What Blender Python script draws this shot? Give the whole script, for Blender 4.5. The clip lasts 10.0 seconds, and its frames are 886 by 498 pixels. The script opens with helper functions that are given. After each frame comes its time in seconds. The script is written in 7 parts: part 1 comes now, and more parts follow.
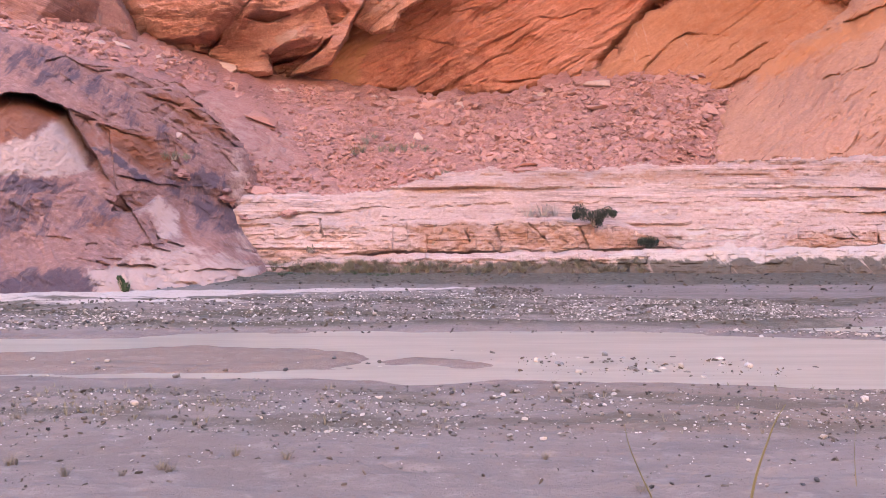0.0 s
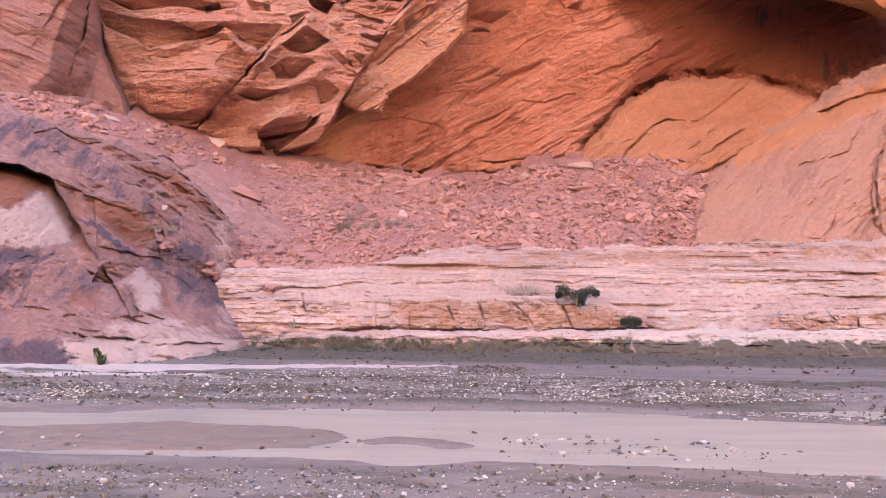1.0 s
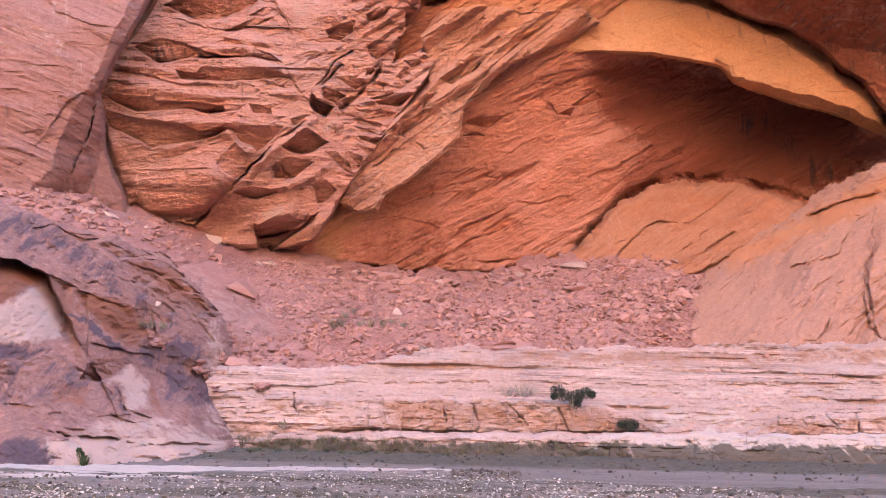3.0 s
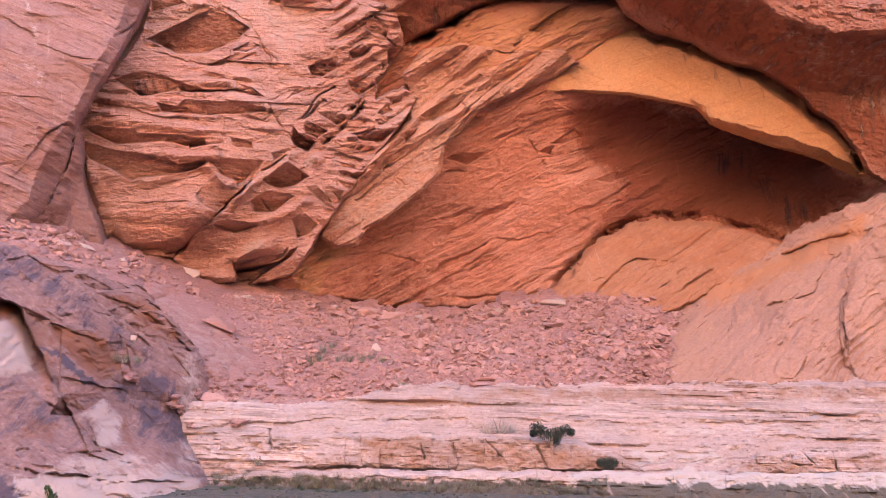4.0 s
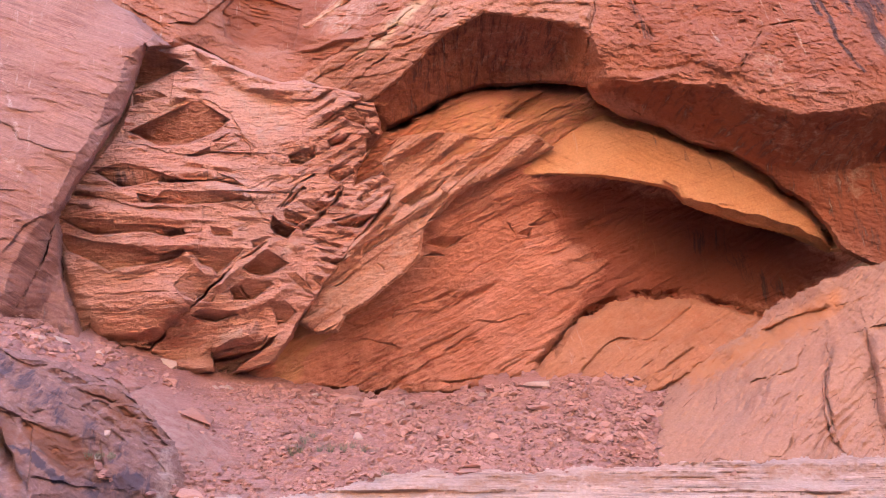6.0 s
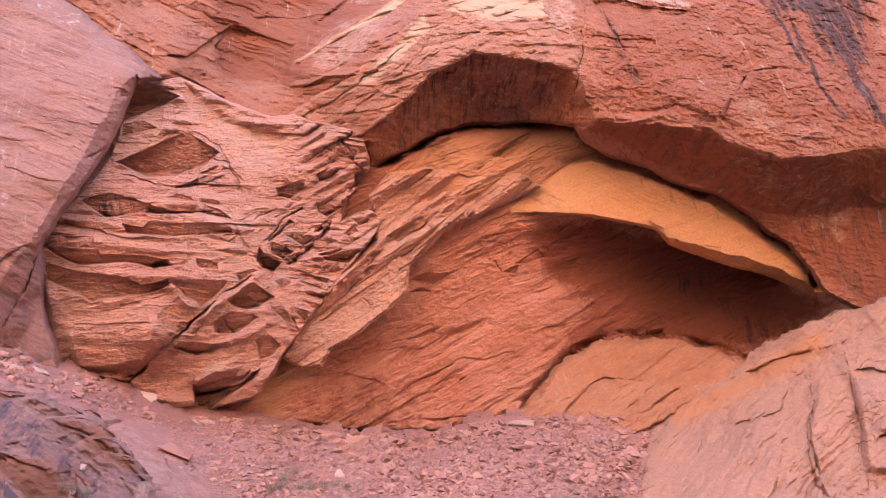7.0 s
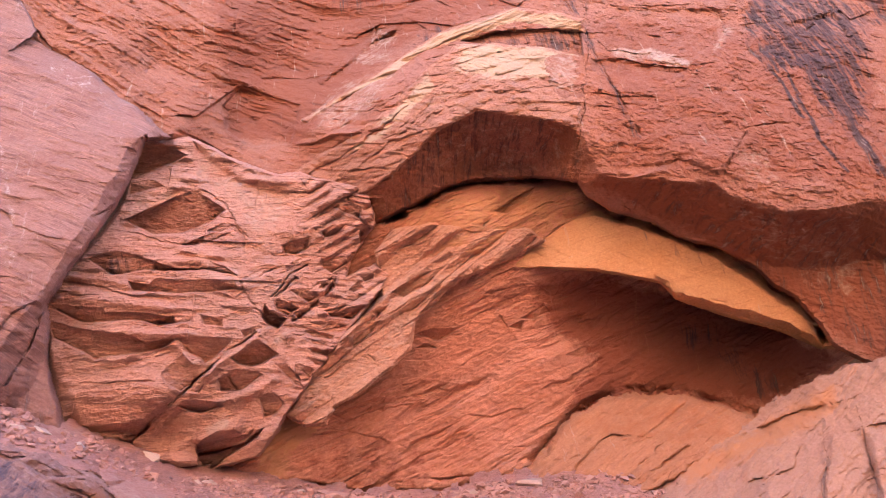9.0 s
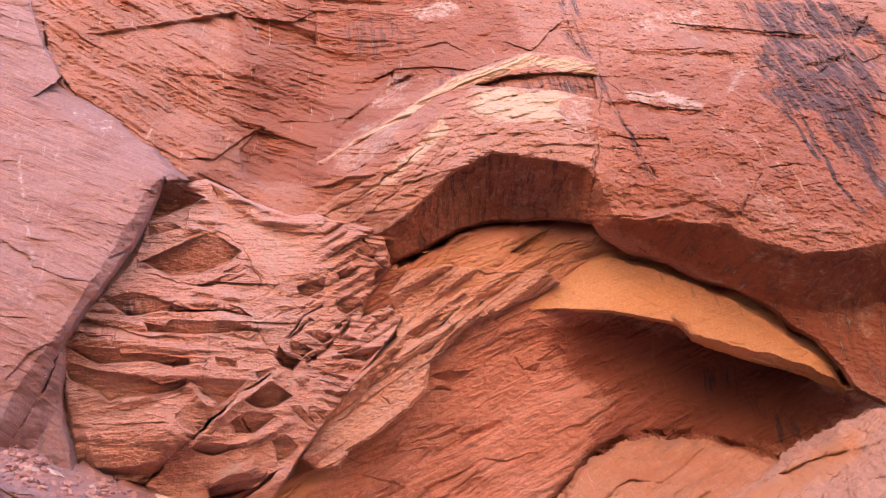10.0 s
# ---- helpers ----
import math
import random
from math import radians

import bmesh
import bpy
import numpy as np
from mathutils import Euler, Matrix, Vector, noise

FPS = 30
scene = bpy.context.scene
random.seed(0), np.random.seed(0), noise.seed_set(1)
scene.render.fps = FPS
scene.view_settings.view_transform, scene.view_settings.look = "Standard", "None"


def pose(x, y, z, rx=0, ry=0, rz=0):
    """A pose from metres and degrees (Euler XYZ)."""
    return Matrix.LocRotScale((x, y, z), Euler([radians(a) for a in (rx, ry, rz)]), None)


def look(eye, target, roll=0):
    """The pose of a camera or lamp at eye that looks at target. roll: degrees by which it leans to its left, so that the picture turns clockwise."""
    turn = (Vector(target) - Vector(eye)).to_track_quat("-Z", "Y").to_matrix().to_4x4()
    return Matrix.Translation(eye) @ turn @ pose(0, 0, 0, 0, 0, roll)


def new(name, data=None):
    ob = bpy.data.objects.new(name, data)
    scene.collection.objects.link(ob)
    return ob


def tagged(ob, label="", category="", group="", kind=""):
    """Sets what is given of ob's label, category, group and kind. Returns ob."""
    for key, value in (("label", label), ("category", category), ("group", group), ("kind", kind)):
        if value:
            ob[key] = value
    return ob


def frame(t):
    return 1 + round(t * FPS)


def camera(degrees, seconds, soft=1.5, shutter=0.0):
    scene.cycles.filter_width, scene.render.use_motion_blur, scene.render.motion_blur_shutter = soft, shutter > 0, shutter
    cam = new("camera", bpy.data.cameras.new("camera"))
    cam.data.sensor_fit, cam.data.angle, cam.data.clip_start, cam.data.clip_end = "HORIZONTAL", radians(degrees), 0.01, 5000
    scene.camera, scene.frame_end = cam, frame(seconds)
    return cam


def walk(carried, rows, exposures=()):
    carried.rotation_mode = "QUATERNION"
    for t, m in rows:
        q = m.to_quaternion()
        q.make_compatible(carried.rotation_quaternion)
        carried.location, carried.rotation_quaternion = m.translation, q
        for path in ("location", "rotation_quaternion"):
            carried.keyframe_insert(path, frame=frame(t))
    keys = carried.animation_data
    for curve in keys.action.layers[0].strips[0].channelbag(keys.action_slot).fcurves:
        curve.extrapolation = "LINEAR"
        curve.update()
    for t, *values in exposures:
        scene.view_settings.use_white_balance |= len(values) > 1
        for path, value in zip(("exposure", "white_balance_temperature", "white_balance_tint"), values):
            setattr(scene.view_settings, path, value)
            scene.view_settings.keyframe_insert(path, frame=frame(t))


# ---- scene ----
# ---- camera: it stands on the river bank and turns up the cliff ----
EYE = 2.2
cam = camera(59.82, 10.0, soft=0.8)
ROWS = [
    (0.0, 88.277, -0.000, 0.000),
    (0.5, 91.144, -0.795, -0.819),
    (1.0, 94.010, -0.944, -1.243),
    (1.5, 96.551, -0.947, -1.297),
    (2.0, 98.440, -0.908, -1.123),
    (2.5, 99.976, -1.132, -1.154),
    (4.0, 104.029, -1.564, -3.273),
    (4.5, 105.496, -1.284, -3.690),
    (5.0, 107.097, -0.757, -3.707),
    (5.5, 108.714, -0.237, -3.781),
    (6.0, 110.265, 0.104, -4.280),
    (7.5, 114.035, -0.777, -6.122),
    (8.0, 114.992, -0.895, -6.262),
    (8.5, 116.088, -0.587, -5.835),
    (9.0, 117.084, -0.320, -5.090),
    (9.5, 118.488, -0.421, -4.536),
    (10.0, 120.168, -0.865, -4.136),
]
walk(cam, [(t, pose(0, 0, EYE, rx, ry, rz)) for t, rx, ry, rz in ROWS])

# ---- light: a deep canyon in shade, an added unseen wall facing the cliff in the sun ----
SUN_UP = 36.0
world = bpy.data.worlds.new("sky")
scene.world = world
world.use_nodes = True
sky = world.node_tree.nodes.new("ShaderNodeTexSky")
sky.sky_type, sky.sun_disc = "NISHITA", False
sky.sun_elevation, sky.sun_rotation = radians(SUN_UP), radians(10.0)
back = world.node_tree.nodes["Background"]
back.inputs["Strength"].default_value = 0.15
world.node_tree.links.new(sky.outputs["Color"], back.inputs["Color"])
sun = new("sun", bpy.data.lights.new("sun", "SUN"))
sun.data.energy, sun.data.angle, sun.data.color = 5.0, radians(0.5), (1.0, 0.9, 0.76)
# from over the rim behind the alcove
s_dir = Vector((0.17, 0.77, 0.57)).normalized()
sun.matrix_world = look(tuple(s_dir * 200), (0, 0, 0))
scene.view_settings.exposure = 3.68
scene.view_settings.use_white_balance = True
scene.view_settings.white_balance_temperature, scene.view_settings.white_balance_tint = 6450, 10


# ---- noise and small maths ----
PERM = np.random.RandomState(7).permutation(4096)
PERM = np.concatenate([PERM, PERM])
RAND = np.random.RandomState(8).rand(4096)
GX, GY = np.cos(2 * np.pi * RAND), np.sin(2 * np.pi * RAND)


def slot(i, j, seed=0):
    return PERM[PERM[(i + 131 * seed) & 4095] + (j & 4095)]


def gnoise(u, v, seed=0):
    """Gradient noise, about -0.7 to 0.7."""
    fi, fj = np.floor(u), np.floor(v)
    x, y = u - fi, v - fj
    i, j = fi.astype(np.int64), fj.astype(np.int64)
    sx, sy = x * x * (3 - 2 * x), y * y * (3 - 2 * y)
    p0, p1 = PERM[(i + 131 * seed) & 4095], PERM[(i + 1 + 131 * seed) & 4095]
    j0, j1 = j & 4095, (j + 1) & 4095

    def g(p, q, dx, dy):
        k = PERM[p + q]
        return GX[k] * dx + GY[k] * dy
    low = g(p0, j0, x, y) * (1 - sx) + g(p1, j0, x - 1, y) * sx
    high = g(p0, j1, x, y - 1) * (1 - sx) + g(p1, j1, x - 1, y - 1) * sx
    return low * (1 - sy) + high * sy


def fbm(u, v, octaves=4, seed=0, gain=0.5):
    t, amp = 0, 1.0
    for k in range(octaves):
        t = t + amp * gnoise(u, v, seed + k)
        u, v, amp = u * 2.03 + 3.7, v * 2.03 + 1.3, amp * gain
    return t


def facets(u, v, seed=0, tilt=0.5, lift=0.35, bulge=0.8):
    """Angular broken rock, about -1 to 1: tilted faces that meet in creases. Also the way up from the creases."""
    fi, fj = np.floor(u), np.floor(v)
    x, y = u - fi, v - fj
    i, j = fi.astype(np.int64), fj.astype(np.int64)
    best, second = np.full(u.shape, -9.0), np.full(u.shape, -9.0)
    for di in (-1, 0, 1):
        for dj in (-1, 0, 1):
            k = slot(i + di, j + dj, seed)
            dx = x - di - 0.15 - 0.7 * RAND[k]
            dy = y - dj - 0.15 - 0.7 * RAND[4095 - k]
            h = 4 * tilt * ((RAND[(k * 7 + 3) & 4095] - 0.5) * dx + (RAND[(k * 11 + 5) & 4095] - 0.5) * dy) + 2 * lift * (RAND[(k * 13 + 9) & 4095] - 0.5) - bulge * (dx * dx + dy * dy)
            second = np.maximum(second, np.minimum(h, best))
            best = np.maximum(best, h)
    return best, best - second


def beds(s, w, seed=0, length=4.0, under=0.09):
    """Bedded rock: each bed breaks into blocks that stand out by chance (0 to 1), undercut below, sloped back above."""
    fk = np.floor(s)
    k = fk.astype(np.int64)
    fr = s - fk
    x = w / length + 7.3 * RAND[slot(k, k * 0 + 3, seed)]
    fm = np.floor(x)
    m = fm.astype(np.int64)
    lean = RAND[slot(m, k, seed + 2)] - 0.5
    t = np.clip((x - fm - 0.9) / 0.1, 0, 1)
    r = RAND[slot(k, m, seed + 1)] * (1 - t) + RAND[slot(k, m + 1, seed + 1)] * t + 0.5 * lean * (x - fm) * (1 - t)
    return r * np.clip(fr / under, 0, 1) * (1 - 0.9 * np.clip((fr - under - 0.13) / (0.87 - under), 0, 1))


def striae(w, s, seed=0):
    """Thin parallel ridges along w."""
    return 0.4 - np.abs(gnoise(w / 7, s / 0.55, seed)) * 1.4 - 0.6 * np.abs(gnoise(w / 3, s / 0.22, seed + 1))


def peel(n, k):
    """Noise cut into sheets: flat steps with sharp curved edges."""
    q = n * k
    f = np.floor(q)
    t = np.clip((q - f - 0.82) / 0.18, 0, 1)
    return (f + t) / k


def smooth(x, lo, hi):
    t = np.clip((x - lo) / (hi - lo), 0, 1)
    return t * t * (3 - 2 * t)


def line_distance(a, b, pts):
    """Distance to a polyline and the side of it: +1 to the left of its run."""
    best, side = np.full(a.shape, 1e9), np.ones(a.shape)
    for (x0, y0), (x1, y1) in zip(pts[:-1], pts[1:]):
        dx, dy = x1 - x0, y1 - y0
        t = np.clip(((a - x0) * dx + (b - y0) * dy) / (dx * dx + dy * dy + 1e-9), 0, 1)
        d = np.hypot(a - x0 - t * dx, b - y0 - t * dy)
        near = d < best
        best = np.where(near, d, best)
        side = np.where(near, np.sign(dx * (b - y0) - dy * (a - x0)), side)
    return best, side


def inside(a, b, pts):
    """Signed distance to a polygon, positive inside."""
    ring = list(pts) + [pts[0]]
    d, _ = line_distance(a, b, ring)
    hit = np.zeros(a.shape, bool)
    for (x0, y0), (x1, y1) in zip(ring[:-1], ring[1:]):
        if y0 != y1:
            hit ^= ((y0 > b) != (y1 > b)) & (a < (x1 - x0) * (b - y0) / (y1 - y0) + x0)
    return np.where(hit, d, -d)


def spread(anchors):
    """A smooth surface through a few anchors (a, b, value)."""
    p = np.array(anchors, float)
    n = len(p)
    m = np.zeros((n + 3, n + 3))
    m[:n, :n] = np.hypot(p[:, None, 0] - p[None, :, 0], p[:, None, 1] - p[None, :, 1])
    m[:n, n:] = np.c_[np.ones(n), p[:, :2] / 300]
    m[n:, :n] = m[:n, n:].T
    w = np.linalg.solve(m + 1e-9 * np.eye(n + 3), np.r_[p[:, 2], 0, 0, 0])

    def at(a, b):
        t = w[n] + w[n + 1] * a / 300 + w[n + 2] * b / 300
        for k in range(n):
            t = t + w[k] * np.hypot(a - p[k, 0], b - p[k, 1])
        return t
    return at


# ---- materials ----
def node(nt, kind, **inputs):
    n = nt.nodes.new(kind)
    for key, value in inputs.items():
        n.inputs[key.replace("_", " ")].default_value = value
    return n


def mixed(nt, fac, one, two, how="MIX"):
    n = nt.nodes.new("ShaderNodeMix")
    n.data_type, n.blend_type = "RGBA", how
    for socket, value in ((n.inputs["Factor"], fac), (n.inputs["A"], one), (n.inputs["B"], two)):
        if isinstance(value, bpy.types.NodeSocket):
            nt.links.new(value, socket)
        elif isinstance(value, tuple):
            socket.default_value = (*value, 1)
        else:
            socket.default_value = value
    return n.outputs["Result"]


def ramp(nt, source, lo, hi, to_lo=0.0, to_hi=1.0):
    n = nt.nodes.new("ShaderNodeMapRange")
    n.interpolation_type = "SMOOTHSTEP"
    nt.links.new(source, n.inputs["Value"])
    for key, v in (("From Min", lo), ("From Max", hi), ("To Min", to_lo), ("To Max", to_hi)):
        n.inputs[key].default_value = v
    return n.outputs["Result"]


def rock(name, base, other, streak, turn=0.0, grain=1.8, bump=0.5, lean=-8.0, rough=0.9, speck=1.0, crack=0.5, lamina=0.4, drips=0.25, stain_and_shade=(0.045, 0.03, 0.04), pale=(0.62, 0.5, 0.46), rust_and_shade=(0.33, 0.07, 0.03)):
    """Sandstone: patches, bedding streaks turned by so many degrees, grain, and stains, redder rock and painted shade
    where the marks say so.
    """
    m = bpy.data.materials.new(name)
    m.use_nodes = True
    nt = m.node_tree
    bsdf = nt.nodes["Principled BSDF"]
    bsdf.inputs["Roughness"].default_value = rough
    bsdf.inputs["Specular IOR Level"].default_value = 0.25
    co = nt.nodes.new("ShaderNodeTexCoord").outputs["Object"]

    def noise_of(scale, detail=6.0, stretch=None, rough_=0.6, distort=0.0):
        n = node(nt, "ShaderNodeTexNoise", Scale=scale, Detail=detail, Roughness=rough_, Distortion=distort)
        src = co
        if stretch:
            mp = nt.nodes.new("ShaderNodeMapping")
            mp.vector_type = "TEXTURE"
            mp.inputs["Rotation"].default_value = (0, radians(-turn), 0)
            mp.inputs["Scale"].default_value = stretch
            nt.links.new(co, mp.inputs["Vector"])
            src = mp.outputs["Vector"]
        nt.links.new(src, n.inputs["Vector"])
        return n.outputs["Fac"]
    broad = noise_of(0.16, 5.0)
    bands = noise_of(0.55, 8.0, (5.0, 5.0, 0.9), 0.7, 0.5)
    fine = noise_of(2.2 * grain, 9.0, None, 0.7)
    thin = noise_of(1.6 * grain, 8.0, (4.0, 4.0, 0.5), 0.75, 0.3)
    leaf = noise_of(1.0, 7.0, (9.0, 9.0, 0.3), 0.7, 0.15)
    hair = noise_of(1.0, 5.0, (2.2, 2.2, 0.085), 0.7, 0.1)
    grit = noise_of(9.0 * grain, 4.0, None, 0.7)
    col = mixed(nt, ramp(nt, broad, 0.38, 0.62), base, other)
    col = mixed(nt, ramp(nt, bands, 0.5, 0.72, 0.0, 0.55), col, streak)
    col = mixed(nt, ramp(nt, thin, 0.34, 0.46, 0.4, 0.0), col, tuple(c * k for c, k in zip(base, (0.6, 0.5, 0.45))))
    light = tuple(min(0.8, c * 1.35 + 0.05) for c in base)
    col = mixed(nt, ramp(nt, fine, 0.5, 0.68, 0.0, 0.6 * speck), col, light)
    col = mixed(nt, ramp(nt, fine, 0.3, 0.46, 0.6 * speck, 0.0), col, tuple(c * k for c, k in zip(base, (0.58, 0.48, 0.45))))
    fleck = noise_of(6.0, 4.0, None, 0.75)
    col = mixed(nt, 1.0, col, ramp(nt, fleck, 0.36, 0.64, 0.93, 1.06), "MULTIPLY")
    where = ramp(nt, noise_of(0.22, 4.0), 0.42, 0.6, 0.15, 1.0)
    col = mixed(nt, where, col, ramp(nt, leaf, 0.34, 0.64, 1.0 - 0.34 * lamina, 1.0 + 0.26 * lamina), "MULTIPLY")
    col = mixed(nt, where, col, ramp(nt, hair, 0.34, 0.66, 1.0 - 0.3 * lamina, 1.0 + 0.25 * lamina), "MULTIPLY")

    mottle = noise_of(1.1, 10.0, None, 0.75, 0.3)
    # a few joints that run with the bedding and fade in and out
    wob = node(nt, "ShaderNodeTexNoise", Scale=0.6, Detail=3.0)
    nt.links.new(co, wob.inputs["Vector"])
    bent = nt.nodes.new("ShaderNodeVectorMath")
    bent.operation = "MULTIPLY_ADD"
    nt.links.new(wob.outputs["Color"], bent.inputs[0])
    bent.inputs[1].default_value = (0.5, 0.5, 0.5)
    nt.links.new(co, bent.inputs[2])
    lay = nt.nodes.new("ShaderNodeMapping")
    lay.vector_type = "TEXTURE"
    lay.inputs["Rotation"].default_value = (0, radians(-turn), 0)
    lay.inputs["Scale"].default_value = (4.5, 4.5, 0.9)
    nt.links.new(bent.outputs["Vector"], lay.inputs["Vector"])
    cells = node(nt, "ShaderNodeTexVoronoi", Scale=0.7)
    cells.feature = "DISTANCE_TO_EDGE"
    nt.links.new(lay.outputs["Vector"], cells.inputs["Vector"])
    gap = nt.nodes.new("ShaderNodeMath")
    gap.operation = "MULTIPLY"
    nt.links.new(ramp(nt, cells.outputs["Distance"], 0.0, 0.028, 1.0, 0.0), gap.inputs[0])
    nt.links.new(ramp(nt, noise_of(0.4, 5.0), 0.55, 0.66), gap.inputs[1])
    col = mixed(nt, ramp(nt, gap.outputs[0], 0.0, 1.0, 0.0, crack), col, tuple(c * k for c, k in zip(base, (0.38, 0.3, 0.28))))

    def mark(key, colour, soft, gain, strength):
        nonlocal col
        at = nt.nodes.new("ShaderNodeAttribute")
        at.attribute_name = key
        mul = nt.nodes.new("ShaderNodeMath")
        mul.operation = "MULTIPLY_ADD"
        nt.links.new(soft, mul.inputs[0])
        mul.inputs[1].default_value = gain
        nt.links.new(at.outputs["Fac"], mul.inputs[2])
        col = mixed(nt, ramp(nt, mul.outputs[0], 0.3 + gain / 2, 0.75 + gain / 2, 0.0, strength), col, colour)
    mark("rust_and_shade", rust_and_shade, mottle, 1.2, 0.8)
    mark("pale", pale, mottle, 1.6, 0.75)
    drip = node(nt, "ShaderNodeTexNoise", Scale=1.0, Detail=9.0, Roughness=0.7, Distortion=0.2)
    down = nt.nodes.new("ShaderNodeMapping")
    down.vector_type = "TEXTURE"
    down.inputs["Rotation"].default_value = (0, radians(lean), 0)
    down.inputs["Scale"].default_value = (0.5, 4.0, 4.0)
    nt.links.new(co, down.inputs["Vector"])
    nt.links.new(down.outputs["Vector"], drip.inputs["Vector"])
    mark("stain_and_shade", stain_and_shade, drip.outputs["Fac"], 2.2, 0.9)
    col = mixed(nt, ramp(nt, drip.outputs["Fac"], 0.6, 0.7, 0.0, drips), col, pale)
    nt.links.new(col, bsdf.inputs["Base Color"])
    height = nt.nodes.new("ShaderNodeMath")
    height.operation = "MULTIPLY_ADD"
    nt.links.new(thin, height.inputs[0])
    height.inputs[1].default_value = 0.9
    add = nt.nodes.new("ShaderNodeMath")
    add.operation = "MULTIPLY_ADD"
    nt.links.new(fine, add.inputs[0])
    add.inputs[1].default_value = 0.3
    nt.links.new(ramp(nt, grit, 0.0, 1.0, 0.0, 0.12), add.inputs[2])
    nt.links.new(add.outputs[0], height.inputs[2])
    cut = nt.nodes.new("ShaderNodeMath")
    cut.operation = "MULTIPLY_ADD"
    nt.links.new(gap.outputs[0], cut.inputs[0])
    cut.inputs[1].default_value = -0.6
    nt.links.new(height.outputs[0], cut.inputs[2])
    sheet = nt.nodes.new("ShaderNodeMath")
    sheet.operation = "MULTIPLY_ADD"
    nt.links.new(leaf, sheet.inputs[0])
    sheet.inputs[1].default_value = 1.4 * lamina
    nt.links.new(cut.outputs[0], sheet.inputs[2])
    b = node(nt, "ShaderNodeBump", Strength=min(1.0, bump * 1.5), Distance=0.3)
    nt.links.new(sheet.outputs[0], b.inputs["Height"])
    nt.links.new(b.outputs["Normal"], bsdf.inputs["Normal"])
    return m


PINK = rock("pink_sandstone", (0.275, 0.131, 0.107), (0.303, 0.155, 0.13), (0.23, 0.103, 0.081), lamina=0.6, crack=0.15, turn=-22, bump=0.5, speck=0.6)
ORANGE = rock("orange_sandstone", (0.44, 0.17, 0.105), (0.5, 0.215, 0.145), (0.32, 0.095, 0.053), turn=28, bump=0.5, speck=0.6, crack=0.3, pale=(0.5, 0.25, 0.125), rust_and_shade=(0.2, 0.05, 0.028))
SLABROCK = rock("leaning_sandstone", (0.5, 0.235, 0.15), (0.52, 0.26, 0.175), (0.4, 0.155, 0.09), turn=36, bump=0.6, pale=(0.52, 0.32, 0.25))
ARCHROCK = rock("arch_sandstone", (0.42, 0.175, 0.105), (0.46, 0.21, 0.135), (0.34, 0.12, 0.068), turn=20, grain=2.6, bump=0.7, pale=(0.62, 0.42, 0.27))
GOLD = rock("gold_lit_sandstone", (0.48, 0.225, 0.105), (0.52, 0.26, 0.13), (0.42, 0.18, 0.085), lamina=0.15, turn=20, bump=0.4, speck=0.5, crack=0.2, rust_and_shade=(0.46, 0.19, 0.1))
RED = rock("red_sandstone", (0.335, 0.122, 0.07), (0.345, 0.143, 0.095), (0.25, 0.092, 0.058), turn=-25, drips=0.6, lamina=0.22, speck=0.8, bump=0.6, stain_and_shade=(0.062, 0.035, 0.036), pale=(0.5, 0.34, 0.26), rust_and_shade=(0.25, 0.075, 0.04))
BROKEN = rock("bedded_sandstone", (0.49, 0.23, 0.165), (0.53, 0.275, 0.205), (0.39, 0.145, 0.095), lamina=0.55, speck=0.7, turn=8, bump=0.7, pale=(0.48, 0.31, 0.245), rust_and_shade=(0.24, 0.07, 0.04))
BUTTRESS = rock("smooth_salmon_sandstone", (0.335, 0.175, 0.128), (0.36, 0.185, 0.125), (0.29, 0.135, 0.094), lamina=0.12, turn=42, bump=0.25, speck=0.5, crack=0.8, rust_and_shade=(0.4, 0.165, 0.078), pale=(0.46, 0.29, 0.235))
DOMEROCK = rock("orange_dome_sandstone", (0.39, 0.162, 0.088), (0.41, 0.18, 0.102), (0.31, 0.125, 0.07), turn=35, lamina=0.2, bump=0.5, speck=0.6, rust_and_shade=(0.34, 0.12, 0.055))
LEDGE = rock("pale_ledge_sandstone", (0.43, 0.283, 0.247), (0.47, 0.322, 0.287), (0.3, 0.16, 0.115), lamina=0.85, turn=0, crack=0.2, speck=0.7, bump=0.5, stain_and_shade=(0.08, 0.066, 0.05), pale=(0.52, 0.42, 0.385), rust_and_shade=(0.31, 0.145, 0.085))
VARNISH = rock("varnished_sandstone", (0.28, 0.15, 0.135), (0.26, 0.145, 0.138), (0.22, 0.11, 0.098), lamina=0.3, turn=-30, bump=0.6, stain_and_shade=(0.085, 0.06, 0.082), pale=(0.52, 0.385, 0.35), rust_and_shade=(0.23, 0.088, 0.05))
RUBBLE = rock("red_rubble", (0.33, 0.156, 0.133), (0.38, 0.193, 0.168), (0.28, 0.115, 0.09), turn=0, grain=3.0, bump=0.5, pale=(0.45, 0.28, 0.24))
SUNNY = rock("light_canyon_sandstone", (0.44, 0.3, 0.225), (0.47, 0.33, 0.25), (0.38, 0.24, 0.17), turn=0, bump=0.15)

# ---- the cliff: each mass is charted by its bearing from the bank ----
# a: metres east per 1000 m north, b: metres up per 1000 m north; the depth is metres north.
cliff = tagged(new("cliff"), "tall red sandstone canyon cliff with an arched alcove", "cliff", kind="structure")


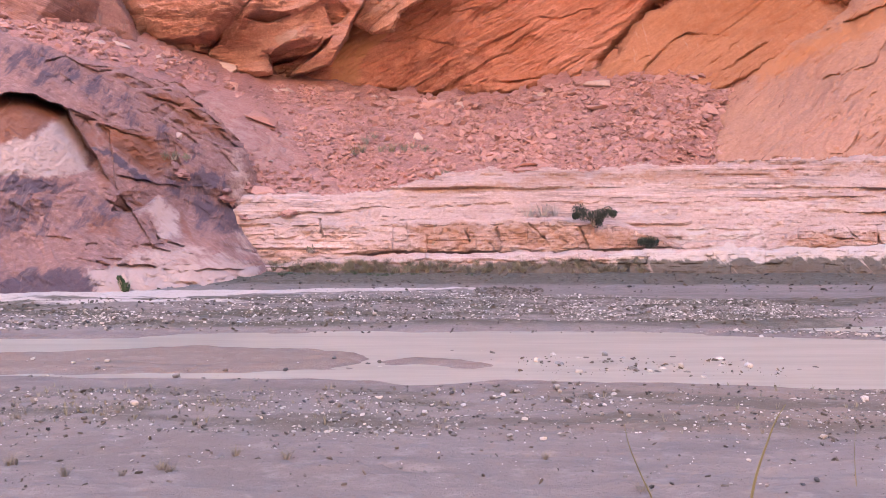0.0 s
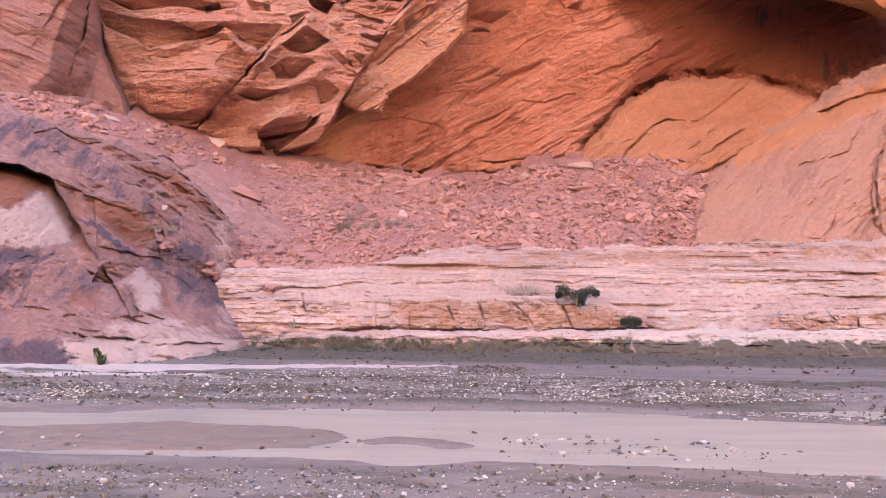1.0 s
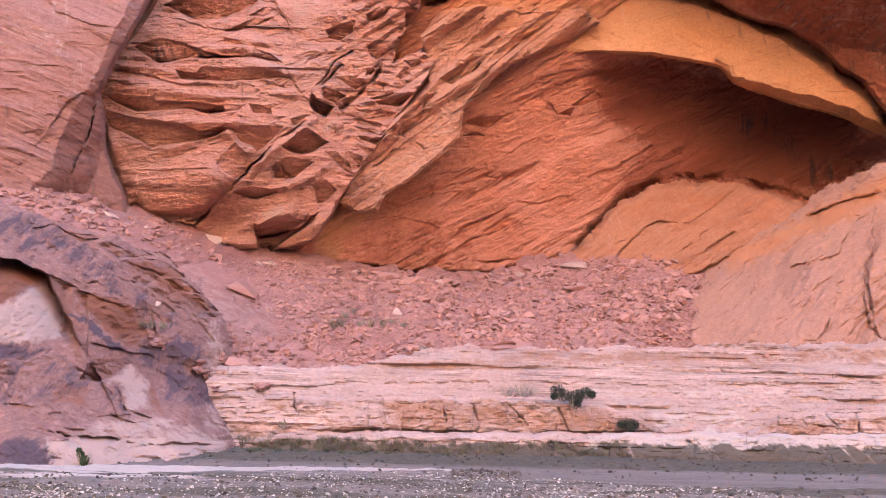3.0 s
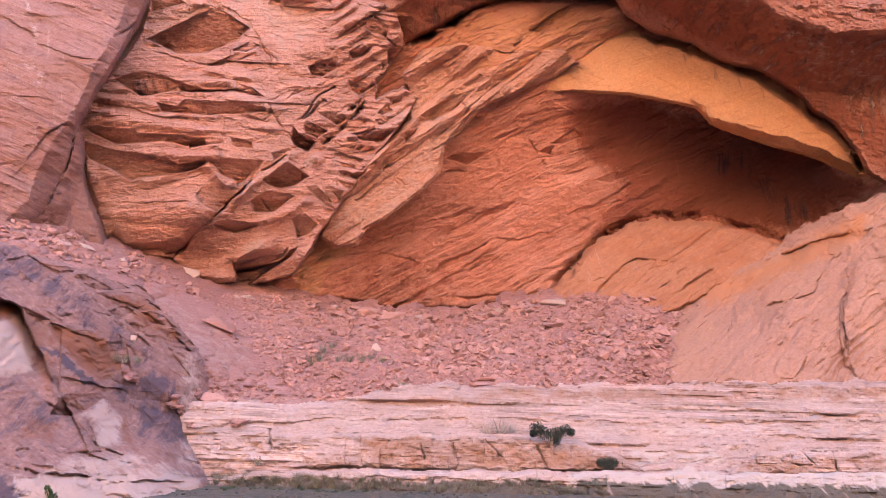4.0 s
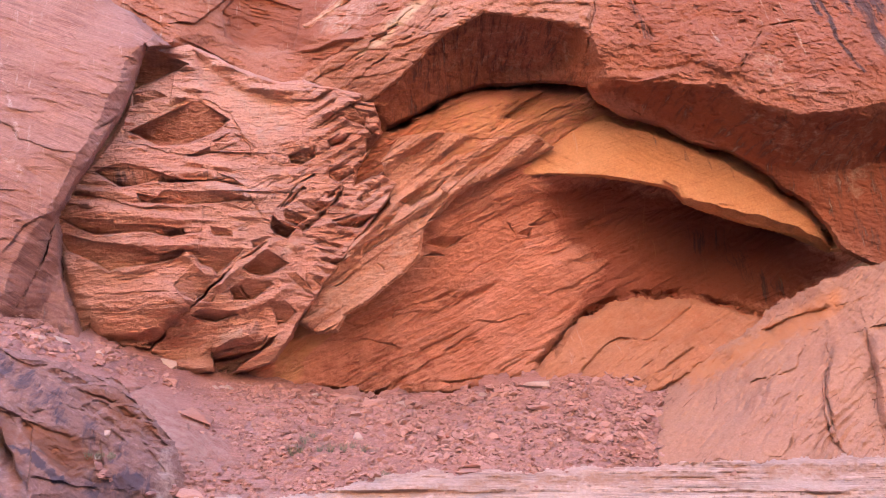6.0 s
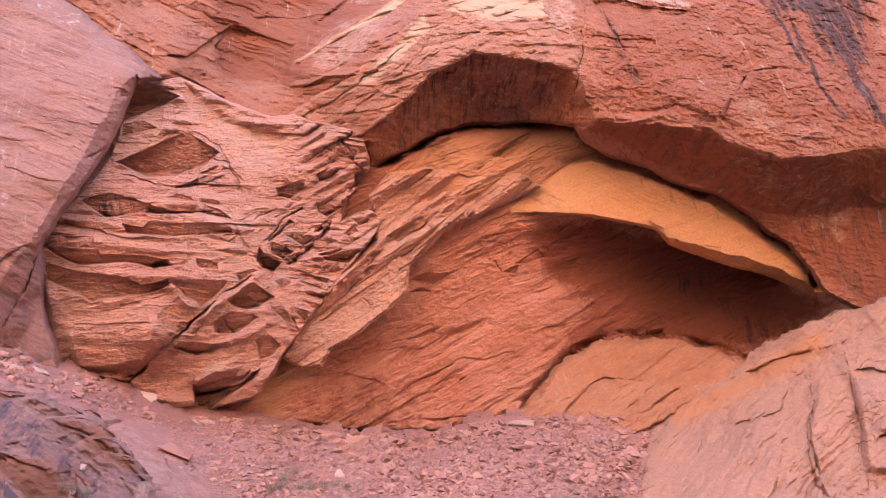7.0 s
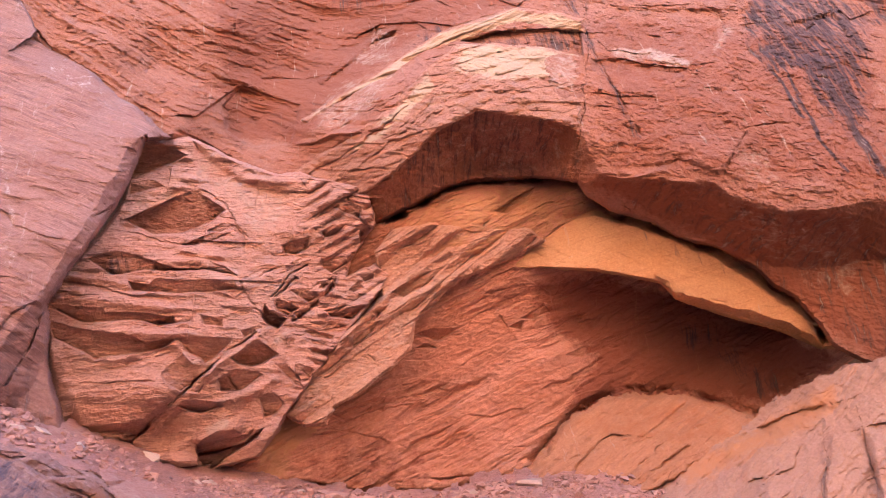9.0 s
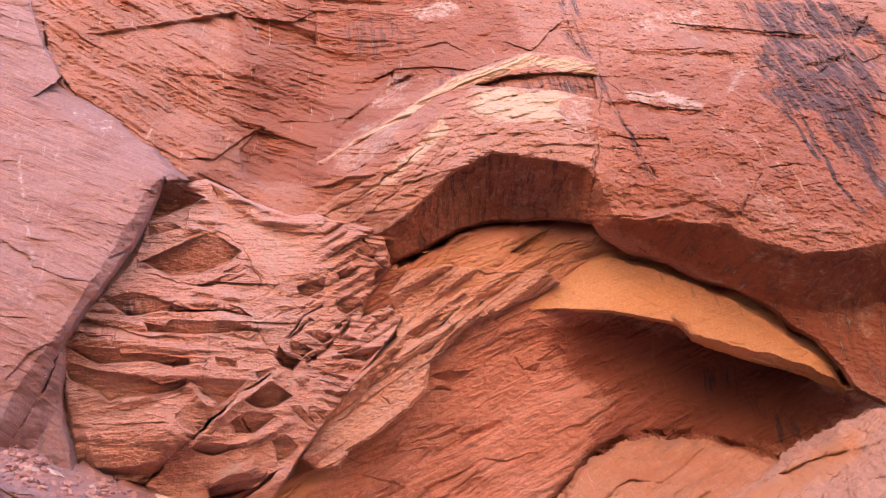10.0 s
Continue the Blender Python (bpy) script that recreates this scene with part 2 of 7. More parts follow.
def mesh_of(name, verts, faces, material, parent=None, marks=None, shade=True):
    me = bpy.data.meshes.new(name)
    me.vertices.add(len(verts))
    me.vertices.foreach_set("co", np.asarray(verts, np.float32).ravel())
    me.loops.add(faces.size)
    me.polygons.add(len(faces))
    me.loops.foreach_set("vertex_index", faces.astype(np.int32).ravel())
    me.polygons.foreach_set("loop_start", np.arange(len(faces), dtype=np.int32) * faces.shape[1])
    me.polygons.foreach_set("use_smooth", np.full(len(faces), shade))
    me.update(calc_edges=True)
    for key, value in (marks or {}).items():
        me.attributes.new(key, "FLOAT", "POINT").data.foreach_set("value", np.asarray(value, np.float32))
    me.materials.append(material)
    ob = new(name, me)
    ob.parent = parent
    return ob


def grid_faces(keep):
    """Quads of a grid whose four corners are kept, with the new numbering of the corners."""
    number = np.full(keep.shape, -1)
    number[keep] = np.arange(keep.sum())
    q = np.stack([number[:-1, :-1], number[:-1, 1:], number[1:, 1:], number[1:, :-1]], -1).reshape(-1, 4)
    return q[(q >= 0).all(1)]


SURFACE = {}


def axis(lo, hi, step, near, far):
    """Even steps between near and far, wide ones outside."""
    a, b = max(lo, near), min(hi, far)
    return np.concatenate([np.arange(lo, a, 9.0), np.arange(a, b, step), np.arange(b, hi + 9.0, 9.0)])


def spot(name, a, b):
    """The place on a mass at a bearing."""
    eas, ebs, depth = SURFACE[name]
    y = depth[min(np.searchsorted(ebs, b), len(ebs) - 1), min(np.searchsorted(eas, a), len(eas) - 1)]
    return Vector((a * y / 1000, y, EYE + b * y / 1000))


def mass(name, outline, anchors, material, detail=None, lips=(), grooves=(), bevels=(), faces=(), marks=None, edge=6.0, drop=2.5, step=1.5, label="", calm=(), grit=1.0, rag=4.0):
    """One mass of the cliff. detail(u, v, a, b) is its relief in metres (outwards), stilled in the calm outlines. lips:
    (line, depth, fade), the side to the right of a line lies back under it; grooves: (line, width, depth), ribs where
    the depth is below 0; bevels: (line, slope, most), the right side turns back; faces: (outline, depth at its top, at its foot)."""
    o = np.array(outline, float)
    eas = axis(o[:, 0].min() - 12, o[:, 0].max() + 12, step, -800, 880)
    ebs = axis(o[:, 1].min() - 12, o[:, 1].max() + 12, step, -130, 1190)
    ea, eb = np.meshgrid(eas, ebs)
    u, v = ea * 0.05, eb * 0.05
    n1, n2 = fbm(u * 0.5, v * 0.5, 5, 90, 0.6), fbm(u * 0.5, v * 0.5, 5, 95, 0.6)
    d = inside(ea + rag * n1, eb + rag * n2, [tuple(p) for p in o])
    depth = spread(anchors)(ea, eb)
    wa, wb = ea + 5 * n2, eb + 5 * n1
    depth = depth - grit * (0.12 * fbm(u * 2.0, v * 3.2, 4, 97, 0.7) + 0.1 * np.abs(gnoise(u * 1.3, v * 2.2, 99)) + 0.05 * facets(u / 0.5, v / 0.3, 89)[0])
    if detail:
        relief = detail(u, v, ea, eb)
        for poly, amount in calm:
            relief = relief * (1 - amount * smooth(inside(wa, wb, poly), -14, 14))
        depth = depth - relief
    for line, slope, most in bevels:
        r, side = line_distance(wa, wb, line)
        ends = np.minimum(np.hypot(wa - line[0][0], wb - line[0][1]), np.hypot(wa - line[-1][0], wb - line[-1][1]))
        depth = depth + np.where((side < 0) & (ends > r + 1e-3), np.minimum(most, slope * r), 0)

    def window(points, reach):
        xs_, ys_ = [q[0] for q in points], [q[1] for q in points]
        c = np.searchsorted(eas, [min(xs_) - reach, max(xs_) + reach])
        k = np.searchsorted(ebs, [min(ys_) - reach, max(ys_) + reach])
        return slice(*k), slice(*c)
    for poly, top, foot in faces:
        lo, hi = min(q[1] for q in poly), max(q[1] for q in poly)
        z = window(poly, 12)
        r = inside(ea[z] + 1.6 * n2[z], eb[z] + 1.6 * n1[z], poly)
        depth[z] += np.where(r > -1, (foot + (top - foot) * np.clip((eb[z] - lo) / (hi - lo), 0, 1)) * (smooth(r, -1, 11) if foot < top <= 2 else smooth(r, -1, 1)), 0)
    for line, deep, fade in lips:
        deep = deep * 0.6
        z = window(line, 6 * fade)
        r, side = line_distance(wa[z], wb[z], line)
        end = smooth(np.hypot(wa[z] - line[-1][0], wb[z] - line[-1][1]), 0, 1.5 * fade) * smooth(np.hypot(wa[z] - line[0][0], wb[z] - line[0][1]), 0, 1.5 * fade)
        depth[z] += np.where(side < 0, deep * end * np.exp(-r / fade) * smooth(r, -0.5, 1.5), 0)
    for line, width, deep in grooves:
        width, deep = (width * 0.42, deep * 0.7) if deep > 0 else (width, deep)
        z = window(line, 4 * width + 6)
        r, _ = line_distance(wa[z], wb[z], line)
        depth[z] += deep * np.exp(-(r / width) ** 2) * (1 if deep < 0 else np.clip(0.6 + 1.6 * n1[z], 0.15, 1.2))
    depth = depth + drop * (1 - smooth(d, -step * 2.2, edge)) ** 2
    keep = d > -step * 3.0
    SURFACE[name] = (eas, ebs, depth)
    verts = np.stack([ea * depth / 1000, depth, EYE + eb * depth / 1000], -1)[keep]
    m = {"stain_and_shade": 0 * ea, "pale": 0 * ea, "rust_and_shade": 0 * ea}
    for key, spots in (marks or {}).items():
        for shape, soft, strength in spots:
            if len(shape) > 1 and shape[0] == "line":
                r, _ = line_distance(wa, wb, shape[1])
                m[key] = np.maximum(m[key], strength * np.exp(-(r / soft) ** 2))
            else:
                m[key] = np.maximum(m[key], strength * smooth(inside(wa + 8 * n1, wb + 8 * n2, shape), -soft, soft))
    ob = mesh_of(name, verts, grid_faces(keep), material, cliff, {k: x[keep] for k, x in m.items()})
    ob.data.set_sharp_from_angle(angle=radians(38))
    return tagged(ob, label)


def turned(u, v, degrees):
    c, s = math.cos(radians(degrees)), math.sin(radians(degrees))
    return u * c + v * s, v * c - u * s


def plain_relief(turn, amp, bed, block, seed, flakes=0.28):
    """Wall relief: broad swells, bedding steps along a direction, small breaks."""
    def fn(u, v, a, b):
        w, s = turned(u, v, turn)
        s = s + 0.8 * fbm(u * 0.15, v * 0.15, 3, seed)
        f, _ = facets(w / block / 3, s / block, seed + 5)
        f2, _ = facets(w / block / 1.2, s / block * 2.6, seed + 7)
        patchy = smooth(fbm(u * 0.18, v * 0.18, 3, seed + 12), -0.15, 0.35)
        return amp * (1.1 * fbm(u * 0.12, v * 0.12, 3, seed + 1) + patchy * 0.5 * beds(s / bed, w, seed + 2, 9.0 * bed) + flakes * f + 0.5 * flakes * patchy * f2 + 0.35 * (0.3 + patchy) * striae(w, s, seed + 9) + 0.2 * fbm(u, v, 4, seed + 11) + 0.9 * peel(fbm(w * 0.1, s * 0.35, 4, seed + 20), 7))
    return fn


def shards(region, count, turn, least, most, deep, seed, flat=0.35):
    """Wedge-shaped breaks strewn over a region along a direction: faces for mass()."""
    rs = random.Random(seed)
    lo, hi = np.min(region, 0), np.max(region, 0)
    out = []
    while len(out) < count:
        x, y = rs.uniform(lo[0], hi[0]), rs.uniform(lo[1], hi[1])
        if inside(np.array([x]), np.array([y]), region)[0] < 0:
            continue
        size = least + (most - least) * rs.random() ** 2
        an = radians(turn + rs.gauss(0, 8))
        c, d = math.cos(an), math.sin(an)
        wide = size * flat * rs.uniform(0.5, 1.3)
        shape = [(-1, rs.uniform(-0.2, 0.2)), (1, rs.uniform(-0.1, 0.3)), (rs.uniform(0.4, 0.9), -rs.uniform(0.5, 1)), (rs.uniform(-0.9, 0.3), -rs.uniform(0.6, 1))][:rs.choice((3, 4, 4))]
        out.append(([(x + size * p * c - wide * q * d, y + size * p * d + wide * q * c) for p, q in shape], 0.0, 0.45 * deep * size / most * rs.uniform(0.5, 1.2)))
    return out


# upper wall and the roof of the arch
UPPER = [(-1112, 1416), (-304, 1662), (471, 1885), (1620, 1928), (939, 291), (692, 366), (658, 385), (635, 427), (610, 461), (580, 482), (552, 513), (505, 539), (442, 555), (406, 578), (338, 599), (309, 623), (298, 643), (254, 650), (164, 640), (120, 632), (77, 612), (43, 587), (-7, 558), (-22, 521), (-122, 544), (-259, 584), (-365, 618), (-524, 659), (-825, 670)]
UPPER_AT = [(-1112, 1416, 60), (-56, 1632, 61), (1141, 1792, 56), (-682, 911, 53), (-385, 812, 57), (-104, 719, 54), (-264, 921, 59), (-17, 781, 50), (171, 880, 48), (264, 801, 46.5), (122, 774, 46.5), (-11, 639, 50.5), (350, 716, 46), (529, 673, 44.5), (713, 662, 44), (120, 642, 47.5), (254, 658, 47.5), (383, 602, 47), (581, 487, 46.5), (660, 394, 46), (-7, 570, 51.5), (-354, 649, 58.5), (-174, 570, 57.5), (-57, 557, 56), (538, 1015, 49.5), (809, 1038, 48), (-159, 830, 63), (-210, 722, 61.5), (-121, 933, 63), (-206, 1006, 62), (24, 958, 57), (-41, 888, 60), (-897, 1082, 53.8), (-693, 1106, 54.0), (-627, 972, 53.8), (-564, 874, 53.6), (-489, 821, 53.4), (-413, 757, 53.2), (-332, 690, 52.7), (-900, 800, 54.8), (-640, 760, 54.8)]
SWEEP = np.cumsum(np.interp(np.arange(-1000, 1400), (-700, -300, -150, 0, 150, 350, 700), (-0.75, -0.5, -0.25, 0.35, 0.45, -0.1, -0.5))) / 20.0


def swept(u, v, a, b):
    """Beds that sweep down from the left and rise again into the arch."""
    s = v - np.interp(a, np.arange(-1000, 1400), SWEEP) + 0.9 * fbm(u * 0.13, v * 0.13, 3, 11)
    left = smooth(-a, -120, 60)
    f, _ = facets(u / 4.0, s / 1.5, 12)
    f2, _ = facets(u / 1.4, s / 0.45, 13)
    f3, _ = facets(u / 2.6 - v / 6.0, v / 2.2, 14)
    patchy = smooth(fbm(u * 0.15, v * 0.15, 3, 15), -0.2, 0.35)
    fine = 0.34 * beds(s / 1.5, u, 16, 8.0, 0.3) + 0.12 * f2 + 0.3 * f
    coarse = 0.28 * f3 + 0.08 * f2 + 0.14 * beds(s / 2.5, u, 17, 9.0)
    return 0.9 * fbm(u * 0.1, v * 0.1, 3, 18) + (0.45 + 0.55 * patchy) * (left * fine + (1 - left) * coarse) + 0.2 * (0.1 + left) * striae(u, s, 19) + 0.2 * fbm(u * 0.8, v * 0.8, 4, 9) + left * 0.5 * peel(fbm(u * 0.1, s * 0.5, 4, 711), 9) + (1 - left) * 0.35 * peel(fbm(u * 0.25 - v * 0.1, v * 0.22, 4, 716), 8)


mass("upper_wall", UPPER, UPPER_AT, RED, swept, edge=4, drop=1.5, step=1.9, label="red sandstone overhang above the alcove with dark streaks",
     bevels=[([(-63, 528), (-18, 613), (41, 685), (76, 731), (140, 775), (205, 771), (289, 757), (314, 724), (331, 660), (389, 657), (516, 654), (556, 622), (625, 605), (702, 620), (898, 652)], 0.06, 6.0)],
     grooves=[([(-136, 684), (-67, 710), (-14, 725)], 4, -0.5), ([(-111, 809), (-59, 874), (-4, 929)], 6, -0.8),
              ([(348, 1238), (343, 1055), (331, 892), (312, 758), (289, 647)], 3, 0.35), ([(277, 1168), (290, 1050), (333, 944), (372, 833), (409, 742)], 5, 0.35),
              ([(-648, 889), (-634, 794)], 4, 0.8), ([(-635, 994), (-602, 905), (-545, 842)], 4, 1.2), ([(526, 656), (594, 766), (645, 781), (682, 772)], 3, 0.4),
              ([(929, 1231), (813, 1053), (744, 991)], 5, 0.5)],
     lips=[([(113, 911), (173, 940), (274, 955), (324, 953)], 0.96, 22), ([(46, 864), (74, 875), (113, 894)], 0.48, 14), ([(-70, 898), (-24, 941), (34, 948), (123, 947)], 0.78, 20),
           ([(379, 898), (447, 888), (512, 883)], 0.66, 9), ([(332, 818), (448, 819)], 0.42, 9), ([(423, 1019), (531, 1036), (593, 1031)], 0.3, 7), ([(475, 1096), (604, 1093), (767, 1087)], 0.54, 12),
           ([(-553, 951), (-513, 919)], 0.27, 10), ([(-504, 982), (-462, 941)], 0.27, 10), ([(-447, 916), (-401, 894), (-327, 900)], 0.24, 9), ([(-605, 968), (-550, 975), (-478, 998)], 0.15, 10),
           ([(-546, 848), (-472, 800), (-389, 741), (-302, 692), (-226, 647)], 0.39, 12), ([(-499, 840), (-376, 767), (-300, 733)], 0.18, 9), ([(-359, 723), (-299, 727), (-245, 785), (-198, 768)], 0.96, 30),
           ([(-314, 1066), (-266, 934), (-261, 883)], 0.3, 12), ([(-221, 807), (-148, 813), (-75, 826)], 0.42, 14), ([(334, 951), (371, 914), (431, 913)], 0.3, 10),
           ([(335, 655), (390, 659), (467, 690)], -0.5, 14), ([(-58, 698), (-14, 719), (21, 738)], 0.42, 10), ([(169, 809), (265, 830), (312, 817)], 0.24, 9),
           ([(814, 1056), (839, 1027), (887, 1052)], 0.48, 12), ([(816, 943), (854, 935)], 0.42, 9), ([(155, 1024), (215, 1002), (283, 1093)], 0.54, 18), ([(13, 991), (63, 1009), (104, 985)], 0.48, 14)],
     faces=[([(336, 663), (392, 680), (463, 695), (474, 671), (389, 653)], 0.7, -0.5), ([(339, 893), (379, 896), (506, 880), (448, 819), (332, 821)], 0.7, -0.2), ([(113, 913), (173, 940), (324, 954), (325, 897), (172, 905)], 0.2, 1.6),
            ([(496, 812), (597, 881), (645, 781), (528, 667), (442, 705)], 0.4, -0.4), ([(392, 1017), (593, 1031), (603, 913), (507, 885), (379, 902)], 0.5, -0.2), ([(496, 1090), (766, 1084), (700, 1029), (435, 1027)], 0.6, -0.1), ([(693, 1001), (811, 1046), (845, 932), (753, 899)], 0.6, -0.3), ([(-559, 974), (-312, 1052), (-259, 883), (-401, 897)], 1.2, -0.3),
            ([(-262, 747), (-237, 791), (-199, 774), (-143, 758), (-149, 683), (-213, 674), (-252, 703)], 0.3, 1.2), ([(-300, 1039), (-210, 1033), (-173, 1065), (-165, 982), (-252, 975)], 0.2, 1.4), ([(-45, 952), (14, 964), (54, 934), (-23, 902)], 0.0, 1.0)] + shards([(-720, 1042), (-331, 1050), (-76, 836), (-68, 721), (-205, 679), (-368, 723), (-549, 860)], 110, -28, 8, 34, 0.36, 66, 0.2) + shards([(-131, 632), (-87, 731), (74, 872), (113, 826), (-13, 692), (-95, 614)], 60, 38, 8, 34, 0.8, 67, 0.22) + shards([(338, 998), (591, 1020), (791, 968), (776, 688), (529, 673), (349, 705)], 110, 10, 6, 26, 0.5, 68, 0.35) + shards([(345, 700), (529, 720), (700, 800), (820, 640), (700, 440), (520, 560), (350, 620)], 170, 68, 4, 16, 0.4, 74, 0.3),
     calm=[([(-15, 555), (23, 673), (76, 731), (140, 771), (289, 754), (298, 643), (120, 629)], 0.65), ([(343, 651), (516, 651), (605, 594), (884, 609), (791, 333), (581, 487), (338, 599)], 0.6)],
     marks={"stain_and_shade": [([(637, 1038), (768, 1093), (889, 1060), (800, 745), (742, 776), (711, 896), (657, 931)], 30, 0.6), ([(607, 1169), (825, 1189), (902, 1105), (750, 1062), (632, 1066)], 20, 0.6), ([(-15, 550), (24, 662), (76, 731), (140, 774), (289, 754), (305, 724), (306, 638), (164, 635)], 14, 0.36), ([(306, 638), (344, 656), (516, 653), (607, 604), (891, 631), (780, 301), (635, 427), (505, 539)], 14, 0.3),
                      ([(627, 1155), (722, 1133), (802, 1096), (751, 1019), (672, 999), (624, 941), (621, 1008), (654, 1068)], 20, 0.62), ([(627, 935), (687, 973), (754, 1034), (813, 1053), (806, 903), (826, 793), (743, 782), (711, 896), (657, 879)], 22, 0.68),
                      (("line", [(665, 892), (693, 796)]), 6, 0.75), (("line", [(688, 881), (716, 751), (749, 691)]), 7, 0.75), (("line", [(767, 913), (782, 778), (815, 690)]), 14, 0.7),
                      (("line", [(271, 1167), (285, 1050), (333, 937), (371, 827), (404, 742)]), 11, 0.45), (("line", [(297, 1154), (310, 1038), (335, 944)]), 12, 0.5),
                      ([(-86, 1132), (125, 1123), (288, 1169), (308, 1479), (-162, 1423)], 20, 0.45), ([(870, 1102), (1065, 1150), (1019, 1014), (868, 1015)], 12, 0.6), ([(-813, 1033), (-660, 1034), (-585, 857), (-643, 781), (-724, 764)], 25, 0.4),
                      # first a darker band right below the rib, then two darker patches
                      ([(113, 926), (173, 940), (324, 954), (320, 910), (172, 902)], 6, 0.45), ([(-150, 1039), (-31, 1078), (32, 1027), (-82, 923)], 20, 0.35), ([(35, 933), (124, 973), (103, 912), (55, 883)], 10, 0.4)],
            "pale": [([(-607, 1053), (-336, 1079), (-279, 833), (-374, 756), (-523, 862)], 30, 0.2), ([(41, 663), (140, 769), (289, 754), (290, 658), (120, 637)], 20, 0.34), ([(516, 651), (653, 607), (768, 634), (716, 448), (644, 463), (551, 552)], 24, 0.36), ([(103, 893), (172, 905), (270, 906), (319, 891), (312, 817), (169, 812)], 14, 0.5), ([(371, 921), (453, 927), (519, 900), (507, 883), (379, 901)], 8, 0.6), ([(452, 851), (525, 875), (616, 981), (586, 992), (539, 895)], 14, 0.5),
                     ([(-124, 751), (-75, 818), (-1, 842), (0, 806), (-67, 710), (-104, 719)], 12, 0.45), (("line", [(-104, 719), (-63, 789), (-1, 836)]), 12, 0.5),
                     ([(-31, 1078), (72, 1125), (104, 1091), (32, 1055)], 14, 0.55), ([(-353, 1063), (-322, 1051), (-330, 1009)], 10, 0.6), ([(413, 1120), (559, 1149), (547, 1073), (407, 1061)], 14, 0.45), ([(529, 727), (616, 733), (642, 637), (593, 624)], 25, 0.42), ([(-24, 941), (6, 917), (-1, 854), (-76, 836)], 10, 0.45)],
            # on the right face and the roof's underside this darker red paints in shade
            "rust_and_shade": [([(340, 1000), (850, 1000), (880, 650), (516, 653), (345, 661)], 40, 0.62), ([(306, 638), (344, 656), (516, 653), (607, 604), (891, 631), (780, 301), (635, 427), (505, 539)], 22, 0.85), ([(-272, 786), (-223, 825), (-77, 848), (-90, 776), (-136, 684), (-241, 688)], 18, 1.0), ([(-331, 1050), (-98, 1162), (179, 1158), (215, 1002), (35, 907), (-20, 840), (-136, 684), (-251, 698)], 30, 0.8), ([(354, 750), (535, 762), (518, 661), (345, 661)], 25, 0.4)]})

# the gold face of the arch, and the thin rib above it
def arch_relief(u, v, a, b):
    s = v - np.interp(a, np.arange(-1000, 1400), SWEEP) + 0.3 * fbm(u * 0.3, v * 0.3, 3, 601)
    f, _ = facets(u / 1.6 + v / 3, s / 0.6, 602)
    f2, _ = facets(u / 0.6, v / 0.4, 603)
    return 0.2 * beds(s / 1.2, u, 604, 5.0) + 0.34 * f + 0.2 * f2 + 0.35 * fbm(u * 0.3, v * 0.3, 3, 605)


ARCH = [(-154, 614), (-99, 665), (-58, 698), (-15, 745), (24, 796), (65, 852), (108, 900), (172, 909), (270, 906), (319, 894), (326, 818), (302, 751), (205, 767), (140, 771), (76, 727), (41, 681), (-10, 621), (-51, 592), (-102, 598)]
ARCH_AT = [(-146, 619, 56.3), (-57, 689, 51.4), (24, 790, 49.0), (113, 894, 48), (270, 903, 48), (323, 885, 48), (140, 778, 44.8), (76, 733, 45.4), (289, 762, 45.5), (320, 817, 46.6), (-10, 624, 50.2), (-60, 598, 53.7), (217, 828, 45.4)]
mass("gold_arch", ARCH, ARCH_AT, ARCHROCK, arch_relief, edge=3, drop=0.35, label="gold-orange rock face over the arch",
     lips=[([(-130, 622), (-65, 673), (-14, 725), (38, 785)], 0.45, 8), ([(-78, 615), (-12, 681), (39, 739), (75, 799)], 0.35, 8), ([(103, 802), (169, 810), (265, 828), (317, 817)], 0.3, 8), ([(5, 693), (57, 741), (103, 802)], 0.25, 7)],
     faces=shards([(-129, 620), (-14, 725), (75, 823), (122, 791), (-11, 639), (-77, 605)], 45, 36, 6, 28, 0.9, 606, 0.22) + shards([(103, 874), (308, 878), (301, 792), (122, 785)], 30, 0, 5, 20, 0.4, 607, 0.3),
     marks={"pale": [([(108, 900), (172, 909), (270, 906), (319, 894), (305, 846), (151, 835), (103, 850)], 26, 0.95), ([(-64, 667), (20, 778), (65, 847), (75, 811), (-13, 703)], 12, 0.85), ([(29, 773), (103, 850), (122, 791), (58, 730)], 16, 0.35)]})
RIB = [(-135, 730), (-72, 785), (-19, 833), (36, 884), (74, 923), (133, 958), (215, 995), (276, 993), (328, 981), (330, 952), (274, 956), (173, 941), (118, 914), (89, 883), (65, 871), (37, 854), (-19, 816), (-72, 777), (-121, 721)]
RIB_AT = [(-131, 728, 56.0), (-72, 783, 54.1), (36, 875, 53.0), (133, 947, 51.0), (214, 974, 49.8), (325, 967, 48.5), (-19, 826, 53.1)]
mass("arch_rib", RIB, RIB_AT, ARCHROCK, plain_relief(30, 0.5, 1.2, 1.2, 610), edge=4, drop=0.5, grit=0.5, label="thin pale rib of rock above the arch", marks={"pale": [([(-135, 730), (-19, 833), (74, 923), (215, 995), (328, 981), (330, 952), (173, 941), (37, 854), (-72, 777)], 8, 0.9)]})

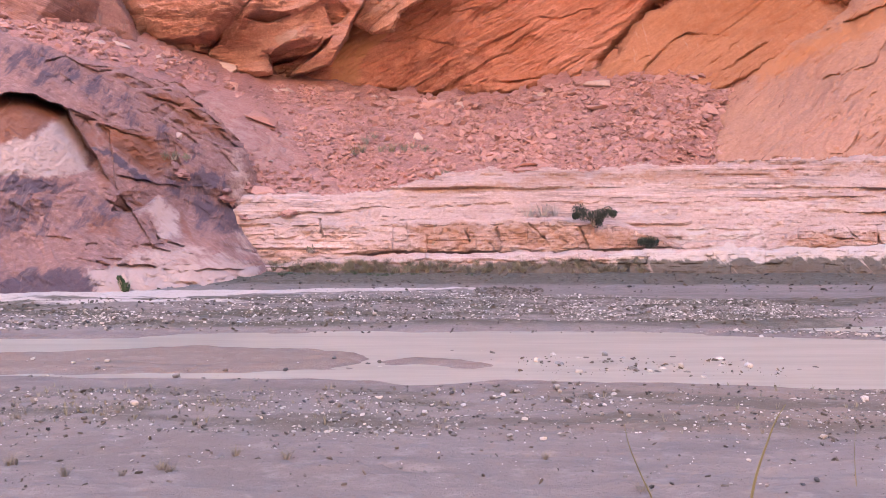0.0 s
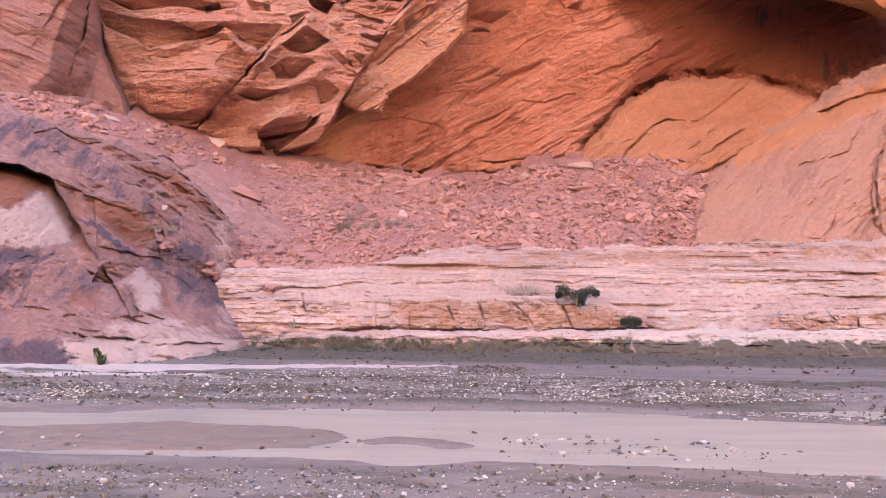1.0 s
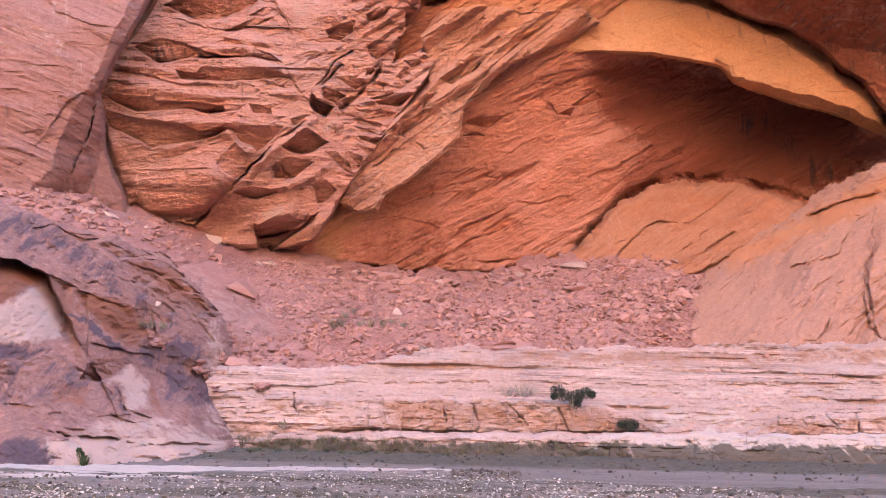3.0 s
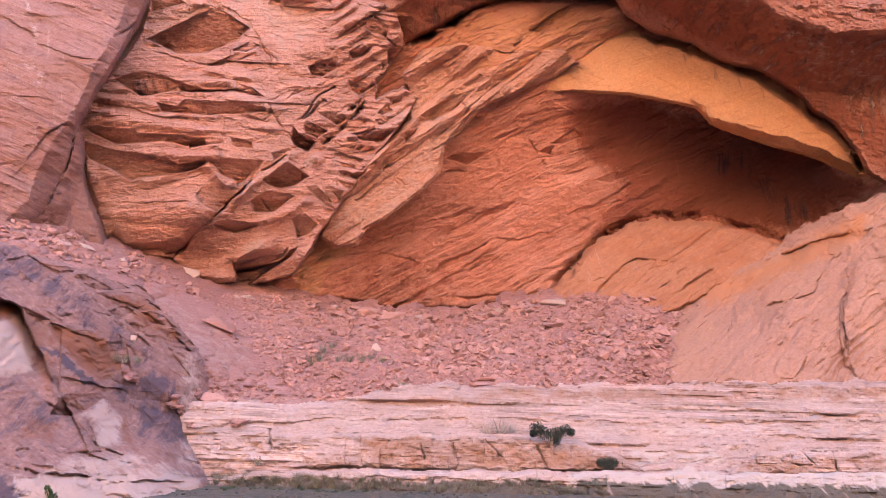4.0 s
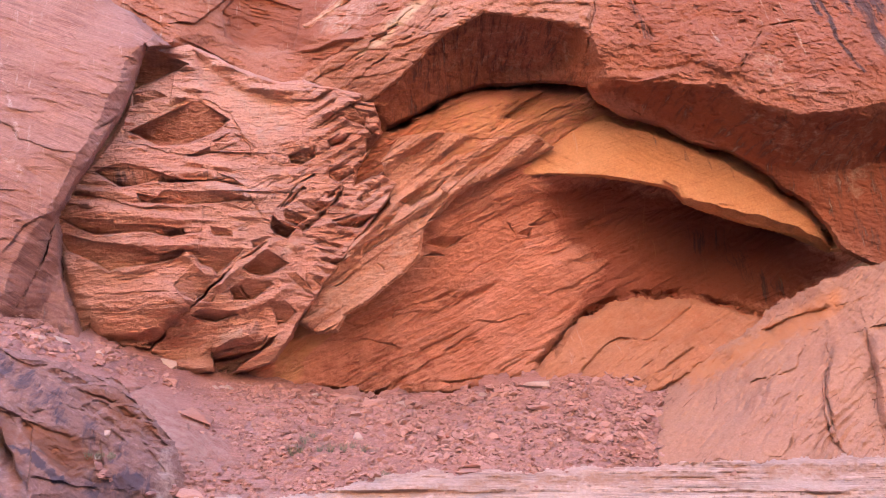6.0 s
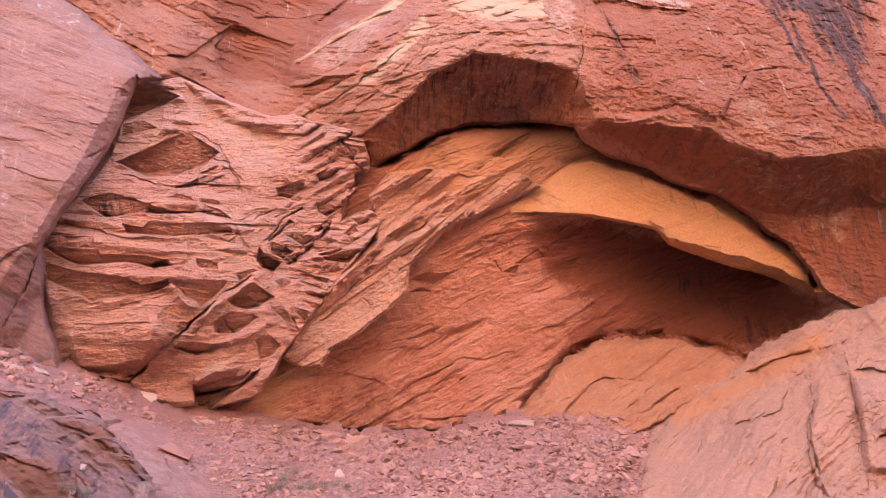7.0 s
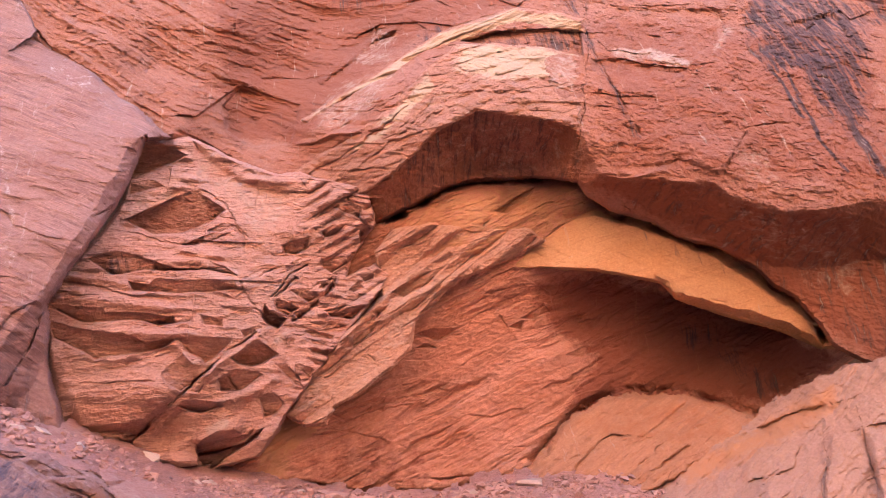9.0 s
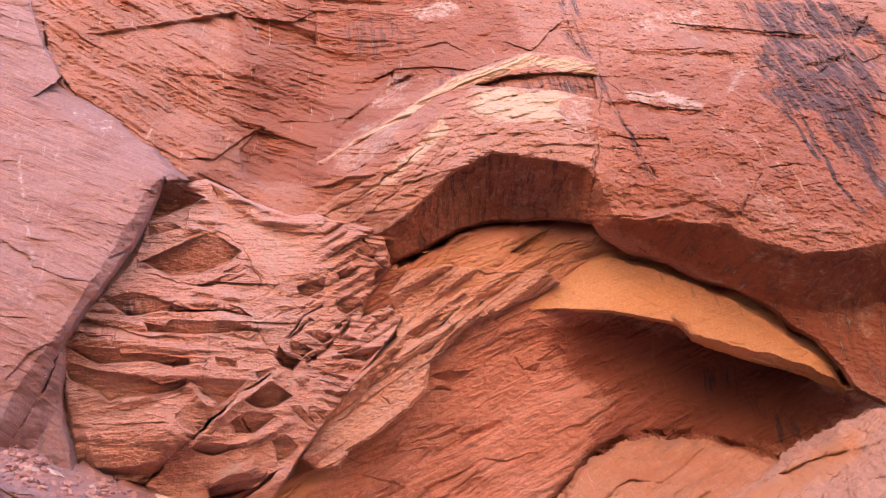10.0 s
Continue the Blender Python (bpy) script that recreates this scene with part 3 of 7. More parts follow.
# back wall of the alcove
ALCOVE = [(-205, 144), (-154, 276), (-103, 346), (-51, 465), (-23, 540), (8, 600), (77, 645), (256, 688), (343, 651), (510, 569), (652, 428), (689, 378), (604, 303), (475, 246), (293, 157)]
ALCOVE_AT = [(-158, 145, 58.8), (-100, 225, 58.2), (12, 150, 62.5), (221, 155, 61.5), (6, 274, 60), (157, 357, 58.5), (47, 435, 57), (159, 449, 56), (35, 553, 53.8), (94, 620, 51.8), (164, 609, 51.8), (297, 627, 53), (77, 655, 57.5), (160, 672, 58.5), (256, 692, 59), (343, 655, 57), (201, 469, 56), (240, 444, 58), (278, 411, 60.5), (401, 417, 62.5), (475, 370, 65.5), (594, 358, 63.5), (424, 304, 64), (308, 307, 61.5), (251, 360, 58.5), (117, 234, 61)]
STREAKS = plain_relief(30, 0.55, 0.7, 1.5, 30, 0.3)


def alcove_relief(u, v, a, b):
    w, s = turned(u, v, 30)
    s = s + 0.5 * fbm(u * 0.2, v * 0.2, 3, 37)
    f, _ = facets(w / 4.5, s / 0.6, 38)
    f2, _ = facets(w / 1.8, s / 0.28, 39)
    zone = smooth(fbm(w * 0.1, s * 0.25, 3, 36), -0.3, 0.15)
    return 0.45 * STREAKS(u, v, a, b) + zone * (0.2 * f + 0.1 * f2 + 0.12 * striae(w, s, 40) + 0.3 * peel(fbm(w * 0.22, s * 1.1, 3, 706), 6)) + (0.4 + 0.8 * zone) * peel(fbm(w * 0.07, s * 0.35, 4, 701), 7)


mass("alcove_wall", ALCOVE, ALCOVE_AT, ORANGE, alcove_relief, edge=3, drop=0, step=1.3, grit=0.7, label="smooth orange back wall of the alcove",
     faces=[([(167, 582), (190, 602), (230, 631), (216, 607), (184, 578)], 0.2, 1.4), ([(49, 378), (67, 388), (110, 391), (79, 371)], 0.0, 0.9), ([(50, 359), (64, 367), (77, 361)], 0.0, 0.7), ([(181, 395), (202, 408), (197, 391)], 0.0, 0.7),
            ([(198, 408), (231, 433), (239, 422), (214, 409)], 0.0, 0.8), ([(258, 357), (283, 370), (323, 372), (281, 354)], 0.0, 0.7)] + shards([(-93, 242), (4, 335), (79, 403), (208, 443), (235, 360), (314, 363), (258, 253), (11, 163)], 90, 24, 6, 30, 0.45, 64, 0.16) + shards([(-6, 550), (77, 604), (251, 614), (212, 534), (36, 515)], 40, 26, 6, 24, 0.5, 65, 0.2),
     lips=[([(162, 419), (178, 400), (183, 390)], 0.6, 9), ([(193, 477), (241, 453), (246, 410)], -0.4, 14), ([(117, 271), (154, 268), (192, 281)], 0.4, 7), ([(6, 281), (80, 303), (102, 300)], 0.4, 8), ([(-50, 250), (6, 274), (50, 283)], 0.4, 8),
           ([(37, 225), (62, 236), (73, 240)], 0.5, 8), ([(-92, 235), (-36, 244), (23, 231)], 0.5, 10), ([(-6, 550), (77, 594), (138, 633)], 0.5, 10), ([(28, 524), (103, 547), (204, 547)], 0.5, 9), ([(103, 491), (161, 512), (212, 534)], 0.4, 9),
           ([(215, 587), (251, 604), (286, 611)], 0.6, 12), ([(216, 304), (263, 325), (313, 359)], 0.6, 12), ([(244, 271), (276, 291), (317, 316)], 0.9, 14), ([(227, 245), (258, 257), (266, 262)], 0.7, 12), ([(383, 407), (423, 453)], 0.3, 9)],
     grooves=[([(205, 212), (239, 250), (263, 274), (294, 294), (340, 309), (402, 312), (448, 304), (501, 290), (540, 280), (600, 318)], 13, 1.8), ([(455, 419), (469, 433), (486, 455)], 3, 0.5), ([(145, 559), (167, 570)], 3, 0.5), ([(53, 493), (66, 500)], 3, 0.5), ([(-150, 173), (-83, 174), (-16, 165), (88, 167), (163, 186)], 9, 4.0), ([(-31, 168), (43, 181), (141, 191)], 4, 0.8), ([(-5, 556), (43, 583), (77, 608), (120, 629), (164, 637), (254, 648), (300, 640), (330, 608)], 14, 7.0)],
     # below the shelf: darker red rock, with the recess's shade painted in
     marks={"rust_and_shade": [([(213, 468), (501, 460), (664, 363), (538, 292), (453, 301), (340, 296), (267, 266), (231, 213), (267, 313), (301, 347), (239, 395)], 26, 0.9), ([(242, 471), (326, 484), (484, 420), (639, 376), (503, 307), (352, 348), (269, 394)], 40, 1.0), ([(-106, 227), (7, 252), (80, 226), (81, 152), (-97, 147)], 30, 0.5), ([(-105, 220), (-37, 258), (51, 254), (81, 205), (-89, 200)], 30, 0.4)],
            "stain_and_shade": [([(417, 417), (482, 412), (507, 371), (427, 376)], 18, 0.4), ([(458, 369), (501, 379), (586, 325), (523, 292)], 20, 0.38)],
            "pale": [([(-150, 180), (-140, 250), (-100, 270), (-65, 251), (-103, 214), (-110, 179)], 8, 0.7), ([(20, 560), (77, 612), (160, 632), (300, 640), (340, 600), (230, 520), (120, 490), (60, 505)], 30, 0.6), ([(243, 480), (293, 487), (409, 474), (323, 448)], 16, 0.2), ([(5, 304), (80, 311), (80, 292), (6, 281)], 10, 0.35)]})

# slabs that lean on the back wall
LEAN = [(-112, 262), (-107, 274), (-98, 299), (-72, 336), (-38, 389), (-1, 433), (-3, 468), (-12, 503), (11, 542), (77, 555), (128, 548), (213, 553), (238, 535), (177, 499), (135, 479), (94, 450), (71, 428), (47, 401), (42, 360), (19, 334), (-24, 295), (-59, 272), (-65, 251), (-90, 250)]
LEAN_AT = [(-137, 140, 58), (-142, 233, 57), (-96, 278, 56), (-33, 318, 55.5), (18, 351, 55.8), (-45, 381, 54.8), (39, 418, 55.3), (78, 490, 55), (161, 503, 54.4), (-5, 522, 54.4), (77, 550, 53.4), (213, 543, 53.6)]


def lean_relief(u, v, a, b):
    w, s = turned(u, v, 42)
    s = s + 0.4 * facets(w / 5, s / 2.5, 301)[0]
    f, _ = facets(w / 2.6, s / 0.9, 302, bulge=0.4)
    return 1.3 * beds(s / 1.8, w, 303, 6.0, 0.35) + 0.35 * f + 0.25 * beds(s / 0.45, w, 304, 3.0) + 0.1 * fbm(u, v, 4, 305)


mass("leaning_slabs", LEAN, LEAN_AT, SLABROCK, lean_relief, edge=3, drop=0.7, step=1.1, label="pale leaning slabs of orange sandstone",
     calm=[([(-106, 270), (-71, 320), (2, 358), (26, 340), (-53, 279)], 0.75), ([(-5, 358), (16, 400), (55, 431), (51, 393), (33, 352)], 0.8), ([(-3, 468), (28, 524), (78, 536), (70, 489), (15, 434)], 0.6), ([(-137, 140), (-143, 247), (-108, 256), (-90, 141)], 0.8)],
     faces=[([(14, 442), (54, 470), (90, 486), (62, 453), (31, 434)], 0.0, 1.2), ([(55, 410), (86, 450), (127, 465), (103, 438), (79, 424)], 0.0, 1.2), ([(-37, 381), (0, 412), (-6, 382), (-36, 357)], 0.0, 1.0), ([(-103, 240), (-52, 268), (-65, 253), (-92, 235)], 0.0, 0.8), ([(-7, 399), (15, 425), (-8, 411)], 0.0, 0.8)] + shards([(-73, 347), (-3, 468), (11, 532), (204, 543), (119, 474), (47, 401), (-36, 365)], 70, 38, 8, 34, 0.9, 63, 0.25),
     grooves=[([(-58, 356), (-30, 390), (14, 442), (54, 479), (94, 509)], 6, -0.7), ([(1, 399), (62, 444), (136, 493)], 7, -0.6), ([(-24, 357), (-4, 338), (18, 342)], 2, 0.4), ([(-70, 313), (-42, 337)], 2, 0.5)],
     lips=[([(-103, 241), (-65, 250), (-63, 268)], 0.7, 9), ([(-120, 227), (-101, 220)], 0.4, 8)],
     marks={"pale": [([(-106, 270), (-71, 320), (2, 358), (26, 340), (-53, 279)], 8, 0.5), ([(-5, 358), (16, 400), (63, 436), (51, 393), (33, 352)], 8, 0.5), ([(15, 425), (78, 472), (161, 512), (127, 483), (63, 427)], 8, 0.35)]})

# shelf under the roof: gold rock, its colour brightened for the warm bounce light
SHELF = [(185, 490), (233, 535), (283, 574), (330, 604), (392, 602), (507, 549), (582, 489), (636, 445), (658, 385), (633, 383), (588, 403), (565, 411), (517, 422), (462, 439), (429, 451), (419, 465), (409, 475), (368, 483), (310, 491), (243, 492), (202, 488)]
SHELF_AT = [(186, 504, 55), (286, 500, 53.5), (411, 488, 52.8), (528, 435, 53), (641, 385, 54.5), (319, 588, 53.4), (463, 547, 53.2), (577, 469, 53.4)]
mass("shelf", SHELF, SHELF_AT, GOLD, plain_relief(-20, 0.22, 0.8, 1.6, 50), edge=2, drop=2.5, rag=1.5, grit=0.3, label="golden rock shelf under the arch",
     bevels=[([(420, 463), (456, 454), (520, 438), (584, 420), (644, 393)], 0.12, 1.5), ([(646, 403), (576, 461), (501, 516), (403, 558), (319, 583), (248, 564)], 0.22, 6.0)], grooves=[([(309, 615), (355, 588), (405, 573), (455, 550), (504, 536), (551, 509), (579, 478), (616, 451), (645, 400)], 17, 12.0), ([(481, 451), (506, 450)], 2, 0.3), ([(406, 486), (423, 475), (428, 455)], 4, -0.4)],
     lips=[([(596, 404), (633, 384), (673, 378)], 0.8, 10)],
     # the dark strip along the roof's edge is the roof's shadow, painted on
     marks={"rust_and_shade": [([(180, 480), (180, 540), (260, 590), (330, 610), (300, 560), (240, 505)], 26, 0.5)], "stain_and_shade": [([(337, 584), (503, 530), (595, 470), (575, 460), (457, 509), (335, 564)], 9, 0.25)], "pale": [([(245, 517), (332, 540), (454, 490), (410, 479), (285, 495)], 20, 0.2)]})

# broken bedded buttress
BUTT = [(-451, 402), (-438, 446), (-393, 520), (-379, 568), (-373, 679), (-305, 686), (-226, 647), (-164, 625), (-131, 632), (-26, 608), (-13, 550), (-44, 492), (-51, 465), (-12, 485), (13, 468), (-31, 398), (-58, 356), (-98, 293), (-134, 226), (-146, 209), (-185, 194), (-240, 192), (-296, 201), (-344, 203), (-389, 218)]
BUTT_AT = [(-450, 402, 52), (-366, 669, 55), (-180, 619, 54), (-26, 598, 52.5), (-44, 492, 54), (-80, 429, 55), (-103, 346, 54), (-148, 226, 54.5), (-269, 202, 56.5), (-374, 212, 55.5), (-186, 201, 56.5), (-348, 417, 51.5), (-239, 456, 52), (-286, 293, 51), (-371, 290, 51.5), (-146, 329, 53)]


def broken(u, v, a, b):
    w, s = turned(u, v, -3)
    s = s + 0.5 * gnoise(u * 0.16, v * 0.16, 4) + 0.45 * facets(u / 5, v / 3, 45)[0]
    w2, s2 = turned(u, v, 38)
    s2 = s2 + 0.3 * facets(w2 / 4, s2 / 2.5, 44)[0]
    right = smooth(a + 0.35 * b, 60, 120)
    f, _ = facets(w2 / 2.8, s2 / 1.2, 41, bulge=0.4)
    f2, _ = facets(w / 1.7, s / 0.7, 42)
    rough = smooth(fbm(u * 0.3, v * 0.3, 3, 46), -0.2, 0.3)
    planes, _ = facets(u / 3.2, v / 1.5, 49, 0.6, 0.3, 0.3)
    level = 0.35 * planes + 0.4 * beds(s / 2.1, w, 5, 9.0, 0.4) + 0.75 * rough * beds(s / 0.9, w, 6, 3.0, 0.35) + 0.1 * f2
    steep = 0.45 * f + 0.8 * beds(s2 / 0.9, w2, 7, 2.6, 0.35) + 0.4 * rough * beds(s / 0.5, w, 10, 2.5, 0.3) + 0.16 * f2
    sheets = 0.5 * peel(fbm(w * 0.15, s * 0.5, 4, 721), 7)
    return (1 - right) * level + right * steep + sheets + 0.08 * fbm(u, v, 4, 48)


mass("broken_buttress", BUTT, BUTT_AT, BROKEN, broken, edge=3, drop=4, step=1.0, label="fractured bedded sandstone buttress",
     calm=[([(-271, 215), (-267, 265), (-219, 326), (-152, 384), (-108, 394), (-111, 277), (-148, 226)], 0.8), ([(-450, 402), (-212, 430), (-152, 380), (-219, 324), (-403, 302)], 0.5), ([(-305, 686), (-222, 616), (-144, 601), (-134, 543), (-166, 495), (-200, 512), (-230, 557), (-273, 595)], 0.7), ([(-369, 540), (-363, 569), (-282, 600), (-259, 584), (-335, 551)], 0.8), ([(-403, 304), (-274, 347), (-231, 306), (-277, 243), (-379, 232)], 0.4), ([(-372, 535), (-281, 591), (-218, 553), (-284, 512)], 0.8)],
     faces=[([(-302, 684), (-223, 621), (-144, 601), (-134, 543), (-166, 495), (-195, 507), (-230, 557), (-274, 598)], 0.8, -0.3), ([(-372, 677), (-350, 675), (-331, 663), (-302, 652), (-318, 639), (-349, 621), (-377, 604), (-378, 632)], 0.1, 2.7), ([(-376, 599), (-346, 606), (-327, 595), (-372, 578)], 0.0, 1.4), ([(-412, 309), (-344, 329), (-277, 357), (-260, 342), (-244, 327), (-232, 311), (-254, 287), (-267, 271), (-290, 242), (-325, 234), (-375, 231), (-401, 286)], 0.9, -1.19), ([(-229, 228), (-189, 260), (-172, 278), (-161, 282), (-165, 254), (-172, 235), (-201, 227), (-222, 218)], 0.6, -1.7),
            ([(-294, 216), (-267, 236), (-224, 237), (-222, 207), (-217, 178), (-248, 184), (-271, 198)], 0.3, -0.85), ([(-131, 388), (-96, 387), (-103, 375), (-125, 358), (-137, 367)], 0.45, -1.19), ([(-231, 315), (-197, 355), (-168, 378), (-162, 373), (-192, 339), (-215, 306), (-224, 300)], 0.45, -0.85),
            ([(-220, 276), (-188, 289), (-156, 310), (-127, 325), (-129, 315), (-154, 290), (-183, 273), (-212, 270)], 0.3, -0.85), ([(-371, 538), (-302, 600), (-286, 595), (-334, 562)], 0.75, -0.68), ([(-444, 405), (-428, 448), (-357, 429), (-279, 412), (-224, 405), (-285, 396), (-376, 403)], 0.75, -0.85),
            ([(-441, 380), (-373, 377), (-321, 382), (-278, 374), (-207, 377), (-266, 362), (-310, 356), (-387, 368)], 0.45, -1.02), ([(-415, 461), (-356, 449), (-320, 437), (-349, 429), (-404, 438)], 0.6, -0.68), ([(-366, 502), (-303, 496), (-225, 496), (-246, 473), (-300, 465), (-348, 483)], 0.45, -0.85),
            ([(-372, 536), (-289, 590), (-281, 591), (-234, 561), (-252, 539), (-290, 519), (-329, 515)], 0, 3.4), ([(-409, 472), (-391, 482), (-372, 488), (-348, 481), (-324, 474), (-288, 464), (-261, 463), (-299, 459), (-330, 460), (-356, 451), (-371, 450), (-387, 458), (-400, 466)], 0, 1.8), ([(-349, 441), (-320, 437), (-313, 448), (-286, 445), (-244, 449), (-205, 447), (-200, 436), (-242, 430), (-280, 426), (-307, 426), (-342, 429)], 0, 1.4),
            ([(-444, 401), (-410, 402), (-375, 401), (-371, 394), (-342, 396), (-307, 394), (-280, 390), (-276, 382), (-298, 378), (-321, 383), (-336, 384), (-373, 379), (-395, 378), (-427, 391)], 0, 1.8), ([(-300, 384), (-284, 393), (-250, 394), (-257, 384), (-279, 381), (-298, 376)], 0, 1.0), ([(-246, 396), (-231, 393), (-215, 389), (-213, 380), (-237, 381)], 0, 1.0),
            ([(-442, 380), (-429, 377), (-390, 368), (-356, 365), (-334, 362), (-310, 354), (-277, 362), (-273, 357), (-287, 347), (-309, 340), (-330, 336), (-352, 333), (-370, 326), (-390, 338), (-414, 349), (-429, 355)], 0, 2.6), ([(-273, 360), (-236, 365), (-213, 364), (-198, 363), (-204, 352), (-218, 336), (-229, 327), (-237, 335), (-252, 340), (-263, 353)], 0, 2.0), ([(-273, 326), (-260, 342), (-244, 327), (-232, 311), (-234, 305), (-255, 289), (-274, 298), (-283, 309)], -0.5, 0.9),
            ([(-388, 233), (-346, 228), (-302, 224), (-304, 205), (-336, 203), (-365, 206), (-382, 218)], 0, 2.4), ([(-195, 336), (-167, 364), (-135, 344), (-153, 330), (-168, 325), (-187, 329)], 0, 2.4), ([(-210, 306), (-190, 321), (-160, 318), (-154, 314), (-177, 292), (-203, 291)], 0, 1.8),
            ([(-256, 269), (-235, 279), (-228, 277), (-204, 275), (-197, 271), (-226, 260), (-241, 264)], 0, 1.4), ([(-152, 282), (-140, 294), (-120, 275), (-130, 263), (-144, 257)], 0, 1.4), ([(-138, 330), (-123, 331), (-103, 311), (-98, 299), (-110, 303), (-122, 315)], 0, 1.4),
            ([(-112, 335), (-87, 324), (-90, 308), (-99, 304), (-111, 319)], 0, 1.2), ([(-187, 376), (-167, 383), (-161, 381), (-183, 365)], 0, 1.0), ([(-161, 414), (-151, 403), (-129, 394), (-138, 380), (-154, 386), (-162, 395)], 0.4, 2.6),
            ([(-150, 427), (-129, 418), (-115, 410), (-127, 399), (-144, 407)], 0, 1.6), ([(-122, 403), (-101, 412), (-96, 409), (-112, 395)], 0, 1.0), ([(-132, 439), (-95, 442), (-89, 428), (-102, 420), (-114, 427)], 0, 1.1),
            ([(-146, 508), (-106, 525), (-109, 505), (-126, 492), (-142, 495)], 0, 1.7), ([(-91, 493), (-58, 495), (-51, 483), (-72, 466), (-85, 474)], 0, 1.5), ([(-92, 533), (-72, 548), (-58, 544), (-70, 528), (-87, 522)], 0, 1.1),
            ([(-88, 581), (-62, 586), (-35, 577), (-39, 558), (-61, 566)], 0, 1.1), ([(-35, 540), (-19, 547), (-13, 535), (-25, 525), (-36, 516)], 0.3, 2.2), ([(-13, 481), (3, 493), (16, 486), (3, 474)], 0, 1.0),
            ([(-34, 465), (-13, 471), (-14, 460), (-26, 455)], 0, 1.0), ([(-46, 441), (-34, 456), (-26, 446), (-40, 438)], 0, 1.0), ([(-79, 409), (-51, 418), (-18, 422), (-38, 398), (-69, 401)], 0, 1.5),
            ([(-61, 352), (-41, 367), (-12, 370), (-19, 358), (-51, 344)], 0, 1.2), ([(-221, 211), (-193, 217), (-164, 224), (-151, 240), (-142, 244), (-150, 230), (-171, 215), (-188, 203), (-204, 184), (-217, 178)], 0.6, 3.4), ([(-226, 220), (-187, 231), (-161, 235), (-153, 247), (-157, 232), (-192, 213), (-221, 207)], 0, 1.6),
            ([(-107, 381), (-84, 377), (-62, 372), (-64, 367), (-91, 369)], 0, 0.7), ([(-102, 368), (-79, 364), (-58, 362), (-63, 355), (-90, 359)], 0, 0.7), ([(-99, 356), (-75, 351), (-59, 349), (-70, 343), (-90, 348)], 0, 0.7),
            ([(-97, 342), (-74, 335), (-72, 327), (-85, 330)], 0, 0.7), ([(-440, 505), (-409, 536), (-383, 546), (-390, 537), (-412, 496), (-423, 469), (-433, 456)], 0.3, 1.2), ([(-400, 550), (-390, 564), (-383, 548), (-393, 544)], 0.2, 1.2),
            ([(-288, 501), (-266, 511), (-239, 526), (-227, 519), (-249, 508), (-272, 501)], 0, 0.8), ([(-255, 525), (-229, 543), (-216, 536), (-235, 524)], 0, 0.7), ([(-243, 477), (-222, 469), (-206, 457), (-221, 458), (-245, 464)], 0.1, 1.0),
            ([(-256, 298), (-242, 307), (-226, 299), (-232, 287), (-247, 289)], -0.1, 0.5)] + shards([(-226, 474), (-138, 543), (-26, 598), (-14, 540), (-80, 429), (-48, 431), (-73, 347), (-103, 346), (-173, 425), (-211, 423)], 70, 36, 5, 20, 0.7, 61) + shards([(-453, 446), (-327, 505), (-219, 475), (-193, 297), (-275, 236), (-387, 239)], 40, 4, 8, 30, 0.4, 62, 0.2),
     grooves=[([(-446, 380), (-430, 332), (-413, 293), (-399, 255), (-384, 221)], 8, 3.0), ([(-296, 235), (-267, 271), (-231, 311), (-197, 349), (-168, 374)], 3, 1.0), ([(-302, 220), (-307, 205), (-313, 194)], 5, 2.0), ([(-85, 402), (-47, 416), (-15, 422)], 3, -0.5), ([(-67, 357), (-38, 392), (-7, 423), (47, 477)], 5, -0.6), ([(-149, 425), (-131, 447), (-119, 457)], 4, 1.2), ([(-87, 441), (-64, 463), (-49, 486), (-42, 508)], 6, 1.8), ([(-10, 542), (-44, 488), (-76, 438), (-101, 410), (-119, 394)], 6, 2.2), ([(-245, 219), (-207, 244), (-163, 289), (-140, 308)], 6, -0.32), ([(-231, 309), (-192, 341), (-162, 371)], 5, -0.35), ([(-275, 234), (-259, 263), (-233, 298), (-221, 314)], 5, -0.28), ([(-311, 207), (-293, 237), (-267, 265), (-238, 304), (-219, 324)], 3, 1.2),
              ([(-77, 402), (-19, 465), (-3, 481)], 4, -0.21), ([(-153, 426), (-130, 461), (-108, 480)], 3, 0.9), ([(-210, 471), (-194, 441), (-171, 408), (-153, 392)], 4, 0.5), ([(-318, 459), (-225, 467), (-209, 465)], 3, 1.0), ([(-312, 228), (-293, 235)], 4, 1.0), ([(-60, 596), (-41, 563), (-18, 540)], 3, 0.6)],
     lips=[([(-394, 297), (-324, 301), (-287, 299)], 0.4, 8), ([(-363, 316), (-294, 335), (-271, 347)], 0.3, 6), ([(-278, 598), (-233, 571), (-212, 539), (-189, 494)], 0.5, 9), ([(-255, 556), (-217, 548), (-192, 512)], 0.4, 9), ([(-370, 521), (-311, 504), (-248, 509), (-218, 529)], 0.5, 7), ([(-430, 442), (-350, 425), (-287, 420)], 0.5, 8),
           ([(-274, 264), (-210, 263), (-197, 274)], 0.5, 8), ([(-183, 275), (-156, 294), (-148, 283)], 0.4, 6), ([(-130, 627), (-79, 625), (-26, 613)], 0.4, 8), ([(-111, 386), (-67, 370), (-44, 373)], 0.5, 6), ([(-105, 370), (-74, 359), (-51, 356)], 0.5, 6), ([(-121, 377), (-75, 379), (-31, 398)], 0.4, 6)],
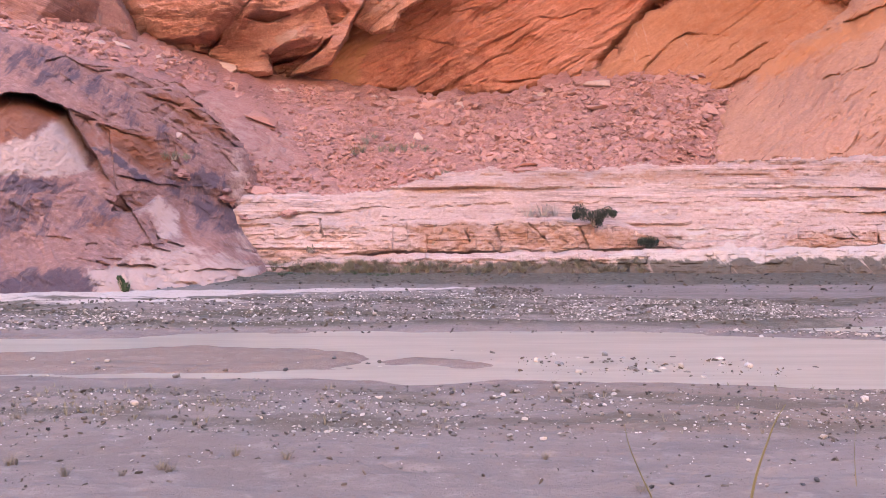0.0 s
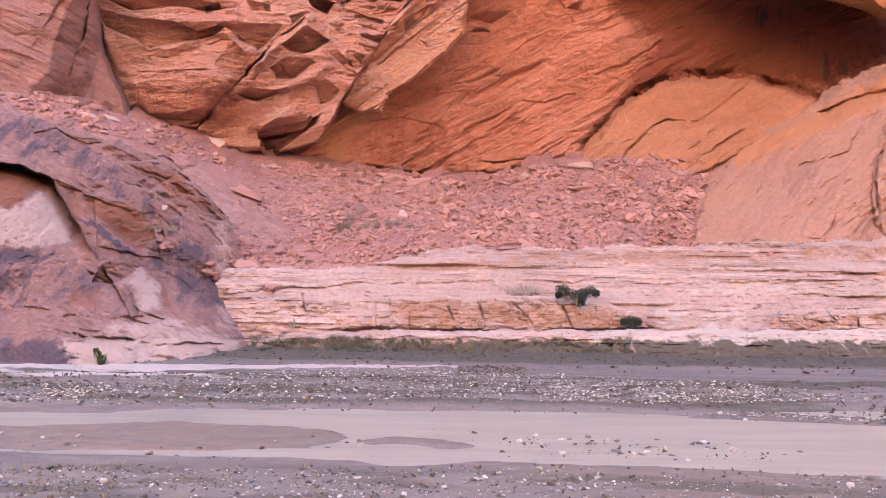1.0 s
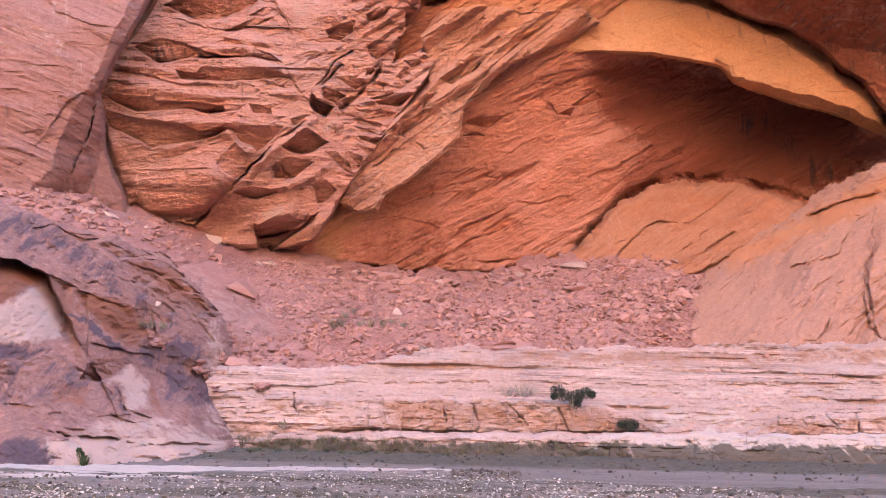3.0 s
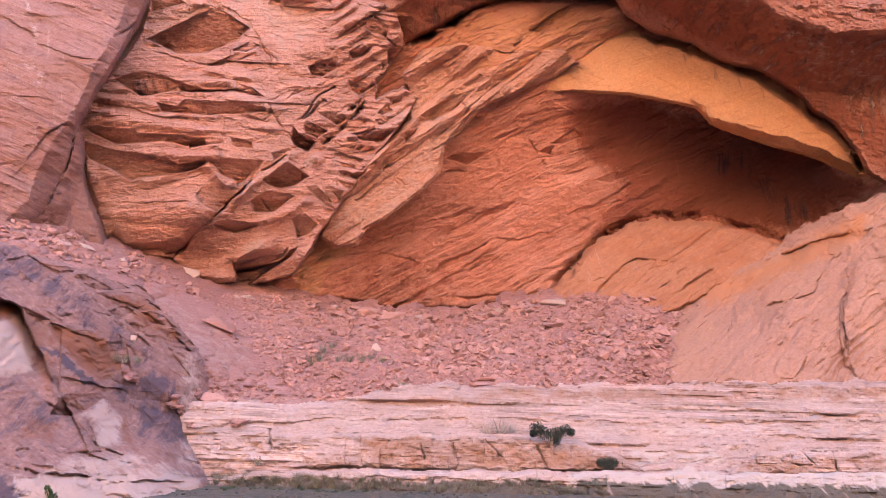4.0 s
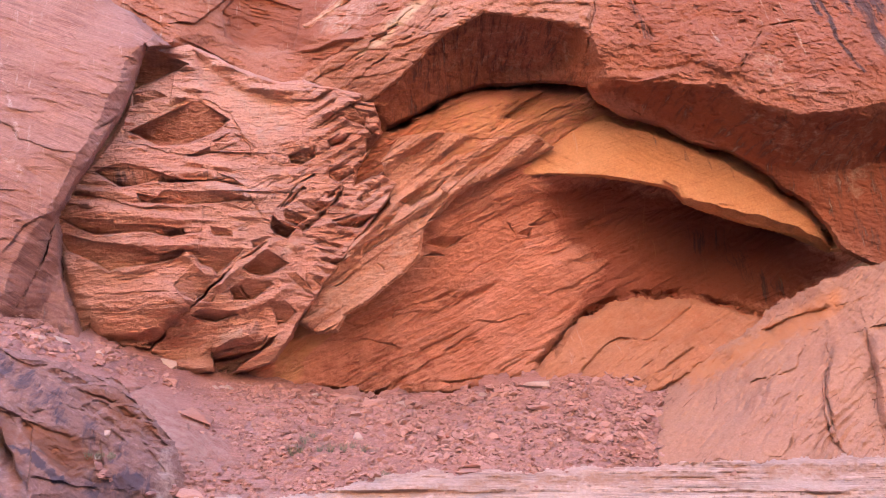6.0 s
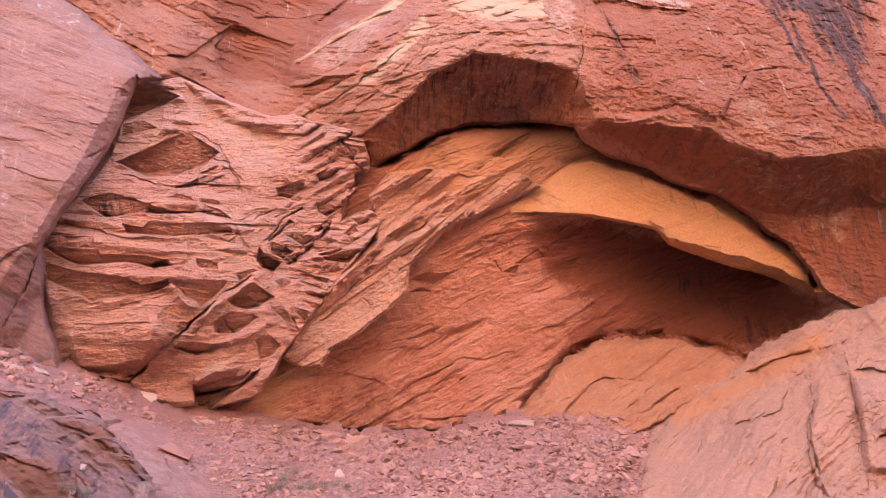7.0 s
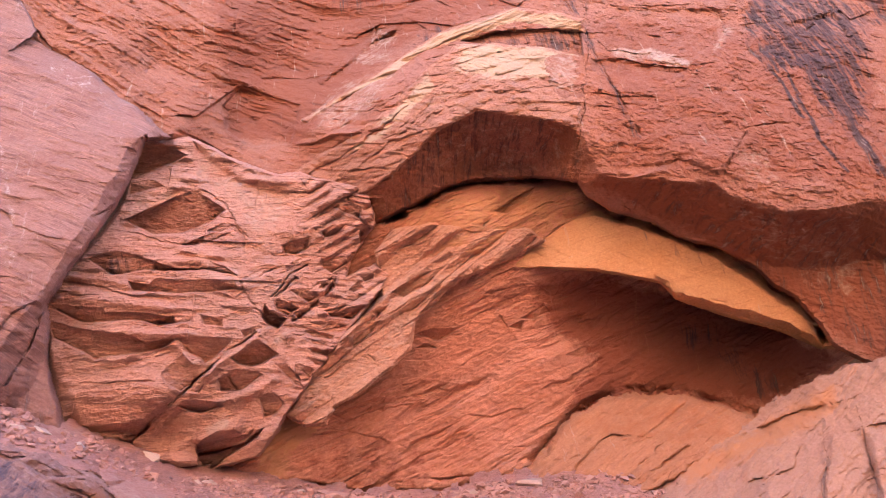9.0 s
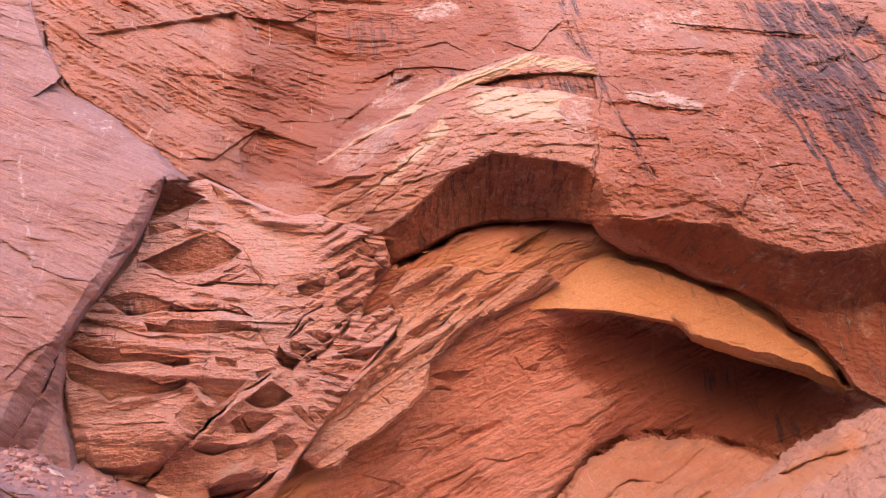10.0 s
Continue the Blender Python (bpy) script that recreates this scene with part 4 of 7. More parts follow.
     marks={"pale": [([(-305, 686), (-223, 621), (-152, 591), (-139, 553), (-184, 513), (-224, 567), (-274, 598)], 12, 0.45), ([(-218, 243), (-191, 257), (-184, 242), (-211, 229)], 5, 0.7), ([(-160, 352), (-136, 377), (-122, 386), (-117, 378), (-134, 353)], 8, 0.6), ([(-372, 535), (-373, 558), (-350, 584), (-278, 601)], 6, 0.4), ([(-446, 388), (-406, 377), (-325, 381), (-306, 360), (-345, 368), (-420, 371)], 6, 0.4)],
            # darker red on undercut faces: underside shade and warm bounce put into the colour
            "rust_and_shade": [([(-372, 535), (-281, 591), (-218, 553), (-284, 512)], 10, 0.5), ([(-384, 225), (-300, 221), (-268, 195), (-375, 192)], 15, 0.6)], "stain_and_shade": [([(-404, 465), (-364, 487), (-283, 460), (-362, 446)], 8, 0.4)]})

# smooth left wall
LEFT = [(-897, 1082), (-803, 1121), (-699, 1102), (-633, 968), (-570, 870), (-494, 816), (-418, 752), (-335, 684), (-363, 678), (-369, 685), (-380, 602), (-392, 557), (-413, 505), (-437, 442), (-451, 402), (-427, 318), (-385, 218), (-425, 177), (-643, 133)]
LEFT_AT = [(-898, 773, 49.5), (-643, 781, 51), (-552, 835, 52.5), (-378, 684, 50), (-417, 519, 48), (-450, 404, 47), (-390, 225, 48), (-558, 493, 47), (-663, 183, 43), (-420, 259, 47), (-699, 1102, 53.5), (-570, 870, 53), (-418, 752, 52.5), (-335, 684, 51.8)]
mass("left_wall", LEFT, LEFT_AT, PINK, plain_relief(-14, 0.4, 1.4, 2.5, 70), edge=4, drop=2, step=1.9, grit=0.5, label="smooth pink canyon wall",
     bevels=[([(-369, 682), (-409, 711), (-500, 769), (-603, 825)], 0.03, 1.6), ([(-529, 255), (-500, 296), (-496, 330), (-480, 378), (-462, 420), (-440, 486), (-418, 542), (-411, 585), (-397, 616), (-392, 652), (-373, 681)], 0.05, 3.0)],
     grooves=[([(-480, 275), (-464, 320), (-453, 371), (-449, 396)], 3, 1.0), ([(-482, 257), (-460, 254), (-413, 235)], 3, 0.6), ([(-410, 542), (-388, 562)], 5, 0.7)],
     lips=[([(-581, 570), (-520, 522), (-476, 506), (-436, 499)], 0.35, 12), ([(-427, 546), (-415, 547)], 0.3, 6), ([(-423, 599), (-410, 597)], 0.3, 6), ([(-399, 662), (-377, 658)], 0.4, 6), ([(-545, 842), (-470, 792), (-375, 690)], -0.3, 9), ([(-514, 345), (-485, 394), (-460, 412)], 0.5, 14), ([(-543, 441), (-498, 443)], 0.3, 10)],
     marks={"pale": [([(-570, 834), (-470, 789), (-381, 700), (-430, 729), (-535, 801)], 10, 0.35), ([(-642, 515), (-517, 513), (-474, 497), (-524, 376)], 25, 0.28), (("line", [(-608, 750), (-521, 513)]), 6, 0.4)], "stain_and_shade": [([(-482, 257), (-467, 331), (-439, 348), (-390, 225)], 12, 0.22), ([(-782, 481), (-572, 440), (-501, 300), (-556, 254)], 30, 0.25)]})

# orange dome at the alcove's right foot
DOME = [(167, 173), (208, 204), (239, 243), (263, 266), (294, 286), (340, 301), (402, 304), (448, 296), (501, 283), (531, 270), (483, 238), (405, 201), (359, 177), (253, 159)]
DOME_AT = [(178, 180, 59), (253, 190, 57.5), (367, 192, 54.5), (270, 267, 59), (371, 302, 59), (485, 281, 56), (369, 246, 56.5)]
mass("orange_dome", DOME, DOME_AT, DOMEROCK, plain_relief(35, 0.6, 1.8, 2.4, 105, 0.35), edge=5, drop=1.0, step=1.5, grit=0.45, rag=8, label="rounded orange sandstone dome at the alcove's foot",
     grooves=[([(254, 197), (269, 213), (281, 225), (300, 240), (314, 248), (338, 247)], 3, 0.36), ([(254, 217), (277, 224)], 2, 0.23), ([(341, 203), (359, 220)], 4, 0.45), ([(363, 200), (391, 222), (426, 242)], 4, 0.36), ([(362, 270), (373, 250)], 2, 0.14)],
     # redder crown: orange rock, darkened further for the shade of the roof above
     lips=[([(254, 197), (269, 213), (281, 225), (300, 240), (314, 248), (338, 247)], 0.88, 14), ([(254, 217), (277, 224)], 0.55, 14), ([(341, 203), (359, 220)], 1.1, 14), ([(363, 200), (391, 222), (426, 242)], 0.88, 14), ([(362, 270), (373, 250)], 0.33, 14), ([(277, 223), (300, 239), (315, 247)], -0.5, 10)], marks={"rust_and_shade": [([(294, 284), (402, 302), (516, 278), (467, 233), (368, 231), (277, 236), (263, 263)], 24, 0.5)]})

# right buttress
RIGHT = [(354, 50), (344, 94), (370, 173), (405, 213), (437, 229), (484, 249), (516, 274), (548, 298), (619, 330), (726, 371), (889, 412), (844, 46)]
RIGHT_AT = [(362, 80, 47.2), (370, 170, 53.9), (436, 225, 55.3), (523, 270, 54), (619, 324, 51.5), (766, 376, 48), (517, 181, 48.5), (594, 92, 44.5), (735, 80, 42.5), (437, 96, 46)]
mass("right_buttress", RIGHT, RIGHT_AT, BUTTRESS, plain_relief(42, 0.75, 2.2, 2.6, 110, 0.35), edge=14, drop=0.5, step=1.5, grit=0.45, rag=10, label="smooth salmon rock buttress",
     grooves=[([(480, 182), (499, 196), (522, 199)], 3, 0.32), ([(522, 195), (558, 212), (565, 229), (583, 247)], 2.5, 0.27), ([(608, 225), (593, 190), (586, 156), (592, 114), (605, 92)], 3, 0.23), ([(542, 157), (555, 169), (567, 182)], 2.5, 0.23), ([(519, 94), (531, 108), (542, 130)], 2.5, 0.27), ([(504, 84), (535, 89)], 2.5, 0.23), ([(507, 258), (547, 276), (579, 288), (626, 300)], 5, 0.27), ([(407, 96), (422, 92)], 2, 0.18), ([(448, 158), (449, 141)], 2, 0.18), ([(572, 84), (580, 99)], 2, 0.23), ([(508, 150), (540, 181)], 2, 0.14), ([(378, 95), (400, 101)], 2, 0.14), ([(604, 225), (594, 172), (597, 128)], 4, 0.41), ([(666, 267), (669, 204), (662, 137)], 4, 0.36)],
     lips=[([(480, 182), (499, 196), (522, 199)], 0.77, 14), ([(522, 195), (558, 212), (565, 229), (583, 247)], 0.66, 14), ([(608, 225), (593, 190), (586, 156), (592, 114), (605, 92)], 0.55, 14), ([(542, 157), (555, 169), (567, 182)], 0.55, 14), ([(519, 94), (531, 108), (542, 130)], 0.66, 14), ([(504, 84), (535, 89)], 0.55, 14), ([(507, 258), (547, 276), (579, 288), (626, 300)], 0.66, 14), ([(407, 96), (422, 92)], 0.44, 14), ([(448, 158), (449, 141)], 0.44, 14), ([(572, 84), (580, 99)], 0.55, 14), ([(508, 150), (540, 181)], 0.33, 14), ([(378, 95), (400, 101)], 0.33, 14), ([(604, 225), (594, 172), (597, 128)], 0.99, 14), ([(666, 267), (669, 204), (662, 137)], 0.88, 14), ([(679, 174), (705, 183), (740, 191)], 1.0, 12), ([(666, 267), (701, 276), (757, 262)], 0.7, 14), ([(515, 262), (563, 281)], 0.6, 10)],
     faces=[([(670, 267), (792, 264), (756, 125), (661, 130)], -0.2, -0.9)] + shards([(370, 95), (405, 193), (609, 276), (601, 100)], 130, 42, 4, 22, 0.6, 69, 0.16) + shards([(355, 80), (550, 99), (599, 78), (362, 65)], 30, 4, 4, 18, 0.4, 70, 0.2),
     marks={"rust_and_shade": [([(405, 213), (484, 249), (547, 282), (644, 333), (641, 293), (521, 231), (404, 178)], 26, 0.85)], "pale": [([(463, 157), (571, 190), (580, 99), (474, 90)], 40, 0.25)]})

# talus slope
TALUS = [(-735, 360), (-578, 308), (-499, 271), (-392, 243), (-324, 228), (-233, 197), (-150, 184), (-83, 180), (-16, 170), (73, 167), (126, 183), (178, 192), (254, 197), (406, 216), (404, 186), (393, 110), (399, 72), (177, 63), (1, 62), (-49, 49), (-143, 26), (-257, 18), (-334, 72), (-413, 152), (-716, 227)]
TALUS_AT = [(-711, 339, 44), (-562, 291, 47), (-384, 230, 51), (-228, 188, 56), (-80, 173, 59), (68, 161, 60), (179, 186, 57.5), (314, 196, 56.5), (382, 205, 57), (-309, 205, 52.5), (291, 76, 45.5), (366, 77, 48), (180, 66, 45), (-12, 63, 44), (-84, 25, 42), (-259, 22, 39), (-261, 95, 41), (-410, 166, 39), (-703, 212, 36), (-115, 105, 49), (106, 117, 51), (403, 48, 43)]


def rubble(u, v, a, b):
    f, _ = facets(u / 0.8, v / 0.42, 21)
    h, _ = facets(u / 0.35, v / 0.2, 22)
    patchy = smooth(fbm(u * 0.25, v * 0.4, 3, 25), -0.25, 0.25)
    return (0.16 + 0.55 * patchy) * f + (0.12 + 0.3 * patchy) * h + 0.5 * fbm(u * 0.3, v * 0.3, 4, 23) + 0.1 * fbm(u * 3, v * 4, 3, 24)


mass("talus_slope", TALUS, TALUS_AT, RUBBLE, rubble, edge=6, drop=0.3, step=1.6, rag=16, label="slope of red rubble under the alcove",
     calm=[([(-322, 199), (-231, 178), (-251, 140), (-145, 84), (-262, 81), (-281, 147)], 0.6)],
     lips=[([(74, 161), (126, 173), (178, 185)], -0.5, 9), ([(-90, 174), (-46, 164), (14, 160)], -0.4, 8)],
     marks={"pale": [([(-330, 205), (-235, 150), (-150, 92), (-180, 60), (-262, 70), (-330, 130)], 26, 0.5), ([(-578, 308), (-392, 243), (-232, 194), (-91, 178), (-150, 173), (-390, 224), (-574, 277)], 10, 0.4), ([(74, 163), (126, 179), (178, 190), (178, 165), (103, 152)], 8, 0.45), ([(-261, 70), (-115, 62), (-42, 57), (-114, 26), (-258, 23)], 16, 0.35)],
            "rust_and_shade": [([(-200, 150), (60, 150), (380, 190), (380, 110), (60, 95), (-150, 100)], 30, 0.25), ([(-322, 199), (-217, 183), (-149, 150), (-252, 148)], 14, 0.25)]})

# terrace of pale ledges
TERRACE = [(-288, 36), (-84, 40), (-12, 67), (180, 70), (366, 79), (705, 94), (775, -79), (181, -87), (-240, -93), (-269, -80)]
TERRACE_AT = [(-259, 37, 38.8), (-84, 32, 41.6), (-12, 67, 44), (180, 70, 44.7), (366, 77, 44.5), (743, 91, 43), (-241, -79, 36.3), (-38, -76, 36.5), (181, -73, 37), (402, -70, 37.5), (700, -65, 37.5), (-185, -20, 38), (107, -16, 39), (402, -11, 39.5), (702, -6, 39.3)]


def ledges(u, v, a, b):
    s = v + 0.2 * fbm(u * 0.15, v * 0.5, 3, 31)
    f, _ = facets(u / 1.3, v / 0.6, 35)
    patchy = smooth(fbm(u * 0.12, v * 0.5, 3, 36), -0.2, 0.3)
    return (0.3 + 0.7 * patchy) * (0.4 * beds(s / 0.8, u, 32, 18.0, 0.2) + 0.16 * beds(s / 0.3, u, 33, 10.0, 0.2)) + 0.08 * f + 0.3 * fbm(u * 0.4, v * 1.0, 4, 34)


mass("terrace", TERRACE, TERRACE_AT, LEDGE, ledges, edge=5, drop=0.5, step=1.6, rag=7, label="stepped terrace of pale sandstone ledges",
     lips=[([(-242, -51), (-141, -43), (-24, -40), (34, -42), (144, -37), (254, -38), (365, -34), (477, -33), (701, -28)], 0.48, 9), ([(-201, 17), (-142, 18), (-84, 25), (-22, 27)], 0.27, 7), ([(-18, 25), (33, 27), (84, 29), (143, 31), (217, 32), (299, 29)], 0.27, 6), ([(-41, 45), (33, 43), (180, 52)], 0.15, 5),
           ([(291, 29), (425, 34), (515, 38), (703, 43)], 0.24, 5), ([(425, 42), (515, 46), (704, 55)], 0.21, 5), ([(328, 14), (477, 18), (703, 22)], 0.18, 5), ([(-221, -10), (-156, 2), (-113, 4), (-47, 5)], -0.3, 16), ([(-47, 5), (19, 5), (77, 8), (166, 7), (225, 4), (276, -9), (302, -27)], -0.54, 24),
           ([(425, -22), (462, -6), (514, 0), (552, -3), (702, 3)], -0.48, 20), ([(291, -5), (365, -3), (425, -5)], 0.18, 6), ([(-184, -31), (-112, -27), (-39, -27)], 0.18, 6), ([(-265, 7), (-222, 12), (-201, 17)], 0.24, 8)],
     grooves=[([(-47, 5), (-47, -22)], 2, 0.5), ([(26, 5), (34, -17)], 2, 0.5), ([(70, -5), (74, -27)], 2, 0.4), ([(114, 3), (129, -15)], 2, 0.5), ([(-160, 9), (-156, -13)], 3, 0.7), ([(563, 0), (562, -27)], 2, 0.6), ([(180, 0), (188, -22)], 2, 0.4), ([(-91, -4), (-54, 1)], 2, 0.3), ([(376, -33), (380, -48)], 3, 0.5)],
     faces=[([(19, -6), (59, -8), (57, -27), (12, -25)], 0.0, 0.5), ([(111, -16), (144, -4), (181, -26), (107, -27)], -0.3, 0.1)],
     marks={"pale": [([(291, -31), (777, -20), (776, -43), (291, -51)], 5, 0.85), ([(284, 2), (425, 8), (425, -25), (291, -27)], 12, 0.5), ([(-39, -22), (26, -19), (34, -28), (-39, -27)], 4, 0.6), ([(-85, 47), (180, 63), (780, 77), (779, 47), (180, 37)], 14, 0.35), ([(-242, -42), (107, -34), (291, -35), (107, -49), (-242, -54)], 5, 0.35), ([(180, 22), (779, 40), (778, 25), (180, 11)], 5, 0.45)],
            "stain_and_shade": [([(-270, -57), (-39, -51), (254, -50), (776, -45), (773, -108), (-268, -122)], 7, 0.5)], "rust_and_shade": [([(-85, 52), (180, 74), (780, 100), (780, 68), (180, 46), (-12, 36)], 22, 0.62), ([(-47, 4), (77, 6), (276, -13), (291, -27), (-39, -33)], 8, 0.3), ([(432, -11), (627, 0), (626, -24), (432, -25)], 8, 0.35)]})

# banks of broken rock and sand in the terrace
def bank_relief(u, v, a, b):
    f, _ = facets(u / 1.1, v / 0.8, 501, bulge=0.3)
    f2, _ = facets(u / 0.4, v / 0.3, 502)
    return 0.22 * f + 0.12 * f2 + 0.4 * fbm(u * 0.3, v * 0.3, 3, 503) + 0.08 * beds((v + 0.2 * fbm(u * 0.4, v, 3, 505)) / 0.5, u, 504, 3.0)


mass("middle_bank", [(-257, -22), (-229, 1), (-171, 7), (-113, 3), (-40, 6), (19, 5), (77, 9), (166, 8), (225, 4), (276, -10), (304, -29), (107, -35), (-39, -34), (-184, -38), (-256, -43)],
     [(-257, -32, 37.6), (-171, 5, 38.6), (-40, 4, 38.8), (107, 8, 38.9), (225, 1, 38.9), (302, -29, 39), (107, -33, 38.2), (-112, -35, 37.7), (19, -10, 38.3)], LEDGE, bank_relief, edge=5, drop=0.6, step=1.4, label="broken bank of pale orange rock and sand",
     grooves=[([(-47, 4), (-45, -31)], 3, 0.5), ([(26, 3), (34, -18)], 3, 0.5), ([(70, -2), (75, -31)], 3, 0.4), ([(110, 3), (133, -17)], 3, 0.6), ([(-159, 9), (-156, -14)], 3, 0.7), ([(180, 0), (188, -29)], 3, 0.4)],
     faces=shards([(-243, -11), (-40, 4), (180, 6), (291, -24), (-242, -37)], 50, 0, 4, 18, 0.4, 511, 0.4),
     marks={"rust_and_shade": [([(-54, 4), (77, 6), (276, -13), (291, -30), (-39, -36)], 8, 0.6), ([(-243, -14), (-142, -9), (-141, -34), (-242, -37)], 14, 0.3)], "pale": [([(-170, -17), (-120, -16), (-119, -30), (-170, -31)], 8, 0.4), ([(48, 5), (107, 6), (92, -9)], 8, 0.4)]})
mass("right_bank", [(421, -25), (462, -7), (514, 1), (552, -2), (597, 2), (740, 3), (739, -25), (421, -30)], [(425, -25, 38.4), (514, -2, 38.5), (627, 0, 38.2), (514, -27, 37.8), (732, -6, 37.5), (731, -23, 37)], LEDGE, bank_relief, edge=5, drop=0.6, step=1.4,
     label="low eroded bank of pale orange rock", grooves=[([(563, 0), (564, -28)], 3, 0.7), ([(526, -3), (537, -16)], 3, 0.5)], faces=shards([(432, -25), (514, -2), (702, 0), (701, -24)], 40, 2, 5, 20, 0.6, 512, 0.3), marks={"rust_and_shade": [([(432, -11), (627, 0), (626, -27), (432, -30)], 8, 0.55)]})
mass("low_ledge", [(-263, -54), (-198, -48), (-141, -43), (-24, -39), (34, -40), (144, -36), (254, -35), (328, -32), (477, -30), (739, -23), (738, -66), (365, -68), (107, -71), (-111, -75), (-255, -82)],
     [(-256, -51, 36.4), (-24, -41, 36.9), (254, -37, 37.2), (477, -32, 37.2), (731, -26, 36.6), (-255, -79, 35.3), (107, -69, 35.3), (365, -66, 35.3), (731, -64, 35)], LEDGE, bank_relief, edge=3, drop=0.8, step=1.4, label="low ledge of crumbling pale rock along the flat",
     lips=[([(-242, -55), (-140, -49), (-24, -45), (107, -45), (254, -44)], 0.4, 8)], faces=shards([(-256, -58), (-39, -41), (701, -28), (701, -46), (-39, -57)], 80, 0, 4, 20, 0.4, 513, 0.3),
     marks={"pale": [([(217, -32), (777, -18), (776, -51), (217, -55)], 6, 0.9), ([(-112, -40), (217, -34), (217, -43), (-111, -48)], 4, 0.45)], "rust_and_shade": [([(-256, -51), (217, -43), (217, -52), (-256, -61)], 4, 0.5)], "stain_and_shade": [([(-270, -54), (-39, -48), (776, -38), (773, -100), (-269, -110)], 6, 0.85)]})

# varnished rock at the water's left edge
KNOLL = [(-797, 279), (-571, 250), (-486, 218), (-403, 201), (-327, 169), (-264, 107), (-242, 53), (-252, -12), (-236, -43), (-237, -69), (-293, -84), (-391, -92), (-530, -99), (-736, -111)]
KNOLL_AT = [(-797, 279, 33), (-571, 246, 36.5), (-403, 197, 38.8), (-263, 103, 40.6), (-248, 38, 40), (-249, -5, 38.8), (-235, -47, 37.2), (-252, -67, 32.9), (-301, -75, 28.9), (-391, -83, 26), (-440, -87, 25), (-531, -90, 24), (-738, -101, 21.3), (-405, 64, 33), (-562, 171, 32), (-539, -25, 28), (-330, 22, 35.6), (-289, 52, 37.6), (-291, -20, 34), (-360, -35, 30)]


def knoll_relief(u, v, a, b):
    w, s = turned(u, v, -38)
    s = s + 0.4 * fbm(u * 0.2, v * 0.2, 3, 131)
    f, _ = facets(w / 2.2, s / 0.8, 132)
    f2, _ = facets(u / 0.9, v / 0.5, 133)
    steps = smooth(a + 1.6 * b, -170, -60)
    return 0.7 * fbm(u * 0.15, v * 0.15, 3, 134) + (0.05 + 0.16 * steps) * beds(s / 1.1, w, 135, 7.0, 0.35) + (0.12 + 0.1 * steps) * f + 0.06 * f2 + 0.16 * fbm(w * 0.4, s * 1.2, 4, 136) + 0.12 * striae(w, s, 137)


